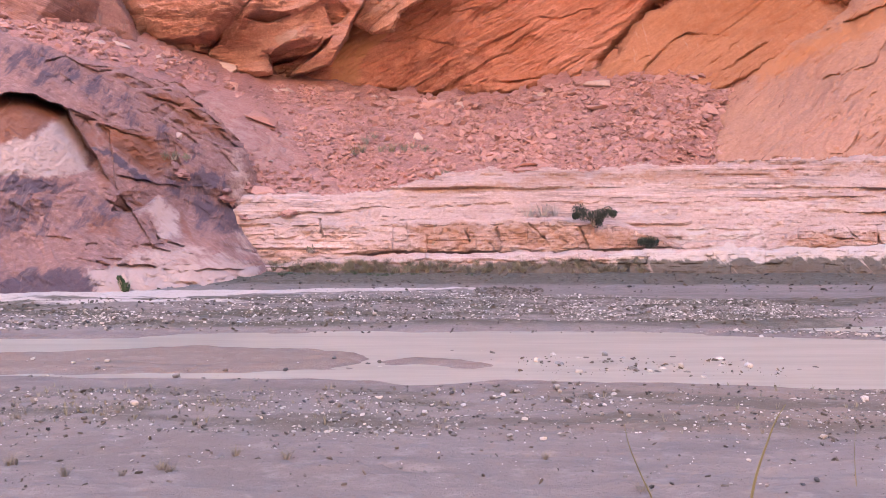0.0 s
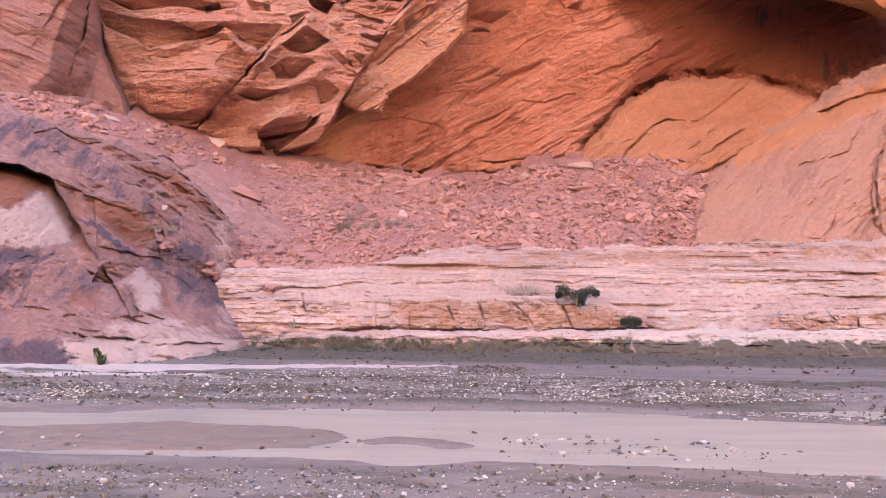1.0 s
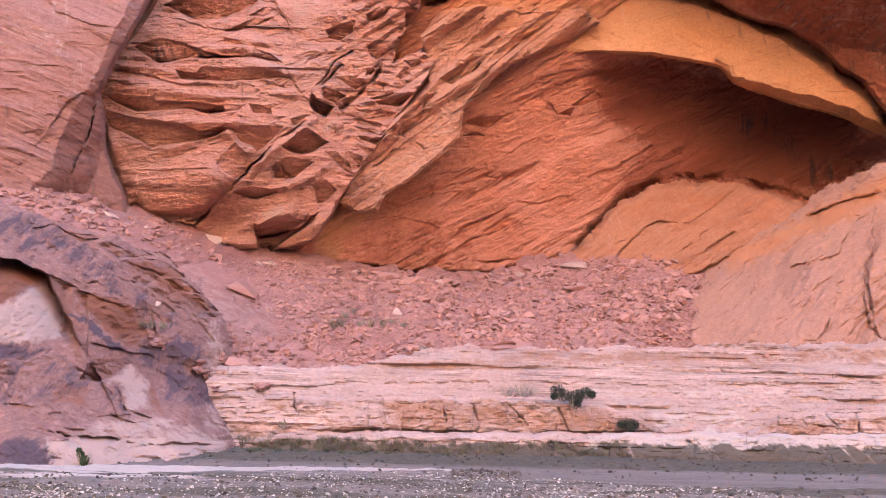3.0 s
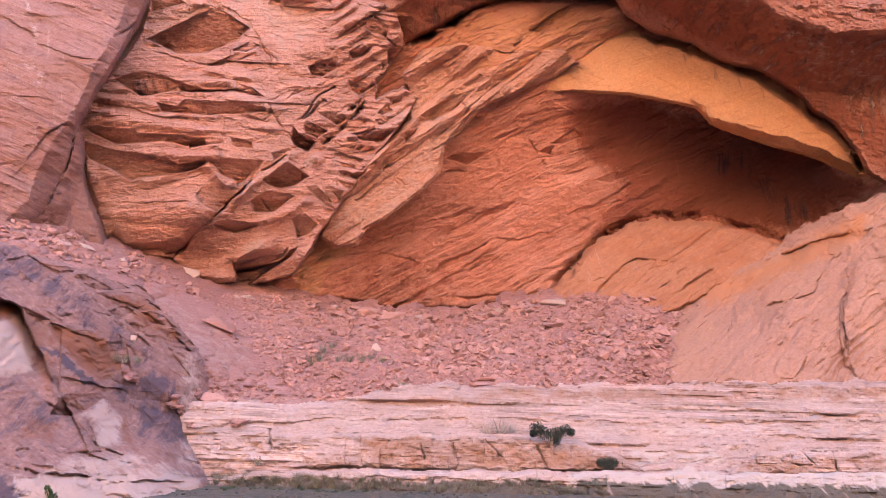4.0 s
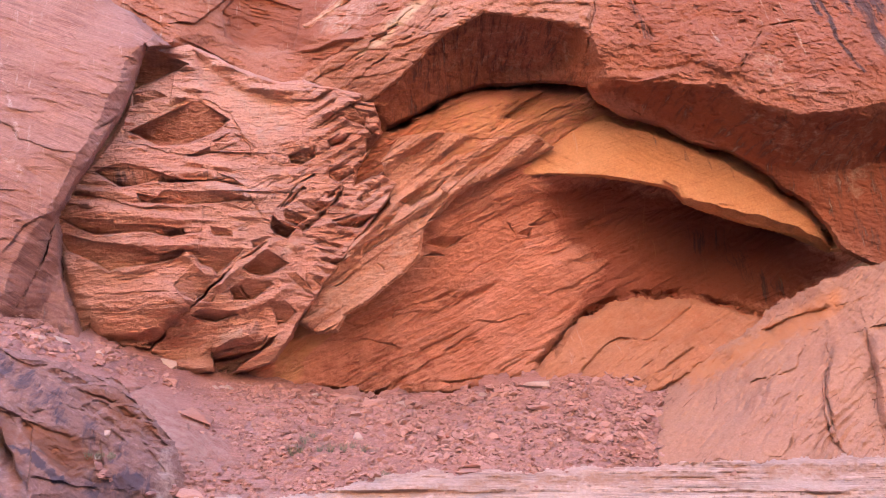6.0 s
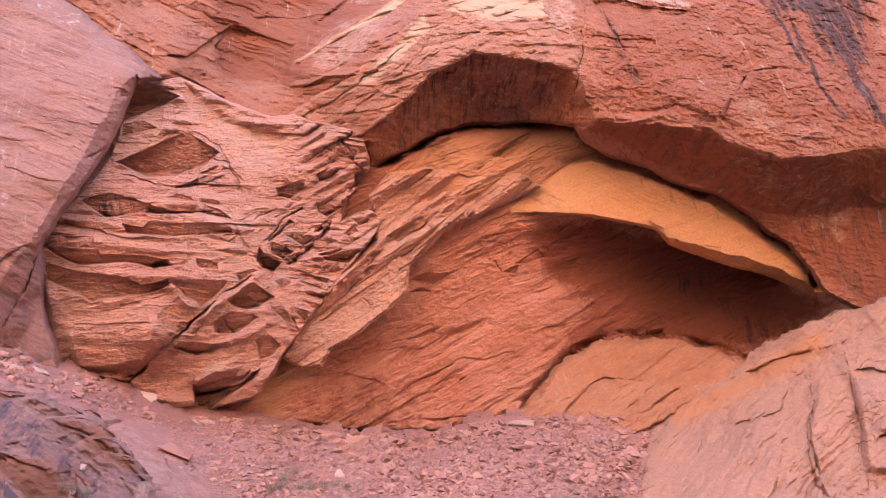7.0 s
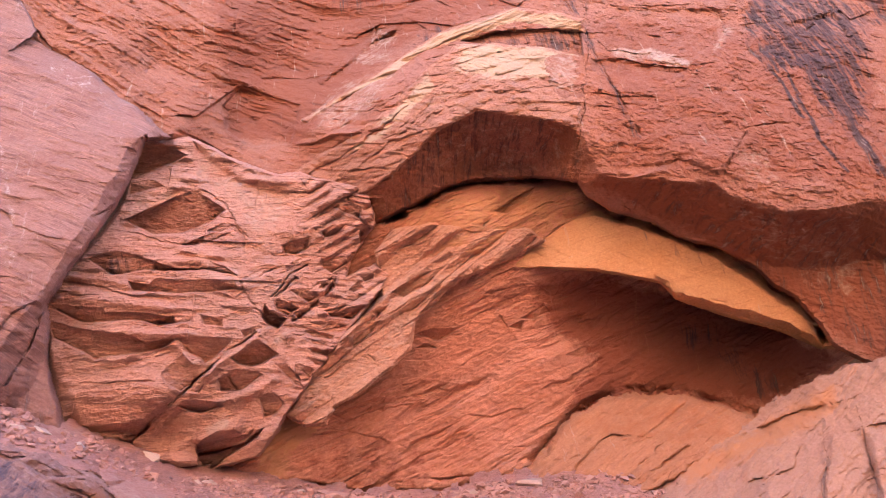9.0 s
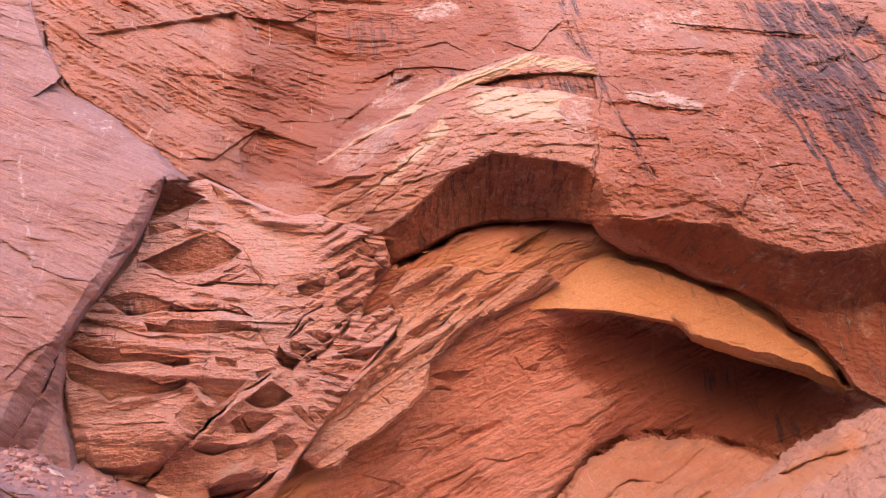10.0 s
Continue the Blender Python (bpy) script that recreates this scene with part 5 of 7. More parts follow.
mass("knoll", KNOLL, KNOLL_AT, VARNISH, knoll_relief, edge=7, drop=0.3, step=1.6, grit=0.8, rag=9, label="dark varnished rock knoll with hollows beside the river",
     calm=[([(-634, 169), (-525, 168), (-479, 150), (-425, 49), (-438, 34), (-476, 51), (-618, 41)], 0.85), ([(-401, 17), (-371, 41), (-320, -13), (-362, -18)], 0.8), ([(-456, 106), (-376, 57), (-386, 53), (-435, 77)], 0.8)],
     faces=[([(-430, 19), (-416, 45), (-375, 46), (-367, 41), (-386, 25), (-406, 16)], 0.0, 1.1), ([(-483, 152), (-449, 137), (-432, 122), (-424, 49), (-460, 106)], 0.2, 0.45), ([(-376, 149), (-341, 168), (-326, 161), (-361, 139)], 0.0, 0.4), ([(-350, 134), (-318, 146), (-306, 139), (-338, 124)], 0.0, 0.35), ([(-323, 120), (-294, 125), (-267, 103), (-285, 103)], 0.0, 0.4), ([(-444, 200), (-388, 199), (-353, 180), (-397, 175)], -0.1, 0.65), ([(-386, 170), (-342, 174), (-307, 153), (-340, 152)], -0.1, 0.6), ([(-405, 176), (-372, 168), (-340, 146), (-362, 138)], 0.0, 0.35),
            ([(-340, 156), (-307, 147), (-290, 131), (-324, 137)], 0.0, 0.4), ([(-313, 130), (-279, 123), (-262, 109), (-292, 111)], 0.0, 0.35), ([(-486, 216), (-455, 207), (-411, 203), (-447, 194)], 0.0, 0.3), ([(-459, 137), (-411, 128), (-348, 109), (-340, 80), (-377, 68), (-435, 107)], -0.2, 0.6), ([(-416, 100), (-380, 108), (-342, 90), (-384, 68)], 0.0, 0.25)] + shards([(-525, 236), (-418, 204), (-319, 169), (-263, 103), (-276, 81), (-376, 138), (-476, 195)], 20, -36, 12, 36, 0.5, 71, 0.3) + shards([(-496, -24), (-255, -12), (-241, -71), (-447, -85)], 50, -10, 6, 30, 0.8, 72, 0.25) + shards([(-571, 246), (-418, 197), (-315, 109), (-262, 81), (-255, -12), (-362, -21), (-370, 79), (-563, 178)], 25, -38, 6, 26, 0.4, 73, 0.2),
     lips=[([(-700, 150), (-648, 162), (-561, 172), (-525, 168), (-483, 152), (-460, 106), (-424, 49)], 3.4, 34), ([(-483, 150), (-452, 137), (-441, 140)], 0.6, 14), ([(-448, 136), (-410, 118), (-377, 112)], 0.5, 12), ([(-418, 197), (-372, 179), (-327, 169)], 0.3, 9), ([(-393, 175), (-355, 160), (-310, 139), (-264, 111)], 0.3, 9), ([(-427, 67), (-376, 56), (-332, 51)], 0.6, 10), ([(-547, 43), (-504, 43), (-469, 51), (-438, 33)], -0.5, 14),
           ([(-429, -54), (-394, -51), (-366, -55)], 1.0, 9), ([(-330, -59), (-302, -56), (-252, -60)], 0.9, 10), ([(-397, -22), (-362, -20), (-326, -20)], 0.3, 7), ([(-469, -16), (-497, -15), (-540, -11)], -0.2, 8), ([(-522, 209), (-487, 222), (-447, 200), (-411, 201)], 0.4, 9), ([(-396, 201), (-343, 183), (-327, 175)], 0.5, 8)],
     grooves=[([(-448, -47), (-429, -54), (-417, -74), (-405, -85)], 4, 1.0), ([(-438, 34), (-400, 13), (-369, -14)], 4, 0.5), ([(-390, 17), (-369, -14)], 3, 0.4), ([(-297, -72), (-266, -67)], 3, 0.7), ([(-464, -23), (-450, -23)], 3, 0.4)],
     marks={"stain_and_shade": [([(-456, 106), (-433, 92), (-374, 57), (-386, 55), (-428, 76)], 5, 0.9), ([(-341, 71), (-281, 65), (-295, 43), (-325, 49)], 8, 0.95), ([(-332, 36), (-288, 25), (-299, 11), (-323, 14)], 8, 0.9), ([(-569, 235), (-480, 226), (-368, 138), (-314, 95), (-350, 94), (-474, 173), (-564, 193)], 20, 0.6), ([(-744, -60), (-465, -55), (-435, -71), (-447, -92), (-737, -104)], 14, 0.7), ([(-635, 66), (-506, 67), (-469, 51), (-504, 43), (-632, 39)], 9, 0.6),
                      ([(-547, 46), (-454, 48), (-355, -14), (-455, -16), (-540, -11)], 20, 0.45), ([(-357, 94), (-313, 89), (-341, 79)], 8, 0.6), ([(-370, 79), (-276, 74), (-257, -12), (-312, -17), (-359, 41)], 18, 0.6), ([(-631, 37), (-468, 48), (-398, -8), (-468, -23), (-624, -19)], 20, 0.45)],
            "pale": [([(-281, 95), (-262, 107), (-242, 53), (-245, -12), (-225, -47), (-267, -47), (-277, 16)], 20, 0.6), ([(-404, -22), (-327, -13), (-239, -43), (-237, -71), (-391, -84), (-454, -85), (-444, -51)], 18, 0.6), ([(-639, 95), (-526, 116), (-483, 149), (-460, 106), (-463, 70), (-549, 64), (-635, 62)], 12, 0.95), ([(-399, 16), (-369, 40), (-347, 15), (-334, -14), (-362, -19)], 14, 0.75), ([(-465, -55), (-359, -49), (-239, -50), (-250, -89), (-390, -98), (-440, -92)], 12, 1.0), ([(-564, 193), (-488, 165), (-411, 122), (-471, 143), (-562, 171)], 14, 0.4), ([(-418, 197), (-319, 169), (-264, 111), (-262, 81), (-338, 124)], 20, 0.2), ([(-493, -55), (-465, -51), (-475, -86)], 8, 0.5)],
            "rust_and_shade": [([(-494, 221), (-411, 201), (-319, 165), (-263, 103), (-292, 99), (-384, 156), (-469, 195)], 12, 0.42), ([(-648, 161), (-525, 167), (-483, 152), (-540, 110), (-639, 95)], 8, 0.75), ([(-483, 149), (-448, 136), (-424, 49), (-438, 34), (-462, 91)], 8, 0.5), ([(-344, 22), (-312, -20), (-326, -20), (-355, 22)], 6, 0.6), ([(-393, 175), (-319, 161), (-263, 103), (-316, 124)], 14, 0.75), ([(-448, 136), (-374, 115), (-340, 80), (-376, 56), (-445, 106)], 10, 0.75), ([(-472, 19), (-408, 20), (-412, -15), (-462, -16)], 14, 0.6)]})

# ---- unseen sheets from the upper wall back into the plateau, blocking stray sky light ----
eas, ebs, deep = SURFACE["upper_wall"]
row = np.searchsorted(ebs, 1300)
top = np.stack([eas * deep[row] / 1000, deep[row] + 0.3, EYE + 1.3 * deep[row]], -1)[::3]
top = top[(top[:, 0] > -70) & (top[:, 0] < 70)]
far = top * (1, 0, 1) + (0, 140, 0)
body = np.concatenate([top, far, [(-70, 54, -2), (-70, 140, -2), (70, 54, -2), (70, 140, -2)]])
n = len(top)
lid = [(k, k + 1, n + k + 1, n + k) for k in range(n - 1)] + [(2 * n, 0, n, 2 * n + 1), (2 * n + 2, n - 1, 2 * n - 1, 2 * n + 3)]
zero = np.zeros(len(body))
tagged(mesh_of("rock_body", body, np.array(lid), RED, cliff, {"stain_and_shade": zero, "pale": zero, "rust_and_shade": zero}), "unseen sheets for the rock behind the cliff's faces, blocking sky light")

# ---- far canyon walls that close the place, unseen and lightened to bounce sun ----
an, hh = np.meshgrid(np.linspace(0, 2 * np.pi, 361), np.linspace(-2, 100, 60))
hh = hh * (0.92 + 0.08 * np.cos(an))
rad = np.where(np.cos(an) > 0, 72, 62) + 6 * fbm(an * 6, hh * 0.03, 4, 200) + 0.08 * hh
ring = np.stack([rad * 1.6 * np.sin(an), rad * np.cos(an), hh], -1).reshape(-1, 3)
zero = np.zeros(len(ring))
ob = mesh_of("bounce_canyon_wall", ring, grid_faces(np.ones(an.shape, bool)), SUNNY, None, {"stain_and_shade": zero, "pale": zero, "rust_and_shade": zero})
tagged(ob, "unseen canyon walls added around the river to bounce the sun", "canyon wall", kind="structure")

# ---- ground and river ----
WATER = [(-16.58, 15.17), (-8.67, 15.01), (-7.05, 15.09), (-4.45, 15.73), (0.00, 16.07), (3.74, 16.07), (4.82, 15.73), (9.92, 17.18), (19.48, 18.69), (9.74, 9.31), (5.91, 10.21), (2.48, 10.65), (0.53, 10.81), (-0.66, 10.65), (-1.89, 10.97), (-3.95, 11.05), (-6.44, 11.13), (-12.33, 11.26)]
BAR = [(-13.61, 12.44), (-7.70, 13.33), (-5.82, 13.51), (-3.93, 13.89), (-2.27, 13.76), (-1.50, 13.21), (-1.17, 12.28), (-1.60, 11.80), (-3.29, 11.61), (-4.94, 11.48), (-6.54, 11.30), (-12.47, 11.39)]
SPIT = [(4.94, 15.56), (6.04, 15.90), (8.99, 15.56), (15.90, 15.24), (15.13, 14.50), (8.50, 14.72), (6.29, 15.09)]
SALT = [(-26.26, 25.80), (-14.50, 25.15), (-9.18, 25.80), (-3.62, 26.73), (0.91, 26.97), (1.08, 26.26), (-1.58, 25.58), (-4.07, 24.74), (-6.14, 23.56), (-8.13, 22.84), (-12.97, 22.50), (-22.57, 22.16)]
CRUST = [(-23.80, 23.38), (-13.48, 23.38), (-8.39, 23.56), (-4.11, 24.94), (-1.57, 25.37), (-2.78, 23.02), (-5.41, 20.77), (-7.20, 20.21), (-11.66, 20.21), (-20.31, 19.94)]
SILT = [(-0.77, 12.44), (-0.23, 12.87), (0.52, 12.54), (1.02, 11.94), (0.31, 11.66)]
xs = np.concatenate([-np.geomspace(500, 31, 30), np.arange(-30, 30, 0.15), np.geomspace(30, 500, 30)])
ys = np.concatenate([np.linspace(-300, 3, 40), np.geomspace(3.2, 44, 400), np.geomspace(45, 400, 30)])
gx, gy = np.meshgrid(xs, ys)
nx = gx + 0.9 * fbm(gx * 0.5, gy * 0.9, 4, 300)
ny = gy + 0.3 * fbm(gx * 0.35, gy * 0.9, 5, 310, 0.6) * np.clip(gy / 12, 0.3, 2)
in_water, in_bar = inside(nx, ny, WATER), inside(nx, ny, BAR)
in_spit, in_salt, in_silt = inside(nx, ny, SPIT), inside(nx, ny, SALT), inside(nx, ny, SILT)
in_crust = inside(nx, ny, CRUST)
wet = np.minimum(np.minimum(in_water, -in_bar), np.minimum(-in_spit, -in_silt))
rough_land = smooth(-wet, 0.0, 0.6)
gz = 0.05 * fbm(gx * 0.3, gy * 0.5, 4, 320) + rough_land * (0.05 * fbm(gx * 0.9, gy * 2.0, 4, 330) + 0.03 * fbm(gx * 3.0, gy * 5.0, 3, 340))
bar_height = smooth(gy, 15.5, 17.0) * smooth(-gy, -26, -21)
gz = gz + 0.05 - 0.15 * smooth(wet, -0.25, 0.4) + 0.05 * smooth(np.maximum(in_salt, in_crust), -0.1, 0.5) + 0.12 * bar_height * (0.6 + fbm(gx * 0.2, gy * 0.4, 3, 345))
gz = gz - 0.04 * smooth(gy, 20, 26) + 0.7 * smooth(-gy, -4.5, 0.0)
streak = fbm(gx * 0.12, ny * 0.9, 4, 350)
marks = {
    "pale": np.maximum(0.85 * smooth(in_salt, -0.1, 0.2), 0.42 * smooth(in_crust, -0.2, 0.3)) + 0.45 * bar_height * smooth(streak, -0.05, 0.3),
    "stain_and_shade": np.maximum(0.95 * smooth(ny, 27, 31), 0.8 * bar_height * smooth(-streak, -0.15, 0.15)) + 0.35 * smooth(in_spit, -0.1, 0.2) + 0.5 * smooth(ny, 7.5, 8.4) * smooth(-ny, -10.9, -9.8) * smooth(fbm(gx * 0.4, gy * 1.5, 4, 355), -0.3, 0.25),
    "rust_and_shade": 0.75 * smooth(in_bar, -0.2, 0.2) + 0.6 * smooth(in_silt, -0.1, 0.2) + 0.55 * smooth(ny, 7.4, 8.2) * smooth(-ny, -11.4, -10.4) * smooth(gx + 4 * streak, -2, 3),
    "wet": smooth(wet, -0.6, 0.1) * 0.8 + 0.25 * smooth(streak, 0.0, 0.4) * smooth(gy, 6, 8) * smooth(-gy, -20, -16),
}


def mud_material():
    m = bpy.data.materials.new("river_mud")
    m.use_nodes = True
    nt = m.node_tree
    bsdf = nt.nodes["Principled BSDF"]
    bsdf.inputs["Specular IOR Level"].default_value = 0.3
    co = nt.nodes.new("ShaderNodeTexCoord").outputs["Object"]

    def noise_of(scale, stretch, detail=6.0, rough_=0.6):
        n = node(nt, "ShaderNodeTexNoise", Scale=scale, Detail=detail, Roughness=rough_)
        mp = nt.nodes.new("ShaderNodeMapping")
        mp.vector_type = "TEXTURE"
        mp.inputs["Scale"].default_value = stretch
        nt.links.new(co, mp.inputs["Vector"])
        nt.links.new(mp.outputs["Vector"], n.inputs["Vector"])
        return n.outputs["Fac"]

    def mark(key):
        at = nt.nodes.new("ShaderNodeAttribute")
        at.attribute_name = key
        return at.outputs["Fac"]

    def soft(key, noise_, gain=1.1):
        mul = nt.nodes.new("ShaderNodeMath")
        mul.operation = "MULTIPLY_ADD"
        nt.links.new(noise_, mul.inputs[0])
        mul.inputs[1].default_value = gain
        nt.links.new(mark(key), mul.inputs[2])
        return mul.outputs[0]
    broad = noise_of(0.5, (5.0, 1.2, 1.0))
    bands = noise_of(1.3, (6.0, 0.7, 1.0), 7.0)
    fine = noise_of(5.0, (1.6, 0.8, 1.0), 8.0, 0.7)
    grit = noise_of(28.0, (1.0, 1.0, 1.0), 4.0, 0.7)
    col = mixed(nt, ramp(nt, broad, 0.38, 0.62), (0.128, 0.105, 0.103), (0.158, 0.132, 0.13))
    col = mixed(nt, ramp(nt, bands, 0.45, 0.7, 0.0, 0.6), col, (0.11, 0.092, 0.09))
    col = mixed(nt, ramp(nt, soft("rust_and_shade", bands), 0.75, 1.25, 0.0, 0.85), col, (0.16, 0.117, 0.1))
    col = mixed(nt, ramp(nt, soft("stain_and_shade", fine), 0.7, 1.2, 0.0, 0.9), col, (0.056, 0.05, 0.037))
    col = mixed(nt, ramp(nt, soft("pale", fine), 0.95, 1.35, 0.0, 0.9), col, (0.4, 0.345, 0.33))
    col = mixed(nt, ramp(nt, fine, 0.5, 0.66, 0.0, 0.5), col, (0.22, 0.186, 0.182))
    col = mixed(nt, ramp(nt, grit, 0.56, 0.68, 0.0, 0.6), col, (0.085, 0.07, 0.066))
    nt.links.new(col, bsdf.inputs["Base Color"])
    nt.links.new(ramp(nt, soft("wet", bands, 0.6), 0.4, 1.1, 0.85, 0.4), bsdf.inputs["Roughness"])
    add = nt.nodes.new("ShaderNodeMath")
    add.operation = "MULTIPLY_ADD"
    nt.links.new(grit, add.inputs[0])
    add.inputs[1].default_value = 0.3
    nt.links.new(fine, add.inputs[2])
    b = node(nt, "ShaderNodeBump", Strength=0.7, Distance=0.06)
    nt.links.new(add.outputs[0], b.inputs["Height"])
    nt.links.new(b.outputs["Normal"], bsdf.inputs["Normal"])
    return m


ground = mesh_of("ground", np.stack([gx, gy, gz], -1).reshape(-1, 3), grid_faces(np.ones(gx.shape, bool)), mud_material(), None, {k: v.ravel() for k, v in marks.items()})
tagged(ground, "lilac-grey river mud flat with gravel bars", "ground", kind="structure")


def ground_at(x, y):
    return gz[min(np.searchsorted(ys, y), len(ys) - 1), min(np.searchsorted(xs, x), len(xs) - 1)]


def wet_at(x, y):
    return wet[min(np.searchsorted(ys, y), len(ys) - 1), min(np.searchsorted(xs, x), len(xs) - 1)]


water_mat = bpy.data.materials.new("silty_water")
water_mat.use_nodes = True
nt = water_mat.node_tree
p = nt.nodes["Principled BSDF"]
p.inputs["Roughness"].default_value = 0.3
p.inputs["Specular IOR Level"].default_value = 0.22
tc = nt.nodes.new("ShaderNodeTexCoord")
mp = nt.nodes.new("ShaderNodeMapping")
mp.vector_type = "TEXTURE"
mp.inputs["Scale"].default_value = (3.5, 0.6, 1.0)
nt.links.new(tc.outputs["Object"], mp.inputs["Vector"])
n = node(nt, "ShaderNodeTexNoise", Scale=1.2, Detail=6.0)
nt.links.new(mp.outputs["Vector"], n.inputs["Vector"])
nt.links.new(mixed(nt, ramp(nt, n.outputs["Fac"], 0.35, 0.65), (0.225, 0.21, 0.186), (0.275, 0.256, 0.23)), p.inputs["Base Color"])
b = node(nt, "ShaderNodeBump", Strength=0.35, Distance=0.05)
nt.links.new(n.outputs["Fac"], b.inputs["Height"])
nt.links.new(b.outputs["Normal"], p.inputs["Normal"])
wx, wy = np.meshgrid(np.linspace(-120, 120, 40), np.linspace(8, 24, 20))
river = mesh_of("water", np.stack([wx, wy, 0 * wx], -1).reshape(-1, 3), grid_faces(np.ones(wx.shape, bool)), water_mat)
tagged(river, "shallow silty brown river water", "water", kind="structure")


# ---- stones ----
def stone_material(name, one, two, dark, per="object"):
    m = bpy.data.materials.new(name)
    m.use_nodes = True
    nt = m.node_tree
    bsdf = nt.nodes["Principled BSDF"]
    bsdf.inputs["Roughness"].default_value = 0.85
    chance = nt.nodes.new("ShaderNodeObjectInfo").outputs["Random"] if per == "object" else nt.nodes.new("ShaderNodeNewGeometry").outputs["Random Per Island"]
    co = nt.nodes.new("ShaderNodeTexCoord").outputs["Object"]
    n = node(nt, "ShaderNodeTexNoise", Scale=7.0, Detail=7.0, Roughness=0.7)
    nt.links.new(co, n.inputs["Vector"])
    col = mixed(nt, ramp(nt, chance, 0.25, 0.75), one, two)
    col = mixed(nt, ramp(nt, chance, 0.72, 0.98), col, dark)
    col = mixed(nt, ramp(nt, n.outputs["Fac"], 0.45, 0.7, 0.0, 0.5), col, tuple(c * 0.55 for c in one))
    nt.links.new(col, bsdf.inputs["Base Color"])
    b = node(nt, "ShaderNodeBump", Strength=0.6, Distance=0.05)
    nt.links.new(n.outputs["Fac"], b.inputs["Height"])
    nt.links.new(b.outputs["Normal"], bsdf.inputs["Normal"])
    return m


ROCK_TONES = (0.355, 0.175, 0.145), (0.42, 0.225, 0.19), (0.29, 0.132, 0.107)
RUBBLE_STONE = stone_material("rubble_stone", *ROCK_TONES)
RUBBLE_HEAP = stone_material("rubble_heap", *ROCK_TONES, per="island")
PEBBLE_TONES = (0.12, 0.108, 0.106), (0.52, 0.48, 0.47), (0.045, 0.042, 0.045)
PEBBLE = stone_material("river_pebble", *PEBBLE_TONES)
PEBBLE_BED = stone_material("pebble_bed", *PEBBLE_TONES, per="island")
PALE_STONE = stone_material("pale_stone", (0.4, 0.265, 0.225), (0.44, 0.31, 0.27), (0.36, 0.225, 0.185))


def hull(seed, shape=(1, 0.75, 0.4), corners=13, round_=0.0):
    """Points and triangles of one angular stone, about 2 units long, resting near z = 0."""
    rs = random.Random(seed)
    bm = bmesh.new()
    for _ in range(corners):
        p = Vector((rs.uniform(-1, 1), rs.uniform(-1, 1), rs.uniform(-1, 1)))
        p = p.normalized() * (round_ + (1 - round_) * max(abs(c) for c in p) * rs.uniform(0.85, 1.15) / max(max(abs(c) for c in p), 0.2))
        bm.verts.new((p.x * shape[0], p.y * shape[1], p.z * shape[2]))
    out = bmesh.ops.convex_hull(bm, input=bm.verts)
    bmesh.ops.delete(bm, geom=[g for g in out["geom_interior"] if isinstance(g, bmesh.types.BMVert)], context="VERTS")
    bmesh.ops.triangulate(bm, faces=bm.faces[:])
    bm.verts.index_update()
    co = np.array([v.co[:] for v in bm.verts])
    tri = np.array([[v.index for v in f.verts] for f in bm.faces])
    bm.free()
    return co, tri


SLABS = [hull(k, (1, random.Random(k).uniform(0.5, 0.9), random.Random(k + 50).uniform(0.35, 0.75))) for k in range(14)]
PEBBLES = [hull(150 + k, (1, random.Random(k).uniform(0.6, 0.95), random.Random(k + 60).uniform(0.4, 0.7)), 9, 0.6) for k in range(10)]
COBBLES = [hull(100 + k, (1, random.Random(k).uniform(0.6, 0.95), random.Random(k + 60).uniform(0.4, 0.7)), 18, 0.6) for k in range(10)]


def solid(name, shape, material, bevel=0.0):
    me = bpy.data.meshes.new(name)
    me.from_pydata([tuple(v) for v in shape[0]], [], [tuple(int(i) for i in f) for f in shape[1]])
    if bevel:
        bm = bmesh.new()
        bm.from_mesh(me)
        bmesh.ops.dissolve_limit(bm, angle_limit=radians(12), verts=bm.verts[:], edges=bm.edges[:])
        bmesh.ops.bevel(bm, geom=bm.edges[:], offset=bevel, segments=1, affect="EDGES")
        bm.to_mesh(me)
        bm.free()
    me.materials.append(material)
    return me


def heap(name, shapes, poses, material, label, category):
    """Many stones joined in one mesh."""
    vs, fs, base = [], [], 0
    for k, m in poses:
        co, tri = shapes[k % len(shapes)]
        mm = np.array(m)
        vs.append(co @ mm[:3, :3].T + mm[:3, 3])
        fs.append(tri + base)
        base += len(co)
    ob = mesh_of(name, np.concatenate(vs), np.concatenate(fs), material, None, None, False)
    return tagged(ob, label, category, kind="stuff")


def laid(rs, at, size, tip=18.0, slope=0.0):
    return Matrix.Translation(at) @ pose(0, 0, 0, slope + rs.gauss(0, tip), rs.gauss(0, tip), rs.uniform(0, 360)) @ Matrix.Scale(size, 4)


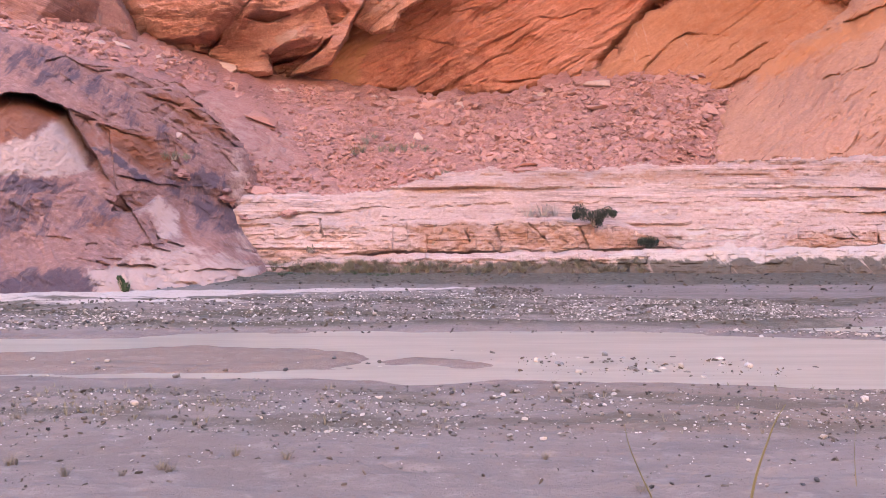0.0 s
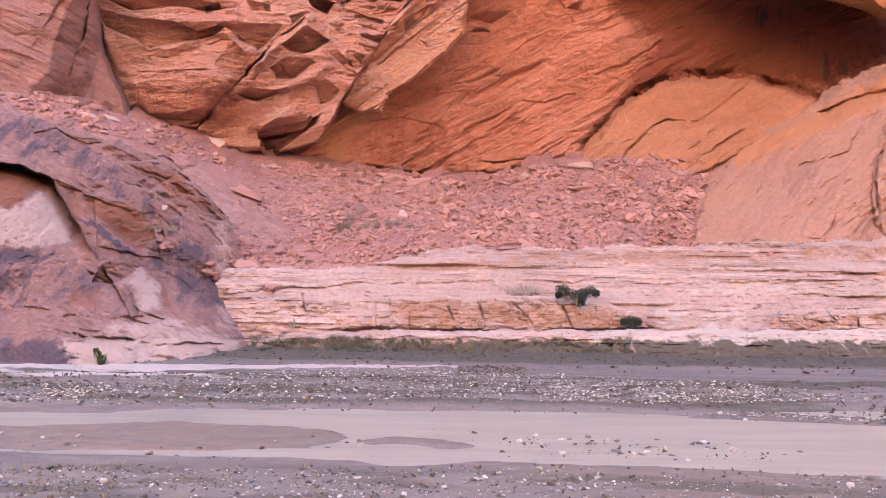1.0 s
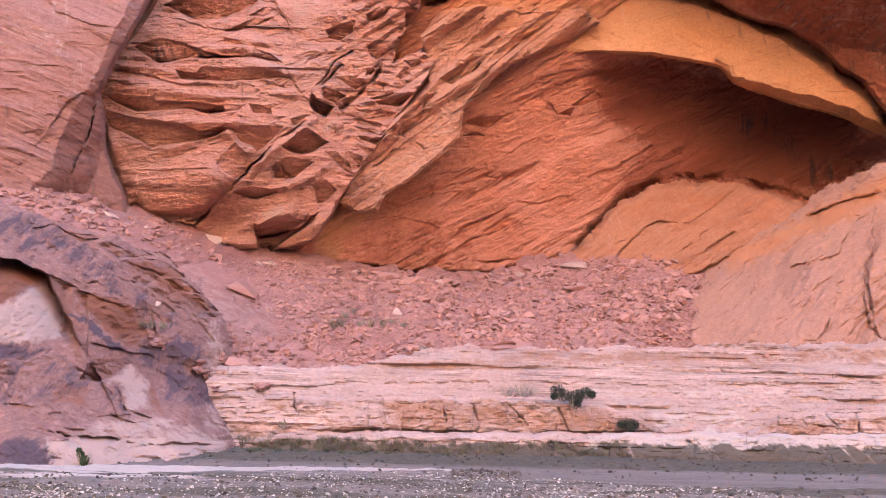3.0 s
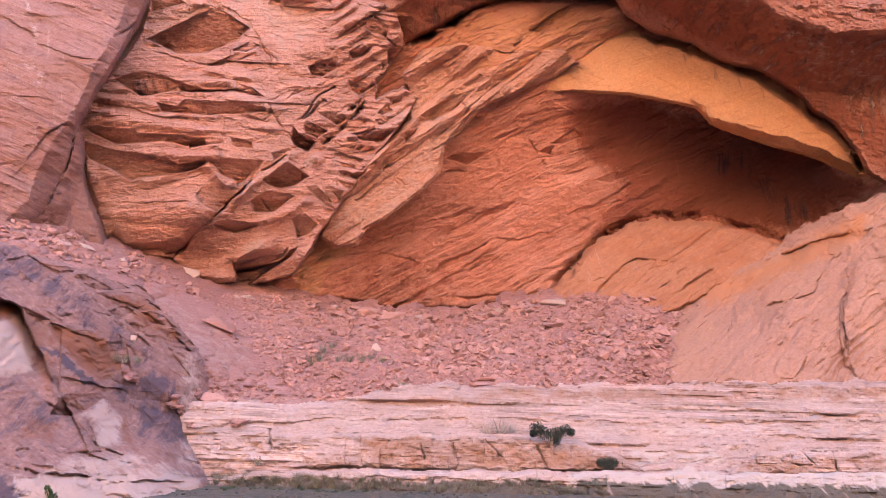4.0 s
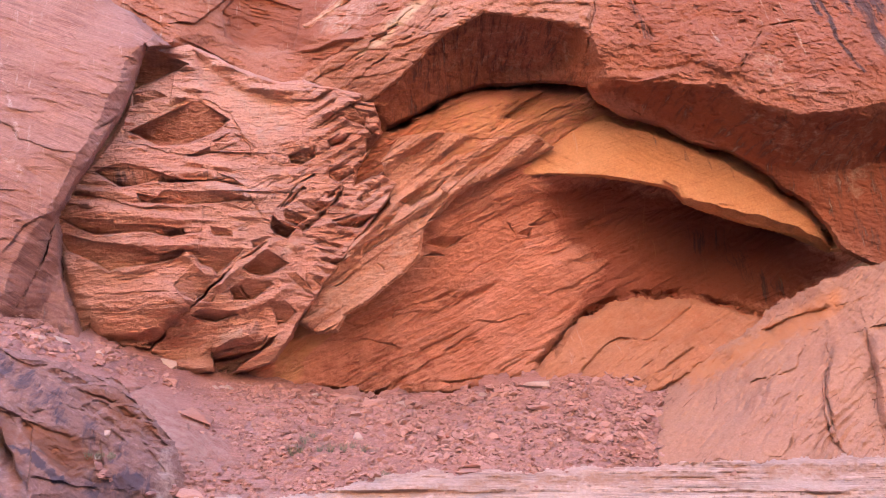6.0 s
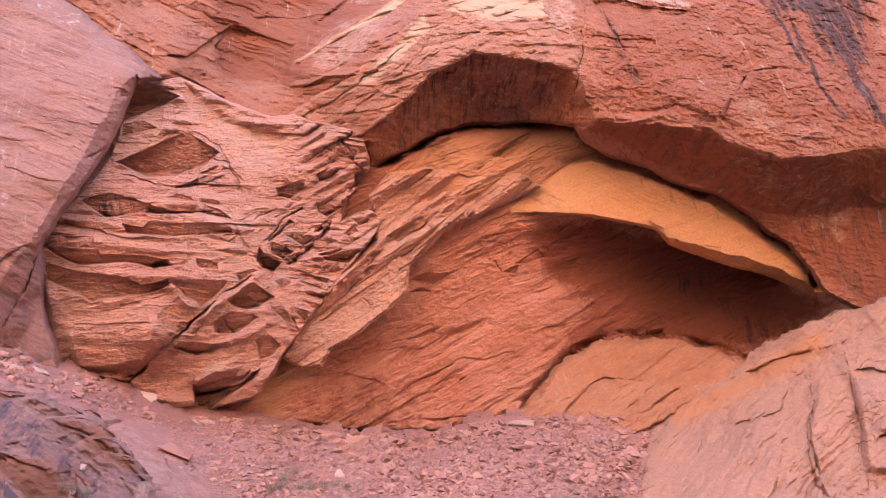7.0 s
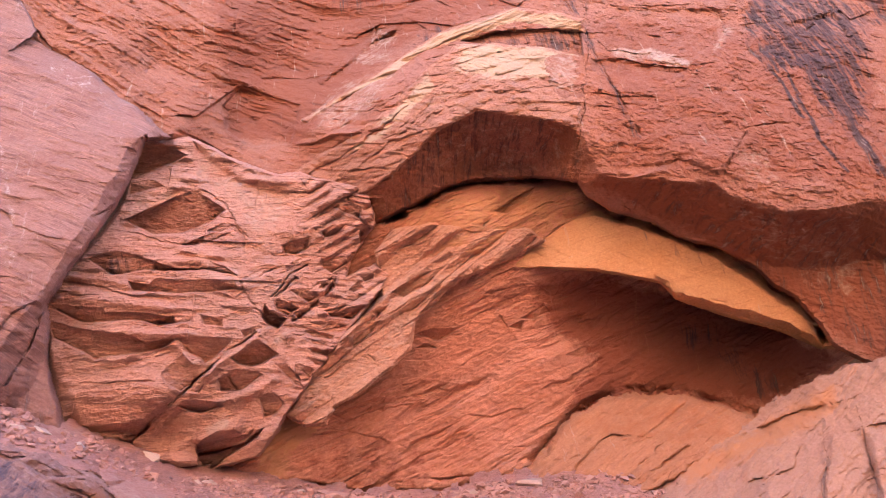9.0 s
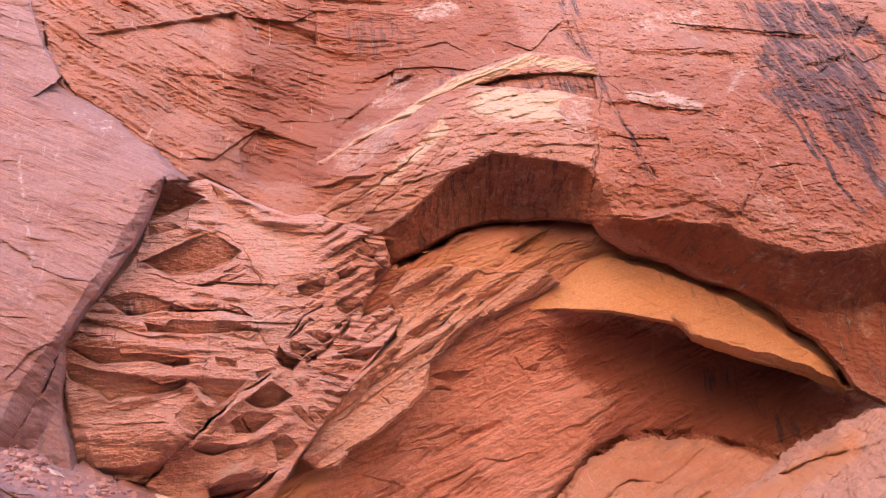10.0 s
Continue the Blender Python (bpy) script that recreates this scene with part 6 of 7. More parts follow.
RUBBLE_ZONES = [  # outline, stones, least and most half length, tip
    ([(-210, 183), (-16, 167), (73, 164), (178, 186), (254, 194), (398, 210), (391, 140), (384, 67), (141, 62), (1, 66), (-114, 41), (-175, 83)], 14000, 0.03, 0.3, 18),
    ([(223, 181), (359, 196), (348, 109), (222, 106)], 600, 0.08, 0.55, 22),
    ([(-120, 166), (44, 155), (44, 117), (-89, 129)], 600, 0.08, 0.55, 24),
    ([(-1, 146), (141, 134), (141, 75), (30, 87)], 900, 0.08, 0.5, 24),
    ([(-276, 185), (-150, 177), (-131, 84), (-250, 126)], 1600, 0.03, 0.24, 18),
    ([(-578, 305), (-392, 239), (-323, 220), (-253, 170), (-343, 191), (-434, 211), (-571, 250)], 1700, 0.05, 0.4, 18),
    ([(-263, 96), (-116, 84), (-42, 50), (-143, 26), (-251, 24)], 900, 0.04, 0.22, 18),
    ([(281, 82), (400, 88), (414, 68), (280, 63)], 350, 0.05, 0.25, 18),
    ([(73, 164), (186, 192), (186, 169), (81, 152)], 160, 0.1, 0.5, 10),
    ([(401, 214), (385, 170), (366, 114), (377, 77), (340, 76), (321, 113), (337, 169), (352, 213)], 500, 0.05, 0.4, 20),
]
rs = random.Random(5)


def picks(poly, count, box, patches=(0.03, 0.05)):
    """Places by chance in an outline, thinned in patches."""
    pr = np.random.RandomState(count)
    x, y = pr.uniform(*box[:2], count * 4), pr.uniform(*box[2:], count * 4)
    ok = (inside(x, y, poly) > 0) & ((fbm(x * patches[0], y * patches[1], 3, 400) > -0.08) | (pr.rand(count * 4) < 0.3))
    return list(zip(x[ok], y[ok]))[:count]


poses = []
for poly, count, least, most, tip in RUBBLE_ZONES:
    box = [min(q[0] for q in poly), max(q[0] for q in poly), min(q[1] for q in poly), max(q[1] for q in poly)]
    for a, b in picks(poly, count, box):
        size = least + (most - least) * rs.random() ** 4.4
        at = spot("talus_slope", a, b) + Vector((0, -0.1 * size, 0.12 * size))
        poses.append((rs.randrange(99), laid(rs, at, size, tip, 24)))
poses.sort(key=lambda q: -q[1].to_scale()[0])
heap("rubble", SLABS, poses[300:], RUBBLE_HEAP, "broken red sandstone rubble on the slope", "rubble")
slope = next(o for o in cliff.children if o.name == "talus_slope")
slab_meshes = [solid("stone", h, RUBBLE_STONE) for h in SLABS]
for k, m in poses[:300]:
    ob = new("stone", slab_meshes[k % len(slab_meshes)])
    ob.parent, ob.matrix_basis = slope, m

# single boulders on the slope: bearing, half sizes, turn, tip, tone
BOULDERS = [
    ((-280, 202), (0.95, 0.7, 0.62), 10, 4, PALE_STONE, "rounded pale boulder at the buttress foot"),
    ((-219, 173), (0.8, 0.6, 0.4), 5, 8, PALE_STONE, "pale broken block at the slope's top"),
    ((-198, 173), (0.5, 0.4, 0.3), 30, 8, PALE_STONE, "pale broken block at the slope's top"),
    ((-238, 136), (1.5, 1.1, 0.55), 20, 6, RUBBLE_STONE, "flat tilted slab on the red slope"),
    ((-31, 113), (0.5, 0.45, 0.4), 8, 0, PALE_STONE, "pale square block on the rubble"),
    ((201, 180), (1.4, 0.9, 0.55), -4, 6, PALE_STONE, "large pale flat-topped block"),
    ((284, 130), (0.75, 0.55, 0.4), -8, 10, RUBBLE_STONE, "angular block amid the rubble"),
    ((333, 175), (0.7, 0.5, 0.3), 6, 10, RUBBLE_STONE, "angular block amid the rubble"),
    ((346, 150), (0.9, 0.6, 0.35), 30, 16, RUBBLE_STONE, "tilted slab beside the buttress"),
    ((-45, 161), (1.3, 0.7, 0.5), -14, 6, RUBBLE_STONE, "long reddish slab at the slope's crest"),
    ((-14, 155), (1.3, 0.7, 0.45), -8, 6, RUBBLE_STONE, "long reddish slab at the slope's crest"),
    ((111, 81), (1.0, 0.6, 0.14), -6, 4, RUBBLE_STONE, "thin plate of fallen rock"),
    ((104, 72), (0.9, 0.6, 0.14), -3, 4, RUBBLE_STONE, "thin plate of fallen rock"),
    ((208, 152), (1.5, 0.7, 0.3), 4, 10, RUBBLE_STONE, "flat slab amid the rubble"),
    ((451, 71), (0.4, 0.3, 0.25), 4, 0, RUBBLE_STONE, "small dark boulder on the terrace edge"),
    ((-344, 116), (0.35, 0.3, 0.25), 4, 0, PALE_STONE, "small pale boulder on the knoll"),
    ((-234, 40), (1.1, 0.7, 0.45), 15, 6, RUBBLE_STONE, "weathered pink block at the knoll's foot"),
    ((-204, 175), (0.55, 0.36, 0.23), 5, 3, PALE_STONE, "pale broken block on the red slope"),
    ((-172, 177), (0.40, 0.26, 0.17), 5, 4, PALE_STONE, "pale broken block on the red slope"),
    ((-145, 176), (0.45, 0.37, 0.27), -17, -1, RUBBLE_STONE, "angular red block on the slope"),
    ((-117, 171), (0.70, 0.51, 0.34), -9, 9, RUBBLE_STONE, "angular red block on the slope"),
    ((-90, 165), (0.50, 0.31, 0.23), -19, 9, PALE_STONE, "pale broken block on the red slope"),
    ((-60, 163), (0.80, 0.61, 0.37), -3, -1, RUBBLE_STONE, "angular red block on the slope"),
    ((-41, 161), (0.70, 0.45, 0.33), 3, -3, RUBBLE_STONE, "angular red block on the slope"),
    ((22, 156), (0.60, 0.49, 0.29), 4, 4, PALE_STONE, "pale broken block on the red slope"),
    ((107, 162), (0.60, 0.40, 0.28), -3, -3, RUBBLE_STONE, "angular red block on the slope"),
    ((129, 168), (0.50, 0.42, 0.30), 15, 9, PALE_STONE, "pale broken block on the red slope"),
    ((150, 172), (0.70, 0.47, 0.44), 16, 7, RUBBLE_STONE, "angular red block on the slope"),
    ((246, 182), (0.45, 0.37, 0.28), 12, -1, RUBBLE_STONE, "angular red block on the slope"),
    ((268, 173), (0.40, 0.28, 0.22), 7, 3, RUBBLE_STONE, "angular red block on the slope"),
    ((313, 155), (0.45, 0.29, 0.21), -18, -3, RUBBLE_STONE, "angular red block on the slope"),
    ((338, 139), (0.35, 0.21, 0.19), -3, 4, PALE_STONE, "pale broken block on the red slope"),
    ((245, 138), (0.50, 0.37, 0.26), 1, -2, RUBBLE_STONE, "angular red block on the slope"),
    ((208, 158), (0.45, 0.38, 0.20), 6, 10, RUBBLE_STONE, "angular red block on the slope"),
    ((85, 118), (0.40, 0.26, 0.22), -3, -2, RUBBLE_STONE, "angular red block on the slope"),
    ((52, 99), (0.35, 0.24, 0.21), 0, 6, PALE_STONE, "pale broken block on the red slope"),
    ((133, 75), (0.70, 0.52, 0.44), -14, 9, RUBBLE_STONE, "angular red block on the slope"),
    ((0, 116), (0.35, 0.22, 0.16), 17, 5, RUBBLE_STONE, "angular red block on the slope"),
    ((-111, 144), (0.40, 0.33, 0.17), -9, 0, RUBBLE_STONE, "angular red block on the slope"),
    ((-78, 129), (0.45, 0.32, 0.18), -15, 10, RUBBLE_STONE, "angular red block on the slope"),
    ((-149, 150), (0.35, 0.29, 0.16), 0, -4, PALE_STONE, "pale broken block on the red slope"),
    ((251, 78), (0.45, 0.31, 0.22), -11, 8, PALE_STONE, "pale broken block on the red slope"),
    ((185, 91), (0.35, 0.27, 0.22), 19, 6, RUBBLE_STONE, "angular red block on the slope"),
    ((-50, 86), (0.30, 0.24, 0.14), -8, 10, RUBBLE_STONE, "angular red block on the slope"),
    ((-187, 112), (0.40, 0.28, 0.17), 4, 5, RUBBLE_STONE, "angular red block on the slope"),
    ((-225, 82), (0.30, 0.25, 0.14), -20, 1, PALE_STONE, "pale broken block on the red slope"),
    ((-173, 61), (0.35, 0.21, 0.15), 3, 0, RUBBLE_STONE, "angular red block on the slope"),
    ((-357, 174), (0.8, 0.6, 0.3), 20, 10, PALE_STONE, "pale flat rock on the rubble ramp"),
    ((-451, 239), (0.9, 0.6, 0.25), 20, 8, PALE_STONE, "pale flat rock on the rubble ramp"),
    ((-417, 233), (0.8, 0.5, 0.22), 18, 8, PALE_STONE, "pale flat rock on the rubble ramp"),
    ((-371, 217), (0.7, 0.5, 0.25), 18, 8, PALE_STONE, "pale flat rock on the rubble ramp"),
]
for k, ((a, b), half, turn, tip, tone, words) in enumerate(BOULDERS):
    where = "terrace" if "terrace" in words else "knoll" if "the knoll" in words and "foot" not in words else "talus_slope"
    ob = new("boulder", solid("boulder", hull(300 + k, (0.95, 0.95, 0.95), 12, 0.25), tone, 0.05))
    at = spot(where, a, b)
    ob.matrix_basis = Matrix.Translation(at + Vector((0, 0.0, 0.08 * half[2]))) @ pose(0, 0, 0, tip + 8, turn, 0) @ Matrix.Diagonal((*half, 1))
    tagged(ob, words, "boulder", "boulders on the slope")

# pebbles on the flats: plan outline, stones, least and most half length
PEBBLE_ZONES = [
    ([(-6.04, 21.37), (-1.49, 24.14), (1.21, 24.94), (7.60, 22.16), (5.70, 16.61), (0.00, 16.61), (-5.79, 16.24), (-7.50, 16.07), (-9.41, 18.69)], 9000, 0.01, 0.06),
    ([(-11.61, 18.69), (-6.87, 19.29), (-5.67, 15.90), (-9.68, 15.56)], 2500, 0.01, 0.06),
    ([(2.98, 20.63), (8.11, 21.37), (10.79, 18.69), (10.03, 17.38), (6.38, 16.79), (2.40, 16.61)], 6500, 0.01, 0.055),
    ([(4.97, 15.65), (6.04, 15.90), (9.26, 15.40), (8.89, 14.79), (6.29, 15.09)], 350, 0.02, 0.07),
    ([(-3.98, 24.14), (1.30, 26.73), (1.37, 24.53), (-1.37, 22.16), (-5.26, 20.21)], 900, 0.012, 0.07),
    ([(-6.05, 9.94), (-2.12, 10.11), (0.11, 9.46), (5.95, 10.28), (4.99, 8.27), (0.66, 7.73), (-1.04, 7.63), (-5.04, 8.27)], 5200, 0.005, 0.032),
    ([(-1.64, 9.94), (2.40, 10.28), (1.78, 7.63), (-1.30, 7.83)], 900, 0.006, 0.045),
    ([(-5.04, 8.27), (4.99, 8.27), (3.74, 6.19), (-3.78, 6.19)], 700, 0.005, 0.025),
    ([(-0.04, 13.89), (6.11, 12.44), (5.39, 10.97), (0.95, 11.13)], 130, 0.02, 0.1),
    ([(-7.19, 12.44), (-0.77, 12.44), (-0.64, 10.28), (-5.95, 10.28)], 80, 0.015, 0.06),
]
poses = []
for poly, count, least, most in PEBBLE_ZONES:
    box = [min(q[0] for q in poly), max(q[0] for q in poly), min(q[1] for q in poly), max(q[1] for q in poly)]
    for x, y in picks(poly, count, box, (0.4, 1.2)):
        size = least + (most - least) * rs.random() ** 4.5
        if wet_at(x, y) > 0.2 and size < 0.04:
            continue
        at = Vector((x, y, max(ground_at(x, y), -0.02) + 0.2 * size))
        poses.append((rs.randrange(99), laid(rs, at, size, 10)))
poses.sort(key=lambda q: -q[1].to_scale()[0] / q[1].translation.y)
debris = []
for poly, count in [([(-6.41, 10.28), (6.35, 10.28), (4.72, 7.63), (-4.76, 7.63)], 1100), ([(-4.89, 7.83), (4.84, 7.83), (3.76, 6.06), (-3.79, 6.06)], 260), ([(1.10, 26.73), (3.46, 26.73), (3.03, 23.38), (0.95, 23.02)], 420), ([(-20.30, 35.24), (20.30, 35.24), (14.38, 24.94), (-14.88, 25.80)], 1000), ([(1.11, 12.98), (5.65, 12.44), (5.06, 11.13), (0.97, 11.30)], 160), ([(-13.27, 21.37), (13.14, 21.37), (9.68, 15.73), (-9.78, 15.73)], 2200)]:
    box = [min(q[0] for q in poly), max(q[0] for q in poly), min(q[1] for q in poly), max(q[1] for q in poly)]
    for x, y in picks(poly, count, box, (0.7, 1.6)):
        size = (0.0008 + 0.0035 * rs.random() ** 3) * (y + 3)
        debris.append((rs.randrange(99), laid(rs, Vector((x, y, max(ground_at(x, y), 0.0) + 0.2 * size)), size, 25) @ Matrix.Diagonal((1, 0.45, 0.8, 1))))
DEBRIS = stone_material("dark_debris", (0.075, 0.062, 0.055), (0.11, 0.09, 0.078), (0.04, 0.034, 0.032), per="island")
heap("debris", SLABS, debris, DEBRIS, "dark drift debris and clods on the mud", "debris")
heap("gravel", PEBBLES, poses[280:], PEBBLE_BED, "grey and white river gravel on the flats", "gravel")
cobble_meshes = [solid("pebble", h, PEBBLE) for h in COBBLES]
for k, m in poses[:280]:
    ob = new("pebble", cobble_meshes[k % len(cobble_meshes)])
    ob.parent, ob.matrix_basis = ground, m

COBBLE_SPOTS = [  # plan place, half length, tone
    ((-3.08, 9.65), 0.05, PALE_STONE), ((2.09, 8.63), 0.06, PALE_STONE), ((2.21, 8.32), 0.06, PALE_STONE), ((2.51, 8.27), 0.045, PALE_STONE), ((0.91, 8.51), 0.08, RUBBLE_STONE), ((3.89, 7.81), 0.09, PALE_STONE),
    ((2.04, 11.48), 0.13, PALE_STONE), ((3.73, 11.94), 0.16, PALE_STONE), ((4.76, 11.94), 0.16, PEBBLE), ((2.74, 12.98), 0.14, PEBBLE), ((1.49, 10.04), 0.12, PEBBLE), ((-3.81, 10.93), 0.13, PEBBLE), ((-3.69, 9.14), 0.12, PALE_STONE),
    ((3.79, 11.13), 0.1, PEBBLE), ((1.52, 12.44), 0.14, PALE_STONE), ((3.12, 11.57), 0.1, PEBBLE), ((-1.61, 18.12), 0.14, PALE_STONE), ((4.84, 9.49), 0.12, PEBBLE), ((5.20, 9.43), 0.11, PEBBLE), ((-2.39, 11.61), 0.1, PEBBLE), ((-5.23, 11.94), 0.09, PEBBLE),
    ((-5.76, 11.94), 0.08, PEBBLE), ((0.76, 9.68), 0.1, PEBBLE), ((3.15, 6.43), 0.06, PEBBLE),
]
WORN = stone_material("worn_cobble", (0.4, 0.35, 0.32), (0.44, 0.4, 0.37), (0.34, 0.27, 0.22))
for k, ((x, y), size, tone) in enumerate(COBBLE_SPOTS):
    tone = PEBBLE if tone == PEBBLE else WORN
    ob = new("cobble", solid("cobble", hull(500 + k, (0.55, 0.44, 0.33), 26, 0.65), tone, 0.05))
    ob.matrix_basis = laid(rs, Vector((x, y, max(ground_at(x, y), -0.02) + 0.3 * size)), size, 8)
    tagged(ob, "pale river-worn cobble on the mud" if tone == WORN else "grey river-worn cobble on the mud", "cobble", "cobbles on the flat")


# ---- plants ----
def leaf_material(name, one, two):
    m = bpy.data.materials.new(name)
    m.use_nodes = True
    nt = m.node_tree
    chance = nt.nodes.new("ShaderNodeNewGeometry").outputs["Random Per Island"]
    nt.links.new(mixed(nt, chance, one, two), nt.nodes["Principled BSDF"].inputs["Base Color"])
    nt.nodes["Principled BSDF"].inputs["Roughness"].default_value = 0.7
    return m


GREEN = leaf_material("dark_foliage", (0.01, 0.018, 0.013), (0.026, 0.038, 0.024))
FRESH = leaf_material("fresh_foliage", (0.02, 0.04, 0.014), (0.045, 0.075, 0.028))
DRY = leaf_material("dry_grass", (0.12, 0.1, 0.072), (0.18, 0.15, 0.115))
SAGE = leaf_material("grey_green_grass", (0.15, 0.14, 0.095), (0.22, 0.19, 0.14))
TWIG = leaf_material("bleached_twig", (0.3, 0.24, 0.21), (0.4, 0.34, 0.3))
STEM = leaf_material("olive_stem", (0.11, 0.095, 0.042), (0.15, 0.13, 0.06))


def blades(seed, count, height, width, lean, base):
    """Tapered blades or twigs out of one foot: points and triangles."""
    rs = random.Random(seed)
    vs, fs = [], []
    for _ in range(count):
        an, out = rs.uniform(0, 2 * math.pi), rs.random() ** 0.7
        foot = Vector((math.cos(an) * base * out, math.sin(an) * base * out, -0.03 * height))
        h, l = height * rs.uniform(0.5, 1.05), lean * rs.uniform(0.3, 1.0)
        tip = foot + Vector((math.cos(an) * l * h, math.sin(an) * l * h, h))
        mid = foot.lerp(tip, 0.55) + Vector((0, 0, 0.1 * h))
        side = Vector((-math.sin(an + rs.uniform(-1, 1)), math.cos(an), 0)) * width
        k = len(vs)
        vs += [foot - side, foot + side, mid + side * 0.7, mid - side * 0.7, tip]
        fs += [(k, k + 1, k + 2), (k, k + 2, k + 3), (k + 3, k + 2, k + 4)]
    return vs, fs


def leaves(seed, clumps, count, size):
    """Small leaves gathered round clump centres (x, y, z, radius)."""
    rs = random.Random(seed)
    vs, fs = [], []
    for x, y, z, r in clumps:
        for _ in range(count):
            p = Vector((rs.gauss(0, 1), rs.gauss(0, 1), rs.gauss(0, 0.8))).normalized() * r * rs.random() ** 0.45 + Vector((x, y, z))
            q = Euler((rs.uniform(0, 6), rs.uniform(0, 6), rs.uniform(0, 6))).to_matrix()
            k = len(vs)
            vs += [p + q @ Vector(c) * size * rs.uniform(0.6, 1.3) for c in ((-1, 0, 0), (0, -0.4, 0), (1, 0, 0.1), (0, 0.4, 0))]
            fs += [(k, k + 1, k + 2), (k, k + 2, k + 3)]
    return vs, fs


def plant_mesh(name, data, material):
    me = bpy.data.meshes.new(name)
    me.from_pydata([tuple(v) for v in data[0]], [], data[1])
    me.materials.append(material)
    return me


def shrub(at, clumps, seed, material, label, count=260, size=0.045):
    root = new("shrub")
    root.matrix_basis = Matrix.Translation(at)
    stems = new("stems", plant_mesh("stems", blades(seed, 26, 1.1 * max(c[2] for c in clumps), 0.02, 0.7, 0.12), TWIG))
    crown = new("crown", plant_mesh("crown", leaves(seed, clumps, count, size), material))
    stems.parent = crown.parent = root
    return tagged(root, label, "shrub")


shrub(spot("middle_bank", *(194, 0)) + Vector((0, -0.4, 0)), [(-0.75, 0, 0.75, 0.38), (-0.4, 0.1, 0.55, 0.36), (0.0, -0.1, 0.45, 0.35), (0.3, 0, 0.55, 0.32), (0.65, 0, 0.7, 0.3), (0.95, 0.1, 0.62, 0.22), (0.15, 0, 0.2, 0.3), (-0.9, 0, 0.5, 0.2)], 1, GREEN, "dark green shrub on a sandy ledge", 620)
shrub(spot("middle_bank", *(264, -28)) + Vector((0, -0.4, 0)), [(-0.3, 0, 0.3, 0.25), (0.0, 0, 0.35, 0.28), (0.3, 0, 0.3, 0.25), (0.05, -0.1, 0.12, 0.25)], 2, GREEN, "small dark green shrub on a sandy ledge", 500)
shrub(spot("knoll", *(-408, -83)) + Vector((0, -0.4, 0)), [(-0.1, 0, 0.3, 0.12), (0.06, -0.1, 0.16, 0.15), (-0.16, 0, 0.42, 0.08), (0.12, -0.2, 0.08, 0.12)], 3, FRESH, "small fresh green plant in a rock cleft", 160, 0.05)
shrub(spot("knoll", *(-346, 85)) + Vector((0, -0.3, 0)), [(-0.4, 0, 0.2, 0.25), (0.1, 0, 0.2, 0.22), (0.6, 0, 0.12, 0.2)], 4, SAGE, "low grey-green shrub on the knoll", 150)
shrub(spot("talus_slope", *(-1, 63)) + Vector((0, -0.3, 0)), [(0, 0, 0.25, 0.3), (0.3, 0, 0.2, 0.2)], 5, SAGE, "low grey-green shrub on the rubble", 150)
shrub(spot("terrace", *(-8, -31)) + Vector((0, -0.4, 0)), [(-0.2, 0, 0.2, 0.25), (0.2, 0, 0.2, 0.25)], 6, SAGE, "low grey shrub on a pale ledge", 150)
shrub(spot("terrace", *(-170, -35)) + Vector((0, -0.4, 0)), [(0, 0, 0.2, 0.25)], 7, SAGE, "low grey shrub on a pale ledge", 120)

tuft_data = [blades(20 + k, 70, 1.0, 0.012, 0.9, 0.25) for k in range(4)]
SAGE_TUFTS = [plant_mesh("grass_tuft", d, SAGE) for d in tuft_data]
DRY_TUFTS = [plant_mesh("grass_tuft", d, DRY) for d in tuft_data]
TWIG_TUFTS = [plant_mesh("dead_brush", d, TWIG) for d in tuft_data]


def tuft(name, meshes, at, size, label, group):
    ob = new(name, meshes[rs.randrange(4)])
    ob.matrix_basis = Matrix.Translation(at) @ pose(0, 0, 0, 0, 0, rs.uniform(0, 360)) @ Matrix.Scale(size, 4)
    tagged(ob, label, "grass" if name == "grass_tuft" else "brush", group)


for a, b, size in [(-99, 107, 0.8), (-88, 113, 0.7), (-113, 93, 0.9), (-104, 96, 0.8), (-80, 96, 0.7), (-67, 96, 0.9), (-51, 97, 0.8), (-38, 101, 0.7), (-25, 97, 0.7), (-13, 94, 0.6)]:
    tuft("grass_tuft", SAGE_TUFTS, spot("talus_slope", a, b) + Vector((0, -0.2, -0.1)), size * 0.9, "grey-green grass tuft on the rubble", "grass tufts on the slope")
for a, b, size in [(110, 12, 0.8), (129, 14, 0.9), (143, 16, 0.7), (-46, -55, 0.7), (-39, -56, 0.9), (-28, -53, 0.7), (-82, -57, 0.5), (-60, -56, 0.6)]:
    tuft("dead_brush", TWIG_TUFTS, spot("terrace", a, b) + Vector((0, -0.3, -0.1)), size, "bleached dead brush on the bank", "brush on the bank")
GREEN_TUFTS = [plant_mesh("grass_tuft", d, FRESH) for d in tuft_data]
for _ in range(46):
    a = rs.uniform(-215, 40)
    y = 34.5 + rs.uniform(-0.5, 0.5)
    tuft("grass_tuft", GREEN_TUFTS, Vector((a * y / 1000, y, ground_at(a * y / 1000, y) - 0.05)), rs.uniform(0.12, 0.26), "low fresh green grass on the damp mud", "green grass by the bank")
for _ in range(220):
    a, b = rs.uniform(-250, 260) if rs.random() < 0.7 else rs.uniform(-250, 0), rs.uniform(-58, -44)
    tuft("grass_tuft", DRY_TUFTS if rs.random() < 0.6 else SAGE_TUFTS, spot("low_ledge", a, b) + Vector((0, -0.25, -0.15)), rs.uniform(0.2, 0.45), "dry olive grass along the bank's foot", "grass along the bank")
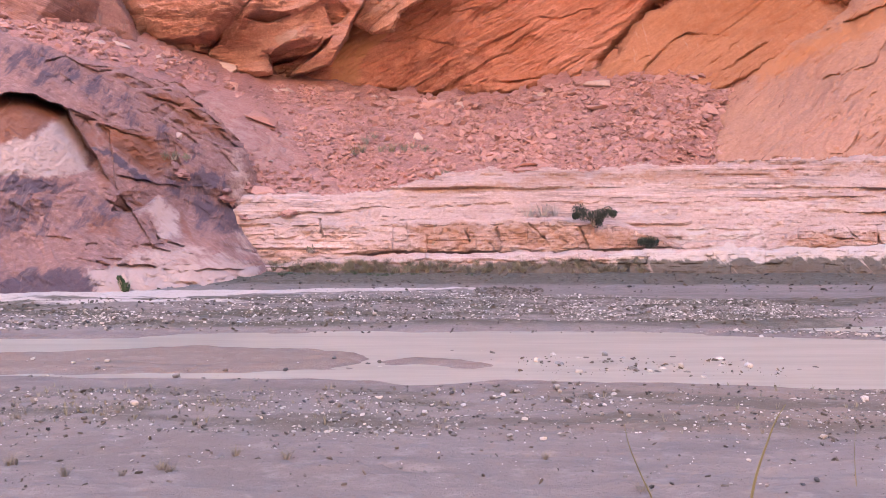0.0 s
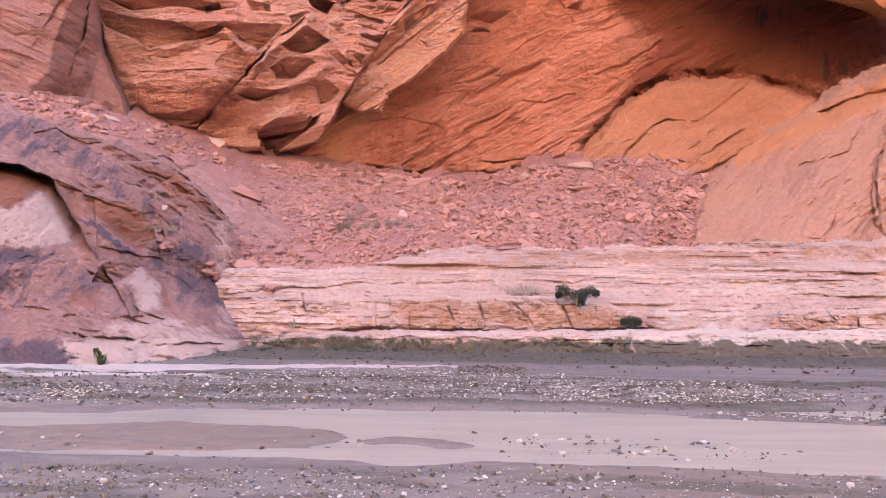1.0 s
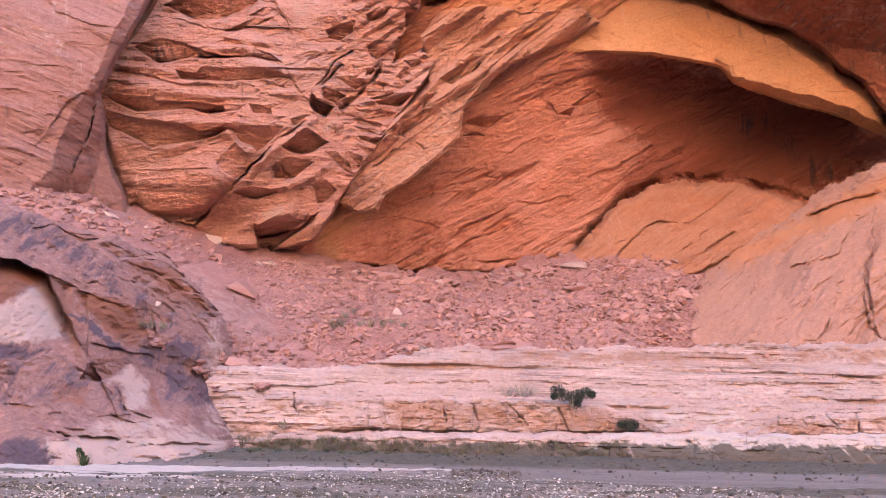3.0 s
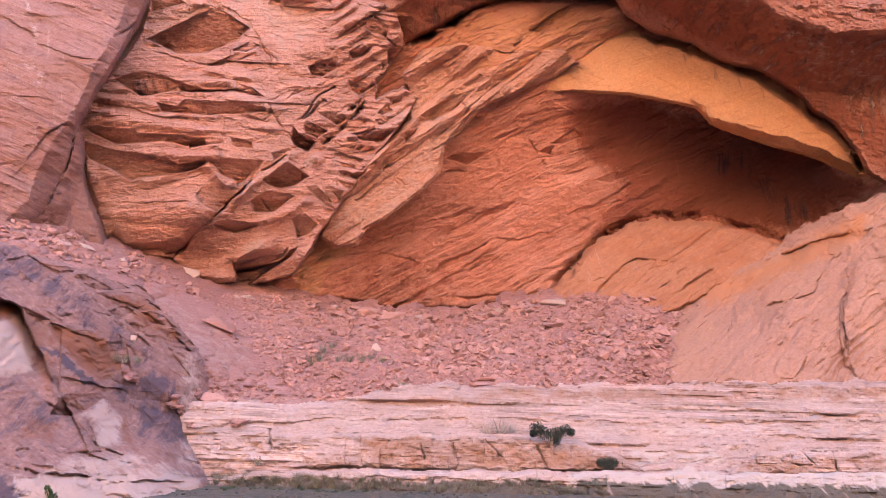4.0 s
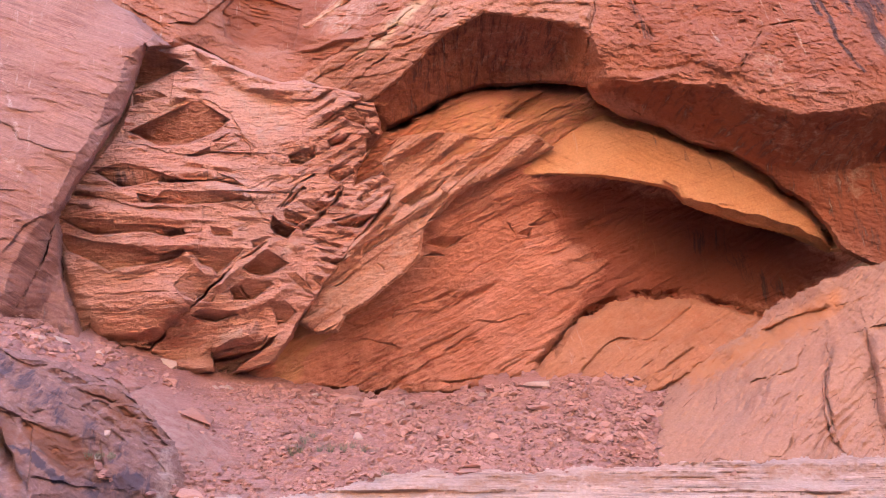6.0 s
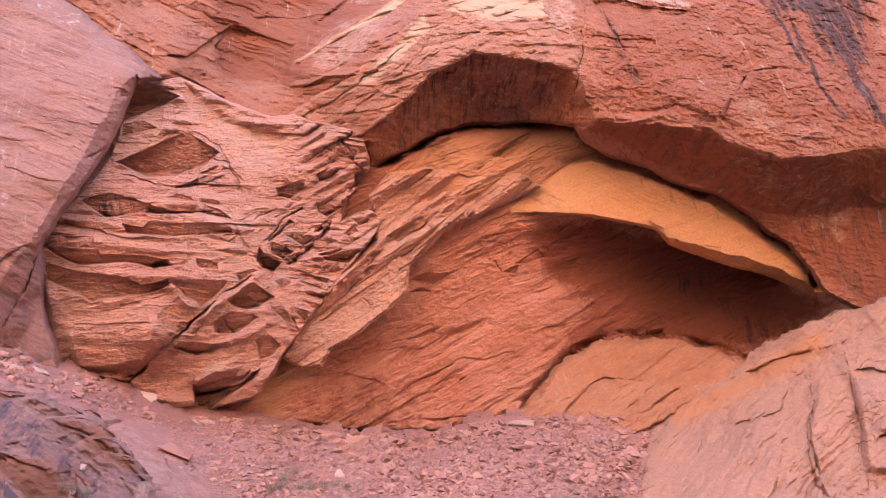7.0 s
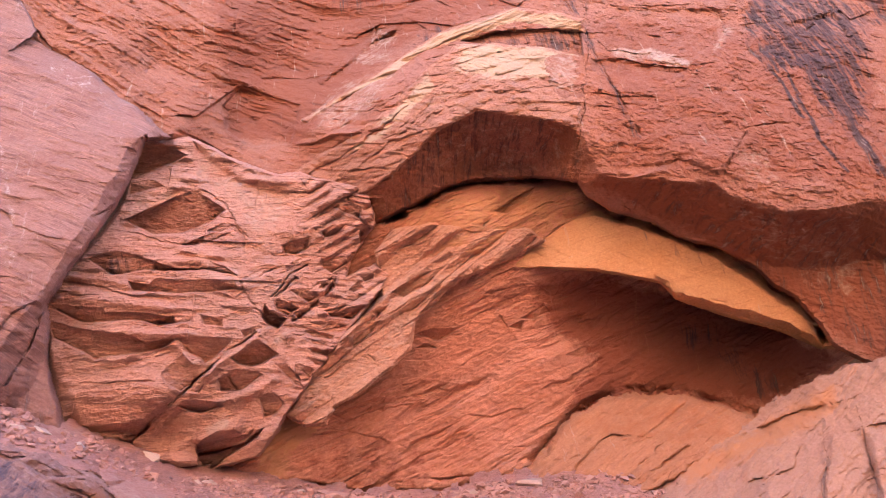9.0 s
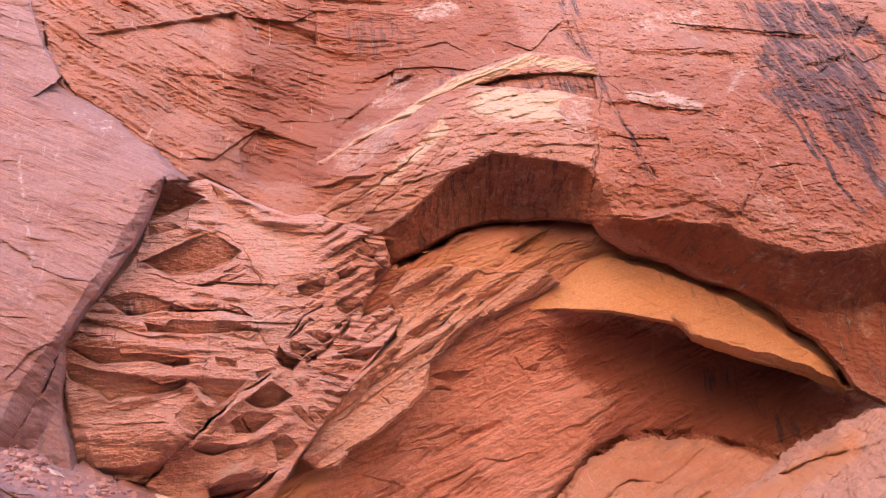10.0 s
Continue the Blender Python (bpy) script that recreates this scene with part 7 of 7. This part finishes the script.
for (x, y), size in [(p, q) for p, q in zip([(-2.48, 6.72), (-2.39, 6.68), (-2.73, 6.49), (-1.43, 6.95), (-3.96, 6.98), (-1.90, 7.01), (-3.27, 6.60), (1.62, 6.21), (0.96, 7.16), (-0.96, 9.03), (-1.24, 9.14), (-3.85, 8.63), (-4.98, 9.31), (-3.72, 8.76), (-3.28, 9.17), (-4.57, 9.46), (-2.49, 9.03), (0.69, 9.77), (1.49, 10.28), (-4.81, 8.63), (-4.56, 8.89), (-3.51, 8.89)], [0.13, 0.12, 0.08, 0.12, 0.13, 0.12, 0.12, 0.12, 0.1] + [0.09] * 20)]:
    tuft("grass_tuft", DRY_TUFTS, Vector((x, y, ground_at(x, y) - 0.01)), size, "small dry grass tuft on the mud", "grass tufts on the mud")


sprigs = [plant_mesh("sprig", blades(60 + k, 9, 1.0, 0.03, 0.6, 0.12), SAGE) for k in range(4)]
for x, y in picks([(-6.41, 10.28), (-1.24, 10.28), (-1.00, 8.27), (-5.09, 8.16)], 110, [(-6.41, 10.28)[0], (-1.00, 8.27)[0], (-4.73, 8.16)[1], (-5.95, 10.28)[1]], (0.6, 1.2)) + picks([(-1.40, 10.28), (6.19, 10.28), (4.73, 7.83), (-1.07, 7.83)], 40, [(-1.40, 10.28)[0], (6.19, 10.28)[0], (-4.54, 7.83)[1], (-5.95, 10.28)[1]], (0.6, 1.2)):
    ob = new("sprig", sprigs[rs.randrange(4)])
    ob.matrix_basis = Matrix.Translation((x, y, ground_at(x, y) - 0.005)) @ pose(0, 0, 0, 0, 0, rs.uniform(0, 360)) @ Matrix.Scale(rs.uniform(0.05, 0.12), 4)
    tagged(ob, "small grey-green sprig in the gravel", "sprig", "sprigs in the gravel")


def reed(points, width, label):
    """A single tall stem through a few places."""
    cu = bpy.data.curves.new("reed", "CURVE")
    cu.dimensions, cu.bevel_depth, cu.bevel_resolution = "3D", width, 2
    sp = cu.splines.new("BEZIER")
    sp.bezier_points.add(len(points) - 1)
    for k, (p, q) in enumerate(zip(sp.bezier_points, points)):
        p.co, p.handle_left_type, p.handle_right_type = q, "AUTO", "AUTO"
        p.radius = 1.0 - 0.75 * k / (len(points) - 1)
    cu.materials.append(STEM)
    return tagged(new("reed", cu), label, "reed", "reeds by the bank")


def bearing(a, b, y):
    return Vector((a * y / 1000, y, EYE + b * y / 1000))


reed([bearing(*p, 4.6) for p in ((400, -416), (405, -356), (412, -322), (424, -285), (436, -253), (448, -233))], 0.011, "single olive green reed stem on the near bank")
reed([bearing(*p, 5.0) for p in ((294, -408), (274, -357), (256, -318), (243, -285), (237, -259))], 0.007, "thin dry reed stem on the near bank")
reed([bearing(*p, 6.0) for p in ((542, -341), (539, -296), (540, -260))], 0.004, "thin dry reed stem on the near bank")
